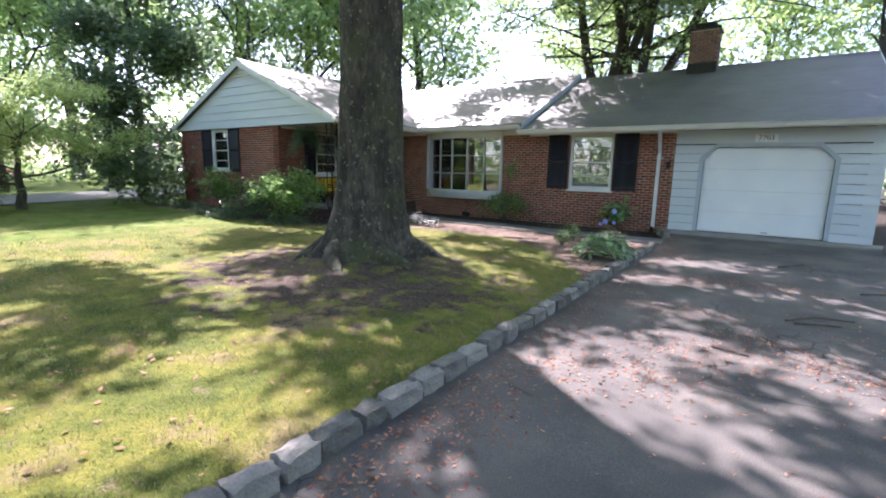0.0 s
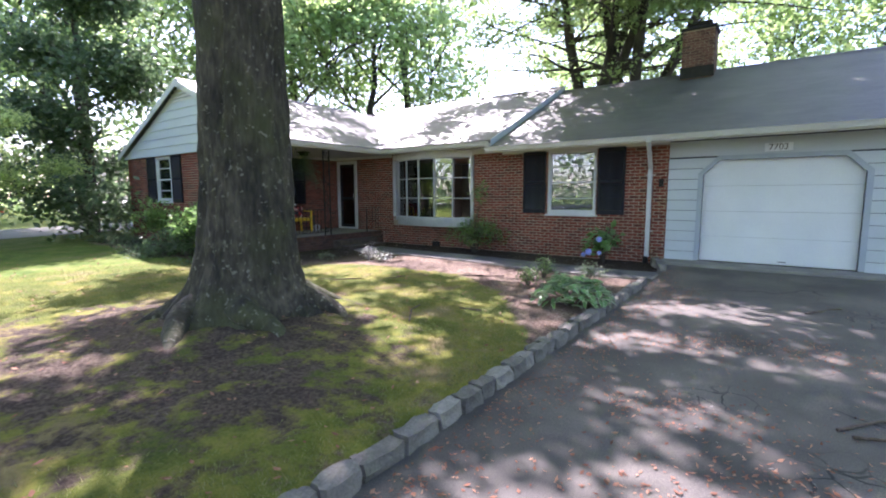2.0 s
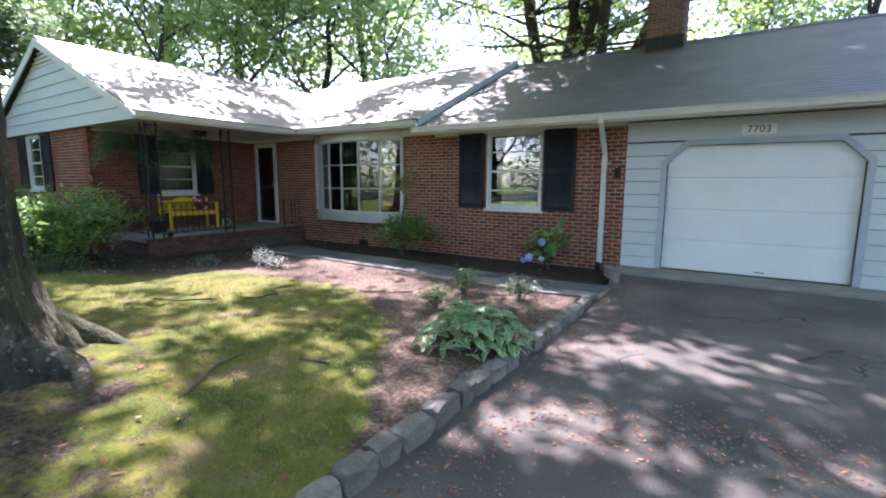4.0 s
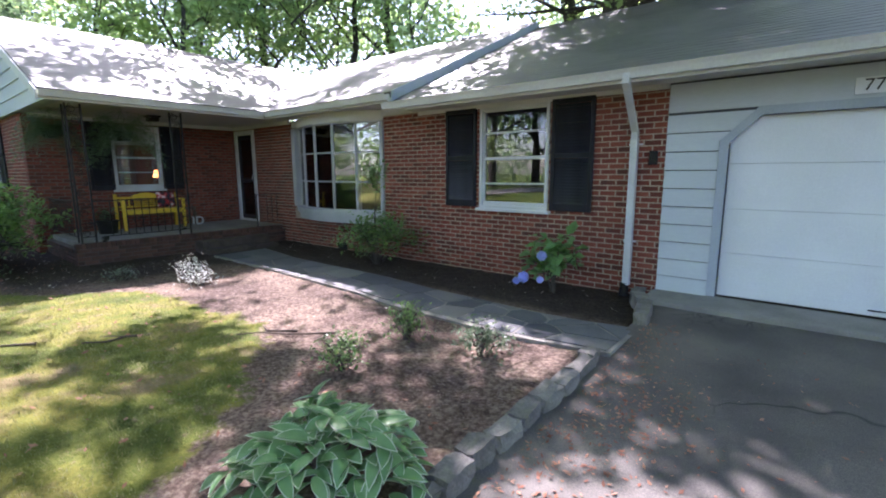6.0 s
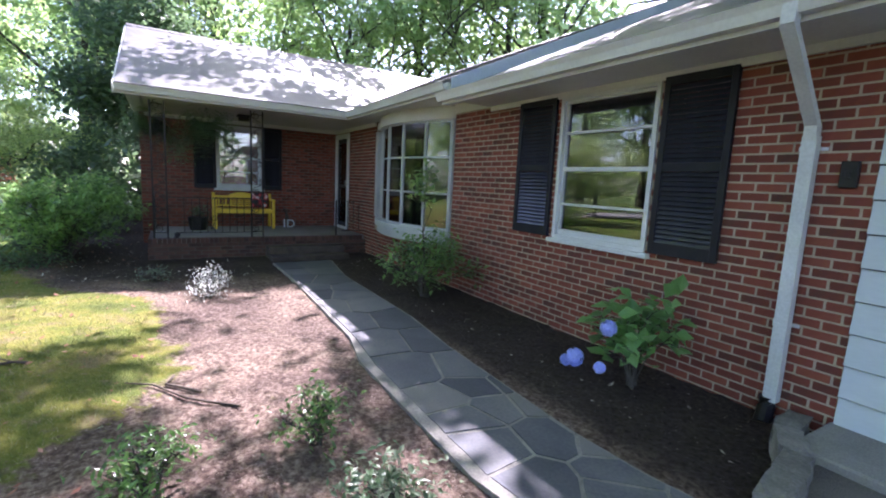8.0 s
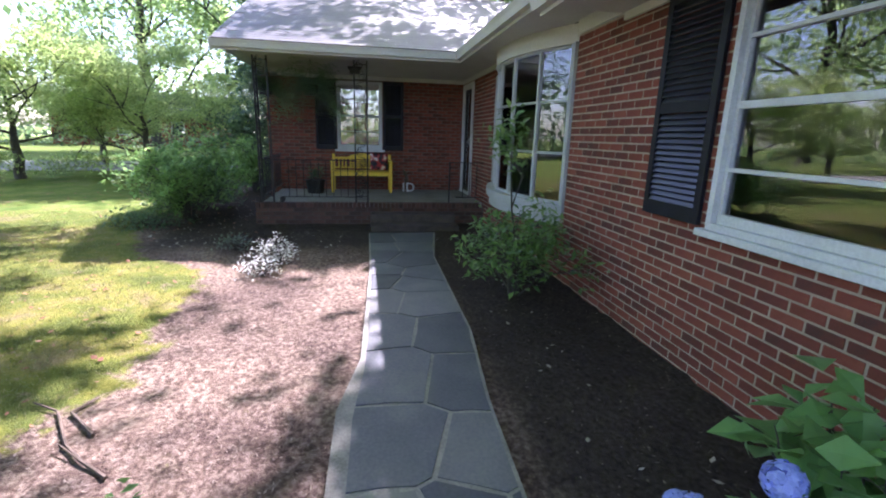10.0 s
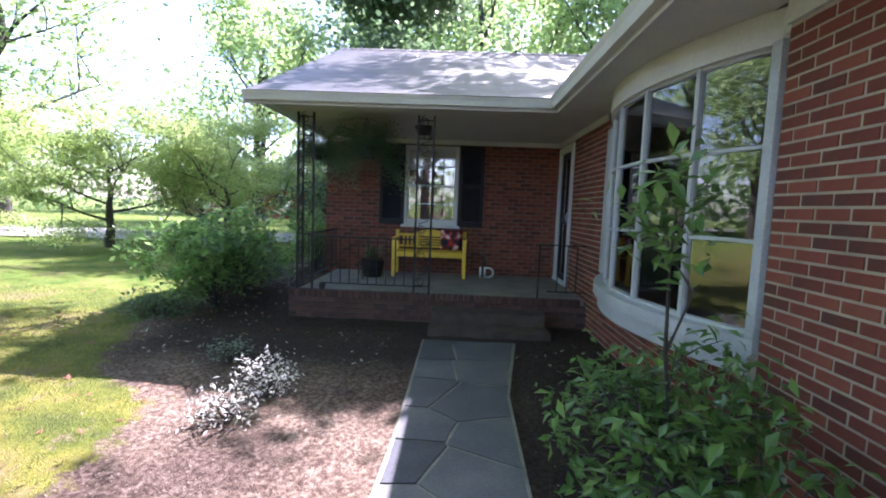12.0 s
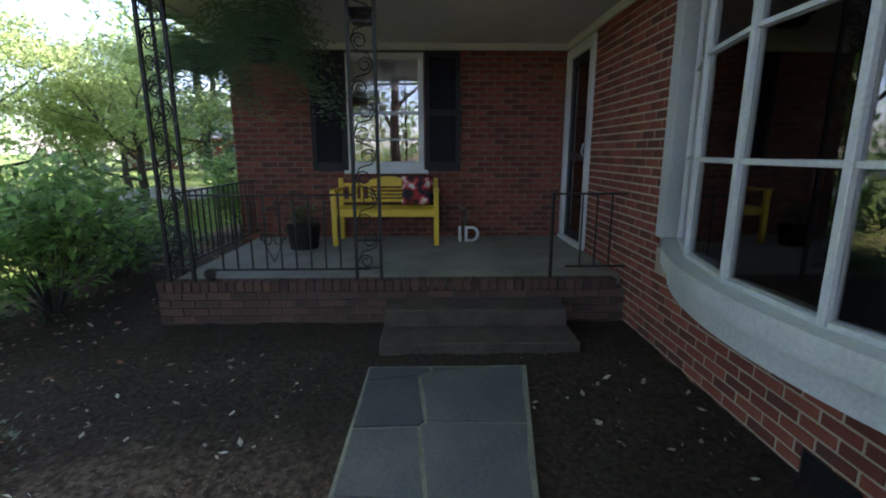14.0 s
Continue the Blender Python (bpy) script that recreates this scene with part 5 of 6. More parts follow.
hosta(-2.17, 8.0, 0.07, 0.54, 330, 3)
bush("bow_window_bush", "glossy green rhododendron by the bow window with one tall shoot", (-6.15, 12.0, 0.04), 0.72, 0.92, 17, 1900, 0.088, BUSHLEAF, 4, squash=(1.15, 0.72), low=0.3,
     extra=[((0, 0, 0.5), (0.1, -0.1, 0.9), (0.25, -0.18, 1.3), (0.36, -0.22, 1.66)), ((0.1, -0.1, 0.9), (0.2, -0.05, 1.2), (0.17, -0.2, 1.42), (0.22, -0.3, 1.55))], lw=0.46)
bush("small_shrub", "small dark shrub in the mulch", (-3.30, 9.72, 0.05), 0.19, 0.34, 9, 520, 0.05, BUSHLEAF, 5)
bush("small_shrub", "small light green shrub in the mulch", (-3.22, 8.92, 0.05), 0.19, 0.27, 9, 480, 0.05, BUSHLEAF, 6)
bush("small_shrub", "small grey green shrub near the kerb", (-2.52, 9.84, 0.05), 0.22, 0.27, 9, 560, 0.05, fleck_mat("grey green leaf", (0.06, 0.11, 0.05), (0.22, 0.26, 0.16)), 7)
bush("dusty_miller", "silver-white dusty miller in the mulch", (-7.42, 9.55, 0.03), 0.18, 0.33, 12, 480, 0.042, SILVER, 8, category="plant", lw=0.3)
bush("dusty_miller", "straggling silver-white dusty miller", (-6.95, 9.45, 0.03), 0.24, 0.22, 11, 320, 0.045, SILVER, 9, category="plant", lw=0.3)
bush("grey_shrub", "thin grey green shrub in the shade", (-8.11, 8.89, 0.03), 0.25, 0.2, 8, 260, 0.05, fleck_mat("sage leaf", (0.08, 0.11, 0.07), (0.2, 0.22, 0.16)), 10)
bush("corner_bush", "loose green bush at the porch corner", (-10.25, 7.65, 0.02), 0.95, 1.42, 22, 3600, 0.12, CORNERLEAF, 11, low=0.15)
bush("corner_bush", "loose green bush by the gable wall", (-13.9, 7.95, 0.02), 0.65, 1.45, 14, 1700, 0.12, CORNERLEAF, 12, low=0.3)
bush("corner_bush", "low dark bush beside the porch", (-11.3, 7.5, 0.02), 0.8, 0.85, 16, 1900, 0.11, DARKLEAF, 13, low=0.1)
for k, (x, y) in enumerate(((-12.3, 7.3), (-13.2, 7.1), (-9.7, 7.2), (-15.4, 7.7), (-16.6, 7.7), (-17.6, 7.9), (-11.8, 6.9))):
    bush("ground_ivy", "patch of low ivy under the bushes", (x, y, 0.0), 0.6, 0.24, 16, 900, 0.075, DARKLEAF, 30 + k, category="ivy", low=0.04)

# hydrangea with three blue heads
hy = bush("hydrangea", "light green hydrangea with blue flower heads against the brick", (-3.0, 12.15, 0.03), 0.34, 0.86, 11, 200, 0.165, HYDLEAF, 15, lw=0.75, low=0.15)
r = rng(4)
for hx, hyy, hz, hr in ((0.02, -0.36, 0.55, 0.075), (-0.15, -0.50, 0.29, 0.085), (0.06, -0.47, 0.28, 0.05), (-0.27, -0.46, 0.22, 0.055)):
    n = 260
    d = r.normal(0, 1, (n, 3))
    d /= np.linalg.norm(d, axis=1)[:, None]
    c = np.array([hx, hyy, hz]) + d * hr * 0.76 * r.uniform(0.8, 1.08, n)[:, None]
    a = np.cross(d, r.normal(0, 1, (n, 3)))
    a /= np.linalg.norm(a, axis=1)[:, None]
    b = np.cross(d, a)
    s = 0.014
    v = np.stack([c + a * s + d * 0.004, c + b * s, c - a * s + d * 0.004, c - b * s], 1).reshape(-1, 3)
    q = 4 * np.arange(n)
    part("flower_head", np_mesh("flower_head", v, np.stack([q, q + 1, q + 2, q + 3], -1), BLUE), BLUE, hy, "ball of blue petals")


# ---- hanging ferns ----
def fern(at, seed, s=1.0):
    th = tagged(empty("hanging_fern", at), "drooping fern in a hanging basket under the porch ceiling", "hanging plant")
    r = random.Random(seed)
    bm = bmesh.new()
    bmesh.ops.create_cone(bm, cap_ends=True, segments=18, radius1=0.10, radius2=0.15, depth=0.16)
    part("pot", bm, IRON, th)
    bm = bmesh.new()
    for k in range(3):
        a = 2.1 * k
        tube(bm, [(0.14 * math.cos(a), 0.14 * math.sin(a), 0.07), (0, 0, SOF_L - at[2])], 0.003, 4)
    part("hanger", bm, IRON, th)
    V, F = [], []
    for k in range(300):
        a = r.uniform(0, 6.28)
        L = r.uniform(0.22, 0.66) * s
        lift = r.uniform(-0.5, 2.6)
        m = pose(0, 0, 0.06, 0, 0, math.degrees(a))
        for i in range(1, 13):
            t = i / 12
            x, z = 0.04 + L * t * (1 - 0.25 * t), L * (lift * t - (0.75 + lift) * t * t)
            w = 0.085 * math.sin(math.pi * (0.15 + 0.8 * t)) * s
            for sgn in (-1, 1):
                b = len(V)
                V += [tuple(m @ Vector(p)) for p in ((x, 0, z), (x + 0.012, sgn * w, z - 0.012), (x + 0.028, sgn * w * 0.5, z - 0.004))]
                F.append((b, b + 1, b + 2))
    part("fronds", np_mesh("fronds", V, F, FERNM), FERNM, th)
    return th


fern((-10.15, 9.72, 2.24), 1, 1.3)
fern((-10.95, 8.86, 2.28), 2, 1.15)


# ---- porch ironwork ----
def scroll(c, r0, sgn=1, turns=1.1):
    return [(c[0], c[1] + sgn * r0 * (1 - 0.6 * t) * math.cos(2 * math.pi * turns * t), c[2] + r0 * (1 - 0.6 * t) * math.sin(2 * math.pi * turns * t)) for t in np.linspace(0, 1, 12)]


def iron_panel(th, y0, y1, z0, z1):
    """Two bars with scrolls between, in the plane x = 0."""
    for y in (y0, y1):
        bm = bmesh.new()
        box(bm, -0.013, y - 0.013, z0, 0.013, y + 0.013, z1)
        part("bar", bm, IRON, th)
    ym = (y0 + y1) / 2
    z = z0 + 0.08
    k = 0
    bm = bmesh.new()
    for zz in (z0 + 0.1, z0 + 0.33, z1 - 0.07, z1 - 0.3):
        box(bm, -0.007, y0, zz, 0.007, y1, zz + 0.014)
    part("crossbar", bm, IRON, th)["kind"] = "stuff"
    bm = bmesh.new()
    while z < z1 - 0.15:
        sg = 1 if k % 2 else -1
        tube(bm, [(x, y, zz) for x, y, zz in scroll((0, ym + sg * 0.02, z + 0.08), 0.062, sg, 1.35)], 0.006, 5)
        tube(bm, [(0, ym + sg * 0.082, z + 0.08), (0, ym + sg * 0.05, z + 0.16), (0, ym - sg * 0.05, z + 0.19), (0, ym - sg * 0.082, z + 0.25)], 0.006, 5)
        z += 0.17
        k += 1
    part("scrollwork", bm, IRON, th)["kind"] = "stuff"


POST = tagged(empty("iron_post", (PX0 - 0.02, 0, 0)), "black wrought iron post with scrolls", "porch post", "porch posts")
iron_panel(POST, 10.42, 10.62, PZ, SOF_L)
POST2 = tagged(empty("iron_corner_post", (PX0 - 0.02, 0, 0)), "black wrought iron corner post of two scrolled panels", "porch post", "porch posts")
iron_panel(POST2, 8.88, 9.08, PZ, SOF_L)
bm = bmesh.new()
box(bm, -0.211, 8.87, PZ, -0.189, 8.892, SOF_L)
part("bar", bm, IRON, POST2)
bm = bmesh.new()
z, k = PZ + 0.1, 0
while z < SOF_L - 0.15:
    pts = [(-0.10 + (y - 8.0), 8.88, zz) for x, y, zz in scroll((0, 8.0, z + 0.09), 0.07, 1 if k % 2 else -1, 1.35)]
    tube(bm, pts, 0.006, 5)
    z += 0.19
    k += 1
part("scrollwork", bm, IRON, POST2)["kind"] = "stuff"


def railing(name, a, b, label):
    a, b = Vector(a), Vector(b)
    th = tagged(empty(name, (a.x, a.y, 0)), label, "railing")
    d = b - a
    L = d.length
    ang = math.degrees(math.atan2(d.y, d.x))
    th.rotation_euler = (0, 0, radians(ang))
    for z, h in ((PZ + 0.70, 0.016), (PZ + 0.09, 0.014)):
        bm = bmesh.new()
        box(bm, 0, -0.014, z, L, 0.014, z + h, 0.002)
        part("rail", bm, IRON, th)
    n = max(2, round(L / 0.115))
    me = None
    for k in range(1, n):
        if me is None:
            bm = bmesh.new()
            box(bm, -0.006, -0.006, PZ + 0.105, 0.006, 0.006, PZ + 0.70)
            me = part("picket", bm, IRON, th).data
            th.children[-1].location.x = L * k / n
            continue
        ob = new("picket", me)
        ob.parent = th
        ob.location.x = L * k / n
    return th


fr = railing("railing", (PX0 - 0.02, 9.09), (PX0 - 0.02, 10.41), "black iron railing along the porch front")
bm = bmesh.new()
for sg in (-1, 1):
    tube(bm, [(0.66 + sg * (0.05 + 0.055 * (1 - 0.6 * t) * math.cos(6.9 * t)), 0, PZ + 0.34 + 0.06 * (1 - 0.6 * t) * math.sin(6.9 * t)) for t in np.linspace(0, 1, 12)], 0.005, 5)
    tube(bm, [(0.66 + sg * 0.09, 0, PZ + 0.36), (0.66, 0, PZ + 0.16)], 0.005, 5)
part("scrollwork", bm, IRON, fr)
railing("railing", (PX0 - 0.24, 8.885), (WX + 0.02, 8.885), "black iron railing at the end of the porch")
rr2 = railing("railing", (PX0 - 0.06, 12.04), (PX0 - 0.06, W - 0.02), "short black iron railing beside the door")
bm = bmesh.new()
box(bm, -0.012, -0.012, PZ, 0.012, 0.012, PZ + 0.72)
part("newel", bm, IRON, rr2)


# ---- bench ----
be = tagged(empty("bench", (-11.62, 9.92, PZ)), "small yellow painted slatted bench against the porch wall", "bench")
L = 1.2


def bpart(name, boxes, label=""):
    bm = bmesh.new()
    for b in boxes:
        box(bm, *b, 0.004)
    return part(name, bm, YELLOW, be, label)


for y in (0, L - 0.055):
    bpart("leg", [(0.20, y, 0, 0.255, y + 0.055, 0.60)])
    bpart("leg", [(-0.26, y, 0, -0.21, y + 0.055, 0.74)])
    bpart("armrest", [(-0.24, y - 0.005, 0.601, 0.27, y + 0.06, 0.63)])
bpart("apron", [(0.215, 0.056, 0.33, 0.24, L - 0.056, 0.40)])
for k in range(6):
    bpart("seat_slat", [(-0.20 + k * 0.078, 0.01 if 0 else 0.057, 0.402, -0.132 + k * 0.078, L - 0.057, 0.42)])
bm = bmesh.new()
pts = [(0.057, 0.68), (0.33, 0.68), (0.36, 0.71)] + [(0.36 + 0.48 * t, 0.71 + 0.05 * math.sin(math.pi * t)) for t in np.linspace(0.1, 0.9, 7)] + [(0.84, 0.71), (0.87, 0.68), (L - 0.057, 0.68), (L - 0.057, 0.64), (0.057, 0.64)]
prism(bm, pts, 0, -0.25, -0.225)
part("top_rail", bm, YELLOW, be)
bpart("lower_rail", [(-0.25, 0.056, 0.45, -0.225, L - 0.056, 0.485)])
for y in (0.35, 0.83):
    bpart("stile", [(-0.248, y, 0.486, -0.227, y + 0.03, 0.64)])
for k in range(3):
    bpart("back_slat", [(-0.245, 0.38, 0.505 + k * 0.045, -0.23, 0.83, 0.528 + k * 0.045)])
for y in (0.12, 0.19, 0.26, 0.92, 0.99, 1.06):
    bpart("back_slat", [(-0.245, y, 0.486, -0.23, y + 0.028, 0.64)])
PIL = mat("red white pillow", [(0.02, 0.02, 0.03), (0.02, 0.02, 0.03), (0.45, 0.03, 0.03), (0.7, 0.68, 0.65)], 9, 0.9, 0.1, 12)
bm = bmesh.new()
bmesh.ops.create_cube(bm, size=1)
bmesh.ops.subdivide_edges(bm, edges=bm.edges[:], cuts=7, use_grid_fill=True)
for v in bm.verts:
    x, y, z = v.co
    puff = (1 - (2 * y) ** 4) * (1 - (2 * z) ** 4)
    v.co = Vector((x * (0.02 + 0.13 * max(puff, 0) ** 0.5), y * 0.36, z * 0.34))
pl = tagged(part("pillow", bm, PIL, smooth=True), "square pillow patterned red, white and black on the bench", "pillow")
pl.matrix_basis = pose(-11.72, 10.87, PZ + 0.60, 0, -14, 0)

# ---- small things on the porch ----
pt = tagged(empty("planter", (-11.3, 9.62, PZ)), "round black planter with a small white flower", "planter")
bm = bmesh.new()
bmesh.ops.create_cone(bm, cap_ends=True, segments=24, radius1=0.15, radius2=0.19, depth=0.26)
bmesh.ops.translate(bm, vec=(0, 0, 0.13), verts=bm.verts)
part("pot", bm, IRON, pt)
bush("pot_plant", "small plant in the black planter", (-11.3, 9.62, PZ + 0.22), 0.14, 0.24, 8, 160, 0.07, DARKLEAF, 44, category="plant")
lt = tagged(empty("letter_ornament", (-11.62, 11.36, PZ)), "white letter ornament with a brown figure above, by the bench", "ornament")
for i, chh in enumerate("ID"):
    cu = bpy.data.curves.new("letter", "FONT")
    cu.body, cu.size, cu.extrude, cu.bevel_depth = chh, 0.26, 0.012, 0.003
    cu.materials.append(WHITE)
    o = new("letter", cu)
    o.parent = lt
    o.matrix_basis = pose(0, -0.02 + 0.075 * i, 0.0, 90, 0, 90)
bm = bmesh.new()
tube(bm, [(-0.05, 0.08, 0.0), (-0.06, 0.08, 0.24), (-0.05, 0.06, 0.38), (-0.04, 0.0, 0.46)], [0.02, 0.05, 0.045, 0.01], 8)
part("stake", bm, TWIG, lt)
sp = tagged(empty("spotlight", (-9.98, 9.2, PZ)), "small black spotlight at the porch edge", "spotlight")
bm = bmesh.new()
tube(bm, [(0, 0, 0), (0, 0, 0.03)], 0.035, 10)
part("base", bm, IRON, sp)
bm = bmesh.new()
tube(bm, [(-0.05, 0, 0.065), (0.05, 0.02, 0.065)], [0.03, 0.045], 12)
part("head", bm, IRON, sp)
ll = tagged(empty("ceiling_lantern", (-10.75, 10.42, SOF_L - 0.002)), "flat black lantern on the porch ceiling", "ceiling lamp")
bm = bmesh.new()
box(bm, -0.12, -0.12, -0.03, 0.12, 0.12, 0, 0.005)
part("plate", bm, IRON, ll)
bm = bmesh.new()
box(bm, -0.09, -0.09, -0.11, 0.09, 0.09, -0.031, 0.008)
part("shade", bm, IRON, ll)
rl = bpy.data.materials.new("lamp glow")
rl.use_nodes = True
b = rl.node_tree.nodes["Principled BSDF"]
b.inputs["Emission Color"].default_value, b.inputs["Emission Strength"].default_value = (1, 0.36, 0.08, 1), 1.6
for at in ((-13.4, 11.35, 1.55), (-7.4, 14.6, 1.9)):
    tl = tagged(empty("table_lamp", (at[0], at[1], 0.402)), "small lit lamp with a warm shade on a slim stand indoors", "lamp")
    bm = bmesh.new()
    tube(bm, [(0, 0, 0), (0, 0, 0.02), (0, 0, 0.021), (0, 0, at[2] - 0.4)], [0.12, 0.12, 0.015, 0.015], 12)
    part("stand", bm, IRON, tl)
    bm = bmesh.new()
    tube(bm, [(0, 0, at[2] - 0.46), (0, 0, at[2] - 0.28)], [0.11, 0.07], 16)
    part("shade", bm, rl, tl, "glowing orange shade")

# ---- sticks on the ground ----
for k, pts in enumerate((((-3.93, 9.41), (-4.05, 9.25), (-4.19, 9.11), (-4.47, 8.92), (-4.57, 8.75)), ((-4.25, 9.2), (-4.45, 9.0), (-4.6, 9.05)), ((-5.17, 8.13), (-5.2, 8.05), (-5.19, 7.9), (-5.3, 7.75)), ((-5.6, 7.5), (-5.8, 7.2), (-6.2, 7.1)), ((0.9, 4.6), (1.3, 4.75), (1.7, 4.65)), ((0.35, 5.9), (0.6, 6.2), (0.95, 6.3)),
                         ((-3.2, 5.9), (-3.5, 6.3), (-3.6, 6.6)), ((-2.9, 6.9), (-3.15, 6.8)), ((1.2, 7.9), (1.5, 8.1), (1.9, 8.0)), ((0.34, 9.42), (0.5, 9.6), (0.58, 9.82), (0.73, 9.92)), ((-0.22, 4.55), (-0.1, 4.5), (0.06, 4.48)), ((0.42, 5.84), (0.6, 5.9), (0.81, 5.99)))):
    bm = bmesh.new()
    zz = [(x, y, float(max(lawn_z(np.array(x), np.array(y)), 0.0)) + 0.014 + 0.006 * (i % 2)) for i, (x, y) in enumerate(pts)]
    tube(bm, zz, [0.011 - 0.0015 * i for i in range(len(zz))], 6)
    if len(zz) > 3:
        tube(bm, [zz[1], (zz[1][0] - 0.12, zz[1][1] - 0.16, zz[1][2] + 0.02)], [0.006, 0.003], 5)
    tagged(part("stick", bm, TWIG), "dry fallen stick lying on the ground", "stick", "fallen sticks")

# ---- neighbour's house, car ----
nh = tagged(empty("neighbour_house", (-52, -9, 0)), "low brick house with a pale roof across the street", "house")
bm = bmesh.new()
box(bm, -4, -7, 0, 4, 7, 2.7)
part("wall", bm, BRICKS, nh)
bm = bmesh.new()
prism(bm, [(-4.5, 2.7), (4.5, 2.7), (0, 4.7)], 1, -7.4, 7.4)
part("roof", bm, SHINGLE, nh)
for y in (-4.6, -1.2, 3.2):
    w = part("window_frame", (lambda b_: (frame_x(b_, -0.55, 0.55, 0.9, 2.2, 0.08, -0.05, 0.05), b_)[1])(bmesh.new()), WHITE, nh)
    w.matrix_basis = pose(4.01, y, 0, 0, 0, 90)
    w = part("pane", (lambda b_: (box(b_, -0.47, -0.01, 0.98, 0.47, 0.03, 2.12), b_)[1])(bmesh.new()), SHUT, nh)
    w.matrix_basis = pose(4.01, y, 0, 0, 0, 90)
RED = mat("red car paint", [(0.5, 0.02, 0.02), (0.6, 0.03, 0.02)], 2, 0.25, 0, 10, coat=0.6)
car = tagged(empty("car", (-48, 8.9, 0.0)), "red saloon car parked across the street", "car")
car.rotation_euler = (0, 0, radians(75))
bm = bmesh.new()
prism(bm, [(-2.2, 0.25), (2.2, 0.25), (2.25, 0.7), (1.2, 0.9), (0.6, 1.35), (-1.0, 1.38), (-1.7, 0.95), (-2.2, 0.85)], 1, -0.85, 0.85)
part("body", bm, RED, car)
bm = bmesh.new()
prism(bm, [(1.0, 0.92), (0.55, 1.28), (-0.95, 1.30), (-1.5, 0.95)], 1, -0.86, 0.86)
part("side_window", bm, SHUT, car)
for x in (-1.35, 1.35):
    for y in (-0.8, 0.8):
        bm = bmesh.new()
        tube(bm, [(x, y - 0.1, 0.32), (x, y + 0.1, 0.32)], 0.32, 16)
        part("wheel", bm, IRON, car)


# ---- roof shingles ----
def shingles(name, origin, u, v, poly, seed, label):
    """Tabs in courses on a plane: origin, unit u along the eave, unit v up the slope; poly in (u, v)."""
    r = rng(seed)
    o, u, v = Vector(origin), Vector(u).normalized(), Vector(v).normalized()
    n = u.cross(v).normalized()
    if n.z < 0:
        n = -n
    P = np.array(poly, float)
    B = np.array([tuple(u), tuple(v), tuple(n)])

    def inside(a, b):
        c = np.zeros(a.shape, bool)
        for i in range(len(P)):
            x1, y1 = P[i]
            x2, y2 = P[(i + 1) % len(P)]
            if y1 == y2:
                continue
            hit = ((y1 > b) != (y2 > b)) & (a < (x2 - x1) * (b - y1) / (y2 - y1) + x1)
            c ^= hit
        return c

    ex, tw = 0.135, 0.305
    rows, k = [], 0
    b = 0.0
    while b < P[:, 1].max():
        a = np.arange(P[:, 0].min() - r.uniform(0, tw), P[:, 0].max(), tw)
        rows.append(np.stack([a, np.full(a.shape, b)], -1))
        b += ex
    q = np.concatenate(rows)
    q = q[inside(q[:, 0] + tw / 2, q[:, 1] + ex * 0.5)]
    m = len(q)
    h, dz = 0.006 + r.uniform(0, 0.001, m), r.uniform(-0.001, 0.001, m)
    a0, a1 = np.maximum(q[:, 0] + 0.001, P[:, 0].min()), np.minimum(q[:, 0] + tw - 0.001, P[:, 0].max())
    b0, b1 = q[:, 1] + dz - 0.01, q[:, 1] + ex
    z = np.full(m, 0.001)
    pts = np.stack([np.stack([a0, b0, z], -1), np.stack([a1, b0, z], -1), np.stack([a1, b1, z], -1), np.stack([a0, b1, z], -1),
                    np.stack([a0, b0, h], -1), np.stack([a1, b0, h], -1), np.stack([a1, b1, z + 0.003], -1), np.stack([a0, b1, z + 0.003], -1)], 1)
    w = pts.reshape(-1, 3) @ B + np.array(tuple(o))
    f = np.array([[4, 5, 6, 7], [0, 1, 5, 4], [1, 2, 6, 5], [3, 0, 4, 7]])
    me = np_mesh(name, w, (f[None] + 8 * np.arange(m)[:, None, None]).reshape(-1, 4), SHINGLE)
    tagged(part(name, me, SHINGLE), label, "roof shingles", kind="stuff")


sv = Vector((0, RYR - EYR, RZR - EZR))
shingles("shingles_right", (SX + 0.032, EYR, EZR + 0.002), (1, 0, 0), sv, [(0, 0), (REX - SX - 0.032, 0), (REX - SX - 0.032, sv.length), (0, sv.length)], 1, "dark grey asphalt shingles over the garage")
sv = Vector((0, RYL - EYL, RZL - EZL))
f1 = (MEETY - EYL) / (RYL - EYL) * sv.length
shingles("shingles_left", (WEX, EYL, EZL + 0.002), (1, 0, 0), sv, [(0, 0), (SX - 0.02 - WEX, 0), (SX - 0.02 - WEX, sv.length), (WRX - WEX, sv.length), (WRX - WEX, f1)], 2, "grey asphalt shingles over the middle")
sv = Vector((WRX - WEX, 0, WRZ - WEZ))
shingles("shingles_wing", (WEX, GY, WEZ + 0.002), (0, 1, 0), sv, [(0, 0), (EYL - GY, 0), (MEETY - GY, sv.length), (0, sv.length)], 3, "sun-bleached shingles over the wing and porch")
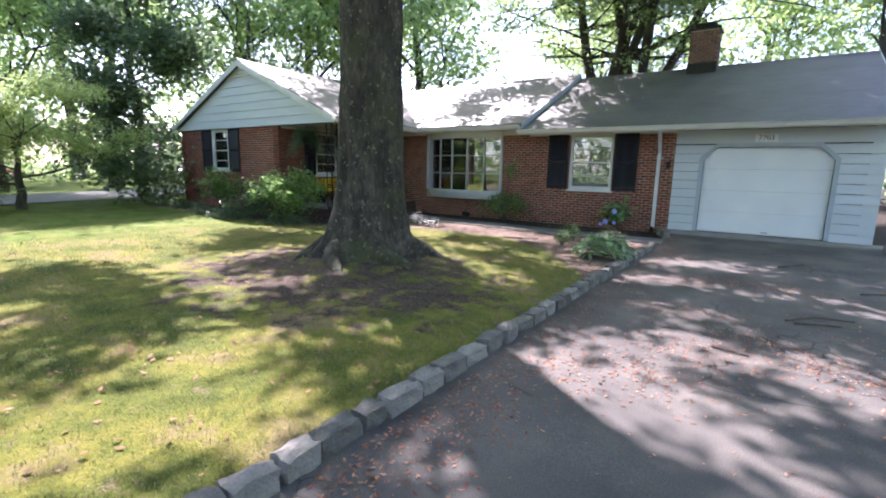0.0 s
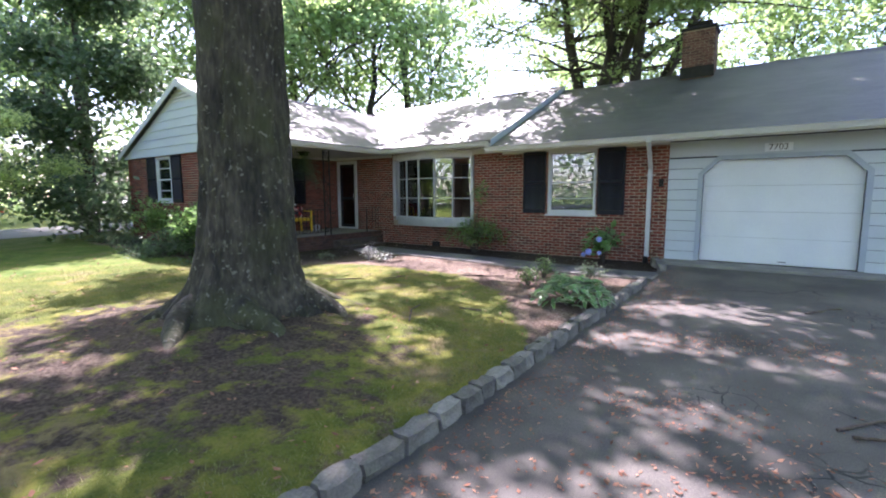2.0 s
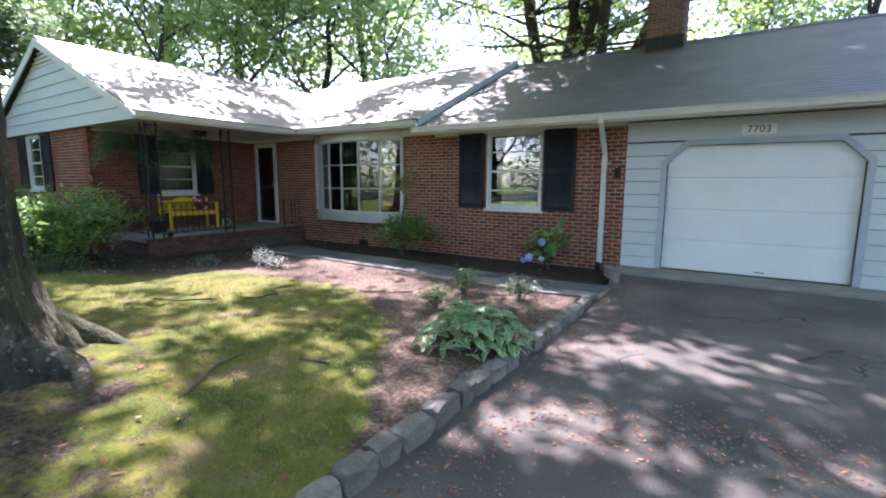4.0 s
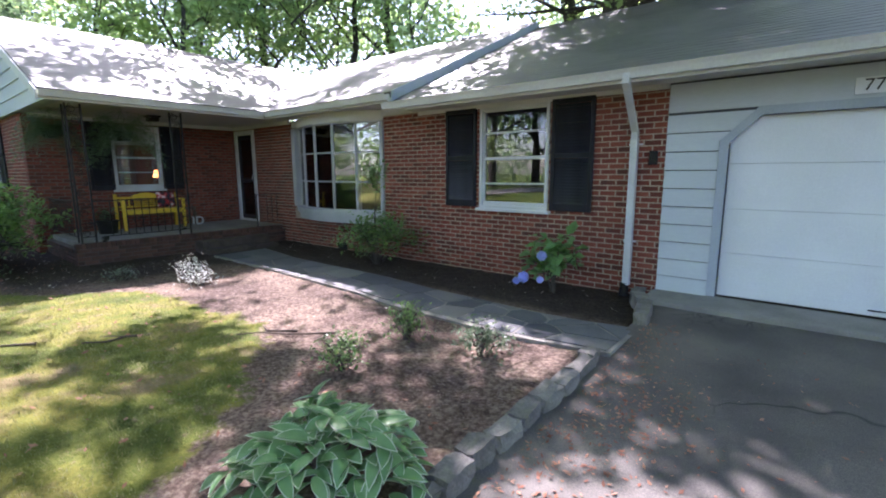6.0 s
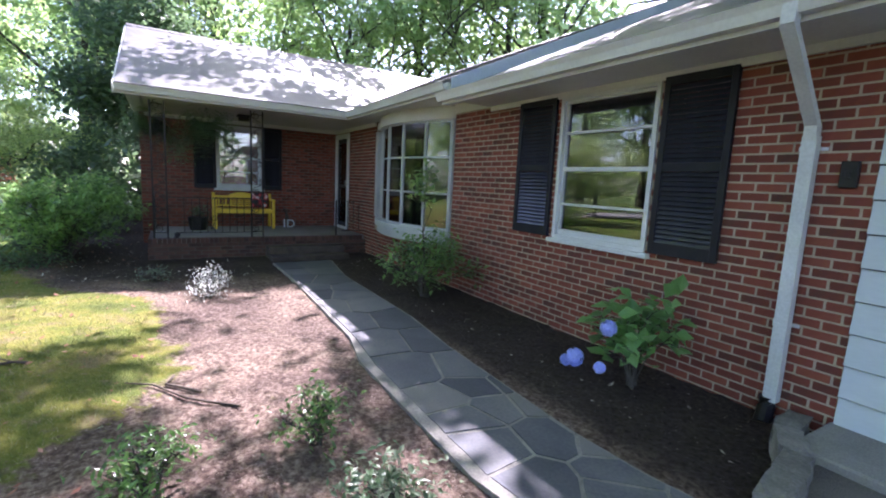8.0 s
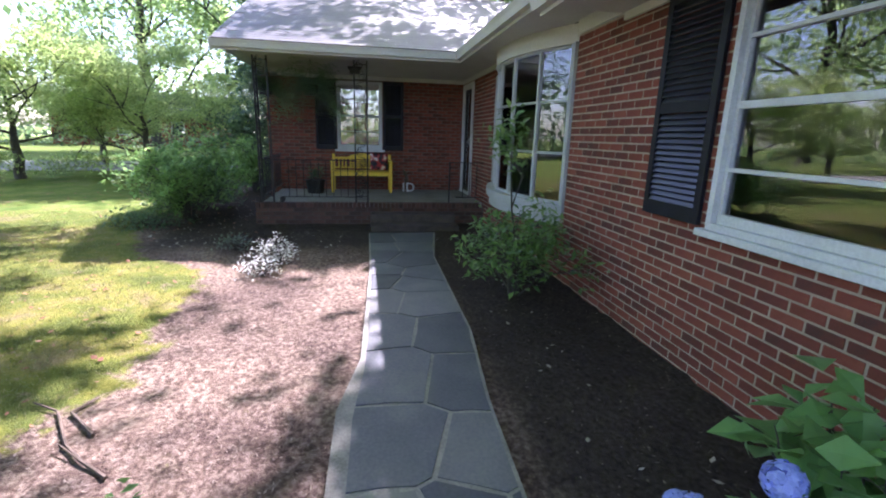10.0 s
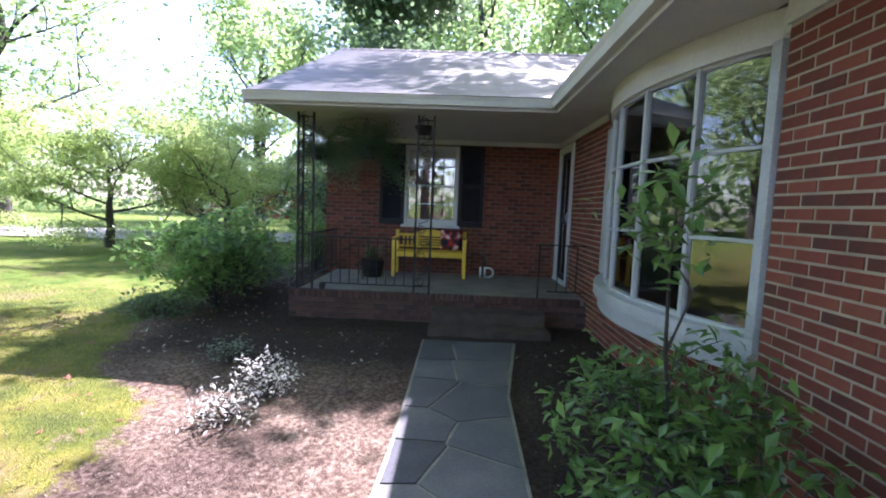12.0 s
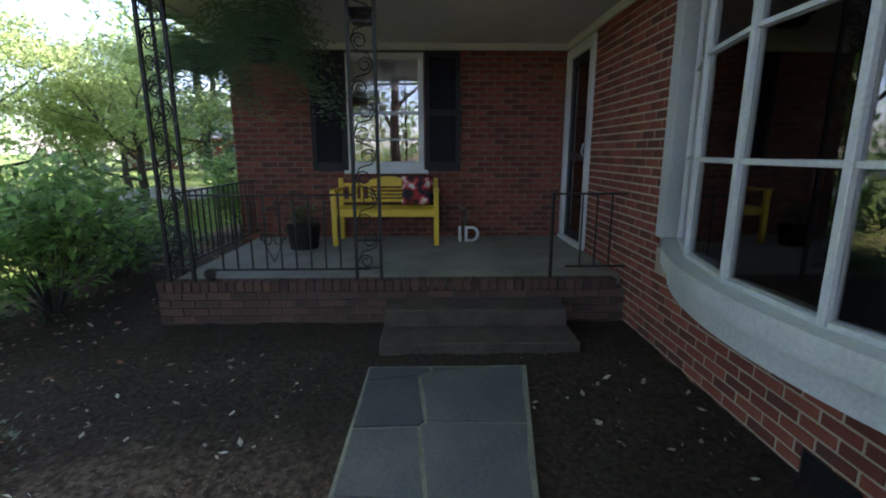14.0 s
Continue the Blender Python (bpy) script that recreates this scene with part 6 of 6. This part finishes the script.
# ridge caps and gable rake boards
bm = bmesh.new()
for (a, b) in (((SX + 0.04, RYR, RZR), (REX, RYR, RZR)), ((-14, RYL, RZL), (SX - 0.05, RYL, RZL)), ((WRX, GY, WRZ), (WRX, MEETY, WRZ))):
    a, b = Vector(a), Vector(b)
    n = int((b - a).length / 0.2)
    s = (b - a).normalized().cross(Vector((0, 0, 1)))
    for k in range(n):
        p, q = a.lerp(b, k / n), a.lerp(b, (k + 1.15) / n)
        h = Vector((0, 0, 0.022))
        v = [bm.verts.new(c) for c in (p + h * 1.4, q + h, q + h + s * 0.14 - Vector((0, 0, 0.066)), p + h * 1.4 + s * 0.14 - Vector((0, 0, 0.066)), q + h - s * 0.14 - Vector((0, 0, 0.066)), p + h * 1.4 - s * 0.14 - Vector((0, 0, 0.066)))]
        bm.faces.new((v[0], v[1], v[2], v[3]))
        bm.faces.new((v[0], v[5], v[4], v[1]))
tagged(part("ridge_caps", bm, SHINGLE), "overlapping shingle caps along the ridges", "ridge caps", kind="stuff")
bm = bmesh.new()
W2 = 2 * WRX - WEX
for x0, s in ((WEX, 1), (W2, -1)):
    prism(bm, [(x0 + s * 0.02, WEZ - 0.17), (x0 + s * 0.02, WEZ - 0.03), (WRX, WRZ - 0.02), (WRX, WRZ - 0.20)], 1, GY - 0.03, GY - 0.002)
tagged(part("rake_boards", bm, WHITE), "white painted rake boards of the gable", "trim", kind="structure")
bm = bmesh.new()
prism(bm, [(EYR - 0.02, EZR - 0.13), (RYR, RZR - 0.13), (RYR, RZR - 0.01), (EYR - 0.02, EZR - 0.01)], 0, REX + 0.002, REX + 0.03)
tagged(part("rake_board_east", bm, WHITE), "white painted rake board at the garage end", "trim", kind="structure")
# lap boards and louvre of the wing gable
gs = bpy.data.objects["wall_gable_siding"]
z = WEZ - 0.13
sl = (WRX - W2) / (WRZ - WEZ)
while z < WRZ - 0.55:
    a0, b0 = W2 + 0.12 + (z - WEZ + 0.12) * sl, WEX - 0.12 - (z - WEZ + 0.12) * sl
    bm = bmesh.new()
    prism(bm, [(a0, z), (b0, z), (b0 - 0.24 * sl, z + 0.24), (a0 + 0.24 * sl, z + 0.24)], 1, SY - 0.072, SY - 0.052)
    for v in bm.verts:
        if v.co.z < z + 0.1 and v.co.y < SY - 0.06:
            v.co.y -= 0.02
    part("siding_board", bm, SIDING, gs)
    z += 0.245
lv = tagged(empty("gable_vent"), "white louvred triangular vent at the gable's top", "vent")
for k in range(4):
    zz = WRZ - 0.58 + k * 0.09
    hw = (WRZ - 0.12 - zz) * sl * 0.85
    bm = bmesh.new()
    box(bm, WRX - hw, SY - 0.09, zz, WRX + hw, SY - 0.055, zz + 0.05)
    part("louvre", bm, CREAM, lv)
# porch trim board at the ceiling
bm = bmesh.new()
box(bm, WX + 0.001, SY + 0.1, SOF_L - 0.075, WX + 0.025, W - 0.026, SOF_L - 0.001)
box(bm, WX + 0.026, W - 0.025, SOF_L - 0.075, -9.5, W - 0.001, SOF_L - 0.001)
tagged(part("ceiling_trim", bm, CREAM), "painted trim board under the porch ceiling", "trim", kind="structure")
bm = bmesh.new()
box(bm, SX, W - 0.03, SOF_R - 0.06, GX, W - 0.001, SOF_R - 0.001)
box(bm, -6.60, W - 0.024, SOF_R + 0.001, SX - 0.001, W + 0.1, SOF_L - 0.001)
box(bm, SX - 0.028, EYR + 0.02, SOF_R + 0.001, SX - 0.002, W - 0.027, SOF_L + 0.03)
tagged(part("frieze_board", bm, CREAM), "painted frieze board above the brick", "trim", kind="structure")


# ---- path flags ----
def clip(poly, px, py, nx, ny):
    out = []
    for i in range(len(poly)):
        a, b = poly[i], poly[(i + 1) % len(poly)]
        da, db = (a[0] - px) * nx + (a[1] - py) * ny, (b[0] - px) * nx + (b[1] - py) * ny
        if da <= 0:
            out.append(a)
        if (da < 0) != (db < 0) and da != db:
            t = da / (da - db)
            out.append((a[0] + (b[0] - a[0]) * t, a[1] + (b[1] - a[1]) * t))
    return out


pth = bpy.data.objects["path"]
r = random.Random(12)
seeds = []
x = -9.25
while x < -1.8:
    n = 2 if x < -3.6 else 3
    st = r.uniform(0.5, 0.75) if n == 2 else r.uniform(0.33, 0.5)
    cut = r.uniform(-0.1, 0.1)
    for k in range(n):
        seeds.append((x + r.uniform(-0.16, 0.16), 10.50 + 0.85 * (k + 0.5) / n + cut * 0.6 + r.uniform(-0.09, 0.09)))
    x += st
outline = [(-9.04, 10.635), (-7, 10.625), (-4.9, 10.55), (-4.2, 10.47), (-2.6, 10.42), (-1.72, 10.53), (-1.70, 11.28), (-2.2, 11.18), (-2.8, 11.15), (-4.3, 11.24), (-5.3, 11.36), (-7.6, 11.41), (-9.04, 11.63)]
for i, (sx, sy) in enumerate(seeds):
    poly = outline[:]
    for j, (ox, oy) in enumerate(seeds):
        if i != j and math.hypot(ox - sx, oy - sy) < 2.2:
            nx, ny = ox - sx, oy - sy
            L = math.hypot(nx, ny)
            nx, ny = nx / L, ny / L
            gap = 0.009 if sx < -4.6 else 0.013
            poly = clip(poly, (sx + ox) / 2 - nx * gap, (sy + oy) / 2 - ny * gap, nx, ny)
            if len(poly) < 3:
                break
    if len(poly) < 3:
        continue
    cx, cy = sum(p[0] for p in poly) / len(poly), sum(p[1] for p in poly) / len(poly)
    pts = []
    for a, b in zip(poly, poly[1:] + poly[:1]):
        pts.append(a)
        if math.hypot(a[0] - b[0], a[1] - b[1]) > 0.2:
            m = ((a[0] + b[0]) / 2, (a[1] + b[1]) / 2)
            k = r.uniform(-0.03, 0.0)
            pts.append((m[0] + (m[0] - cx) * k * 1.5, m[1] + (m[1] - cy) * k * 1.5))
    bm = bmesh.new()
    prism(bm, pts, 2, 0.06, 0.083 + r.uniform(-0.003, 0.004))
    part("flagstone", bm, PALESLATE if r.random() < (0.3 if sx > -4.6 else 0.08) else SLATE, pth)

# ---- kerb stones ----
kb = tagged(empty("kerb"), "rough stone kerb between lawn and driveway", "kerb", kind="structure")


def kerb_run(pts, w, h, z0, seed):
    r = random.Random(seed)
    P = [Vector(p) for p in pts]
    L = [0]
    for a, b in zip(P, P[1:]):
        L.append(L[-1] + (b - a).length)

    def at(s):
        for i in range(len(P) - 1):
            if s <= L[i + 1]:
                t = (s - L[i]) / (L[i + 1] - L[i])
                d = (P[i + 1] - P[i]).normalized()
                return P[i].lerp(P[i + 1], t), d
        return P[-1], (P[-1] - P[-2]).normalized()

    s = 0.0
    while s < L[-1] - 0.1:
        l = min(r.uniform(0.2, 0.36), L[-1] - s)
        c, d = at(s + l / 2)
        bm = bmesh.new()
        box(bm, -l / 2 + 0.006, -w / 2, -0.06, l / 2 - 0.006, w / 2, h + r.uniform(-0.012, 0.015))
        bmesh.ops.subdivide_edges(bm, edges=bm.edges[:], cuts=2, use_grid_fill=True)
        bmesh.ops.smooth_vert(bm, verts=bm.verts, factor=0.35, use_axis_x=True, use_axis_y=True, use_axis_z=True)
        for v in bm.verts:
            v.co += Vector((r.uniform(-1, 1), r.uniform(-1, 1), r.uniform(-1, 1))) * 0.012
        o = part("kerb_stone", bm, STONE, kb)
        o.matrix_basis = pose(c.x + r.uniform(-0.012, 0.012), c.y, z0, r.uniform(-2, 2), r.uniform(-1.5, 1.5), math.degrees(math.atan2(d.y, d.x)) + r.uniform(-2.5, 2.5))
        s += l


kerb_run([(KX - 0.02, -4), (KX - 0.02, 9.8), (-1.80, 10.45)], 0.14, 0.115, 0.0, 1)
kerb_run([(-1.66, 11.34), (-1.76, 11.85), (-1.98, 12.25), (-2.02, 12.6)], 0.15, 0.17, 0.04, 2)
kerb_run([(2.0, 11.8), (2.5, 11.9), (3.1, 11.8), (4.2, 11.85)], 0.2, 0.2, 0.08, 3)


# ---- litter, chips, grass ----
def flecks(name, n, region, size, material, seed, label, cat, keep, height, lift=0.01, aspect=0.5):
    r = rng(seed)
    x0, x1, y0, y1 = region
    x, y = r.uniform(x0, x1, n), r.uniform(y0, y1, n)
    k = keep(x, y, r)
    x, y = x[k], y[k]
    n = len(x)
    z = height(x, y) + lift + r.uniform(0, lift, n)
    a, L = r.uniform(0, 2 * np.pi, n), size * r.uniform(0.5, 1.5, n)
    tx, ty = r.normal(0, 0.22, n), r.normal(0, 0.22, n)
    d = np.stack([np.cos(a), np.sin(a), tx], -1) * L[:, None]
    s = np.stack([-np.sin(a), np.cos(a), ty], -1) * (L * aspect * r.uniform(0.6, 1.3, n))[:, None]
    p = np.stack([x, y, z], -1)
    v = np.stack([p - d / 2, p + s / 2, p + d / 2 + np.array([0, 0, 0.2]) * L[:, None] * 0.4, p - s / 2], 1).reshape(-1, 3)
    q = 4 * np.arange(n)
    tagged(part(name, np_mesh(name, v, np.stack([q, q + 1, q + 2, q + 3], -1), material), material), label, cat, kind="stuff")


def drive_z(x, y):
    return 0.12 * smooth01(9.5, 12.15, y) + 0.008 * np.sin(x * 1.7) * np.sin(y * 1.1)


def clump(x, y, s, cut):
    return (np.sin(x * 2.1 * s + 1.3) * np.sin(y * 1.7 * s + 0.4) + np.sin(x * 4.7 * s + y * 3.1 * s) * 0.5) > cut


def piles(x, y, r):
    """Drifts of litter on the driveway."""
    k = np.zeros(len(x))
    for a, b, c, d in ((-1.35, 2.3, 0.28, 1.1), (-1.0, 3.3, 0.3, 0.5), (-0.3, 4.3, 0.45, 0.5), (0.7, 4.6, 0.6, 0.5), (-0.9, 7.3, 0.5, 0.35), (0.05, 7.6, 0.8, 0.3), (-0.5, 5.6, 0.7, 0.3), (0.1, 5.0, 0.5, 0.25), (1.3, 4.9, 0.7, 0.8), (-0.6, 3.6, 0.6, 0.4), (-1.2, 9.6, 0.3, 0.6), (1.9, 3.8, 0.5, 0.5)):
        k = np.maximum(k, np.exp(-(((x - a) / c) ** 2 + ((y - b) / d) ** 2)))
    return r.random(len(x)) < k * 0.75


flecks("mulch_chips", 62000, (-9.4, -1.84, 2.5, 12.6), 0.019, CHIP, 1, "wood chips and shredded bark of the beds", "mulch", lambda x, y, r: (bed_mask(x, y) > 0.45) & ((dark_soil_mask(x, y) < 0.4) | (r.random(len(x)) < 0.12)) & ((y > 6.4) | (r.random(len(x)) < 0.07)) & ~((y > 10.4) & (y < 11.5)), lawn_z, 0.006, 0.3)
flecks("fallen_leaves", 70000, (-1.65, 4.5, -1, 11.5), 0.03, DEADLEAF, 2, "brown leaves and bits scattered on the driveway", "fallen leaves",
       lambda x, y, r: (r.random(len(x)) < 0.025) | (((x < -1.5 + 0.4 * r.random(len(x))) & (r.random(len(x)) < 0.6))) | piles(x, y, r) | (clump(x, y, 1.0, 1.05) & (r.random(len(x)) < 0.25)), drive_z, 0.004)
flecks("bed_litter", 1500, (-12.5, -2.0, 7.0, 12.6), 0.04, PALEBIT, 12, "pale dry leaves and bits on the dark soil", "fallen leaves",
       lambda x, y, r: (dark_soil_mask(x, y) > 0.4) & (bed_mask(x, y) > 0.5) & ~((y > 10.3) & (y < 11.6)) & ~((y > 8.7) & (x < -9.3)) & ((r.random(len(x)) < 0.3) | (x < -8.0)), lawn_z, 0.012)
flecks("asphalt_crumbs", 9000, (-1.6, 2.5, 2.0, 8.5), 0.022, CRUMB, 21, "pale crumbs of broken asphalt along the cracks", "rubble",
       lambda x, y, r: r.random(len(x)) < 0.9 * np.maximum.reduce([np.exp(-(((x - a) * 0.8 + (y - b) * 0.6) / 0.16) ** 2 - (((x - a) * 0.6 - (y - b) * 0.8) / 0.5) ** 2) for a, b in ((-0.45, 5.8), (0.5, 4.6), (1.0, 3.9), (-0.2, 7.6))]), drive_z, 0.005)
flecks("lawn_leaves", 5000, (-14, -1.9, -1, 9.0), 0.045, DEADLEAF, 3, "brown leaves scattered over the lawn", "fallen leaves", lambda x, y, r: (r.random(len(x)) < 0.35) | clump(x, y, 0.8, 0.8), lawn_z, 0.012)
r = rng(9)
n = 90000
x, y = -1.88 - 9.0 * r.random(n) ** 1.3, r.uniform(-0.5, 9.2, n)
k = (bed_mask(x, y) < r.uniform(0.15, 0.5, n))
x, y = x[k], y[k]
n = len(x)
z = lawn_z(x, y)
a, h = r.uniform(0, 2 * np.pi, n), r.uniform(0.012, 0.04, n)
w = 0.003
p = np.stack([x, y, z], -1)
s = np.stack([np.cos(a) * w, np.sin(a) * w, 0 * a], -1)
tip = p + np.stack([r.normal(0, 0.014, n), r.normal(0, 0.014, n), h], -1)
v = np.stack([p - s, p + s, tip], 1).reshape(-1, 3)
q = 3 * np.arange(n)
tagged(part("grass", np_mesh("grass", v, np.stack([q, q + 1, q + 2], -1), GRASS), GRASS), "short mossy grass of the lawn", "grass", kind="stuff")


# ---- bricks ----
BL, BH, BG, BC = 0.193, 0.057, 0.0105, 0.0677
MESHES = {}


# dark brown brick, with the shade at the porch base mixed into its colour
PORCHBRICK = mat("shaded brown porch brick", [(0.035, 0.024, 0.02), (0.075, 0.038, 0.03), (0.12, 0.06, 0.047)], 9, 0.92, 0.5, 160, 0.5, relief=0.003)


def brick_mesh(l, m=None):
    key = round(l, 2)
    if m:
        key = -key
    if key not in MESHES:
        bm = bmesh.new()
        box(bm, 0, -0.0, 0, abs(key), 0.02, BH)
        for v in bm.verts:
            if v.co.y < 0.01:
                v.co.x += 0.002 if v.co.x < abs(key) / 2 else -0.002
                v.co.z += 0.002 if v.co.z < BH / 2 else -0.002
        me = bpy.data.meshes.new("brick")
        bm.to_mesh(me)
        bm.free()
        me.materials.append(m or BRICK)
        MESHES[key] = me
    return MESHES[key], key


def brickwork(parent, origin, ang, length, z0, z1, holes, near, cap=300, seed=0, m=None):
    """Running bond on a wall: origin at its lower outer corner, ang its heading, out to the right of it."""
    r = random.Random(seed)
    items = []
    row, z = 0, z0
    c, s = math.cos(radians(ang)), math.sin(radians(ang))
    while z + BH < z1 + 0.02:
        u = -(BL + BG) / 2 if row % 2 else 0.0
        while u < length:
            a, b = max(u, 0.0), min(u + BL, length)
            segs = [(a, b)]
            for h0, h1, k0, k1 in holes:
                if z + BH > k0 + 0.005 and z < k1 - 0.005:
                    ns = []
                    for p, q in segs:
                        if q <= h0 or p >= h1:
                            ns.append((p, q))
                        else:
                            if p < h0:
                                ns.append((p, h0))
                            if q > h1:
                                ns.append((h1, q))
                    segs = ns
            for p, q in segs:
                if q - p > 0.025:
                    items.append((p, q, z))
            u += BL + BG
        z += BC
        row += 1
    nu, nz2 = near
    items.sort(key=lambda t: (t[0] - nu) ** 2 + (t[2] - nz2) ** 2)
    for p, q, z in items[:cap]:
        me, key = brick_mesh(q - p, m)
        ob = new("brick", me)
        ob.parent = parent
        ob.matrix_basis = pose(origin[0] + c * p, origin[1] + s * p, z, 0, 0, ang) @ pose(0, r.uniform(-0.0015, 0.0015), 0)
    rest = items[cap:]
    if rest:
        lo = [(p, 0 + r.uniform(-0.0015, 0.0015), z) for p, q, z in rest]
        hi = [(q, 0.02, z + BH) for p, q, z in rest]
        me = boxes_mesh("brickwork", lo, hi, BRICKS)
        ob = part("brickwork", me, BRICKS, parent)
        ob.matrix_basis = pose(*origin, 0, 0, 0, ang)
        ob["kind"] = "stuff"


o = 0.0
brickwork(WALLS["front"], (-6.60, W), 0, GX + 6.60, 0.0, SOF_R, [(WIN_F[0] + 6.60, WIN_F[1] + 6.60, WIN_F[2] - 0.045, WIN_F[3])], (3.2, 1.0), 900, 1)
brickwork(WALLS["bow"], (-9.48, W), 0, 2.88, 0.0, BOW[2] - 0.16, [], (1.4, 0.3), 300, 2)
brickwork(WALLS["door"], (WX, W), 0, 2.52, 0.0, SOF_L, [(DOOR[0] - WX, DOOR[1] - WX, 0, DOOR[3])], (1.8, 1.2), 300, 3)
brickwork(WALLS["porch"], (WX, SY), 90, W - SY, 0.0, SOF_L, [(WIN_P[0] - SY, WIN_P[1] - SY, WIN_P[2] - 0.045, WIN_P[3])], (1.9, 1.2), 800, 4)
brickwork(WALLS["gable"], (-17.7, SY), 0, 17.7 + WX, 0.0, WEZ - 0.14, [(WIN_S[0] + 17.7, WIN_S[1] + 17.7, WIN_S[2] - 0.045, WIN_S[3])], (5, 1.2), 300, 5)
PB = bpy.data.objects["porch_base"]
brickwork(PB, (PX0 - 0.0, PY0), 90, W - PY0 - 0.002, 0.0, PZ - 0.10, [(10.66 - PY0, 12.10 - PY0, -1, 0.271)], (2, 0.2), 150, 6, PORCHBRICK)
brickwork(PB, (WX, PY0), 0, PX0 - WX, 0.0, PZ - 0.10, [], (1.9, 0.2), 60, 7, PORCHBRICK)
# header course along the porch edge
me, y = None, PY0
while y < W - 0.08:
    bm = None
    if me is None:
        bm = bmesh.new()
        box(bm, -0.11, 0, 0, 0.012, 0.062, 0.085, 0.002)
        me = bpy.data.meshes.new("brick")
        bm.to_mesh(me)
        bm.free()
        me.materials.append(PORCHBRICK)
    ob = new("brick", me)
    ob.parent = PB
    ob.location = (PX0, y, PZ - 0.086)
    y += 0.072
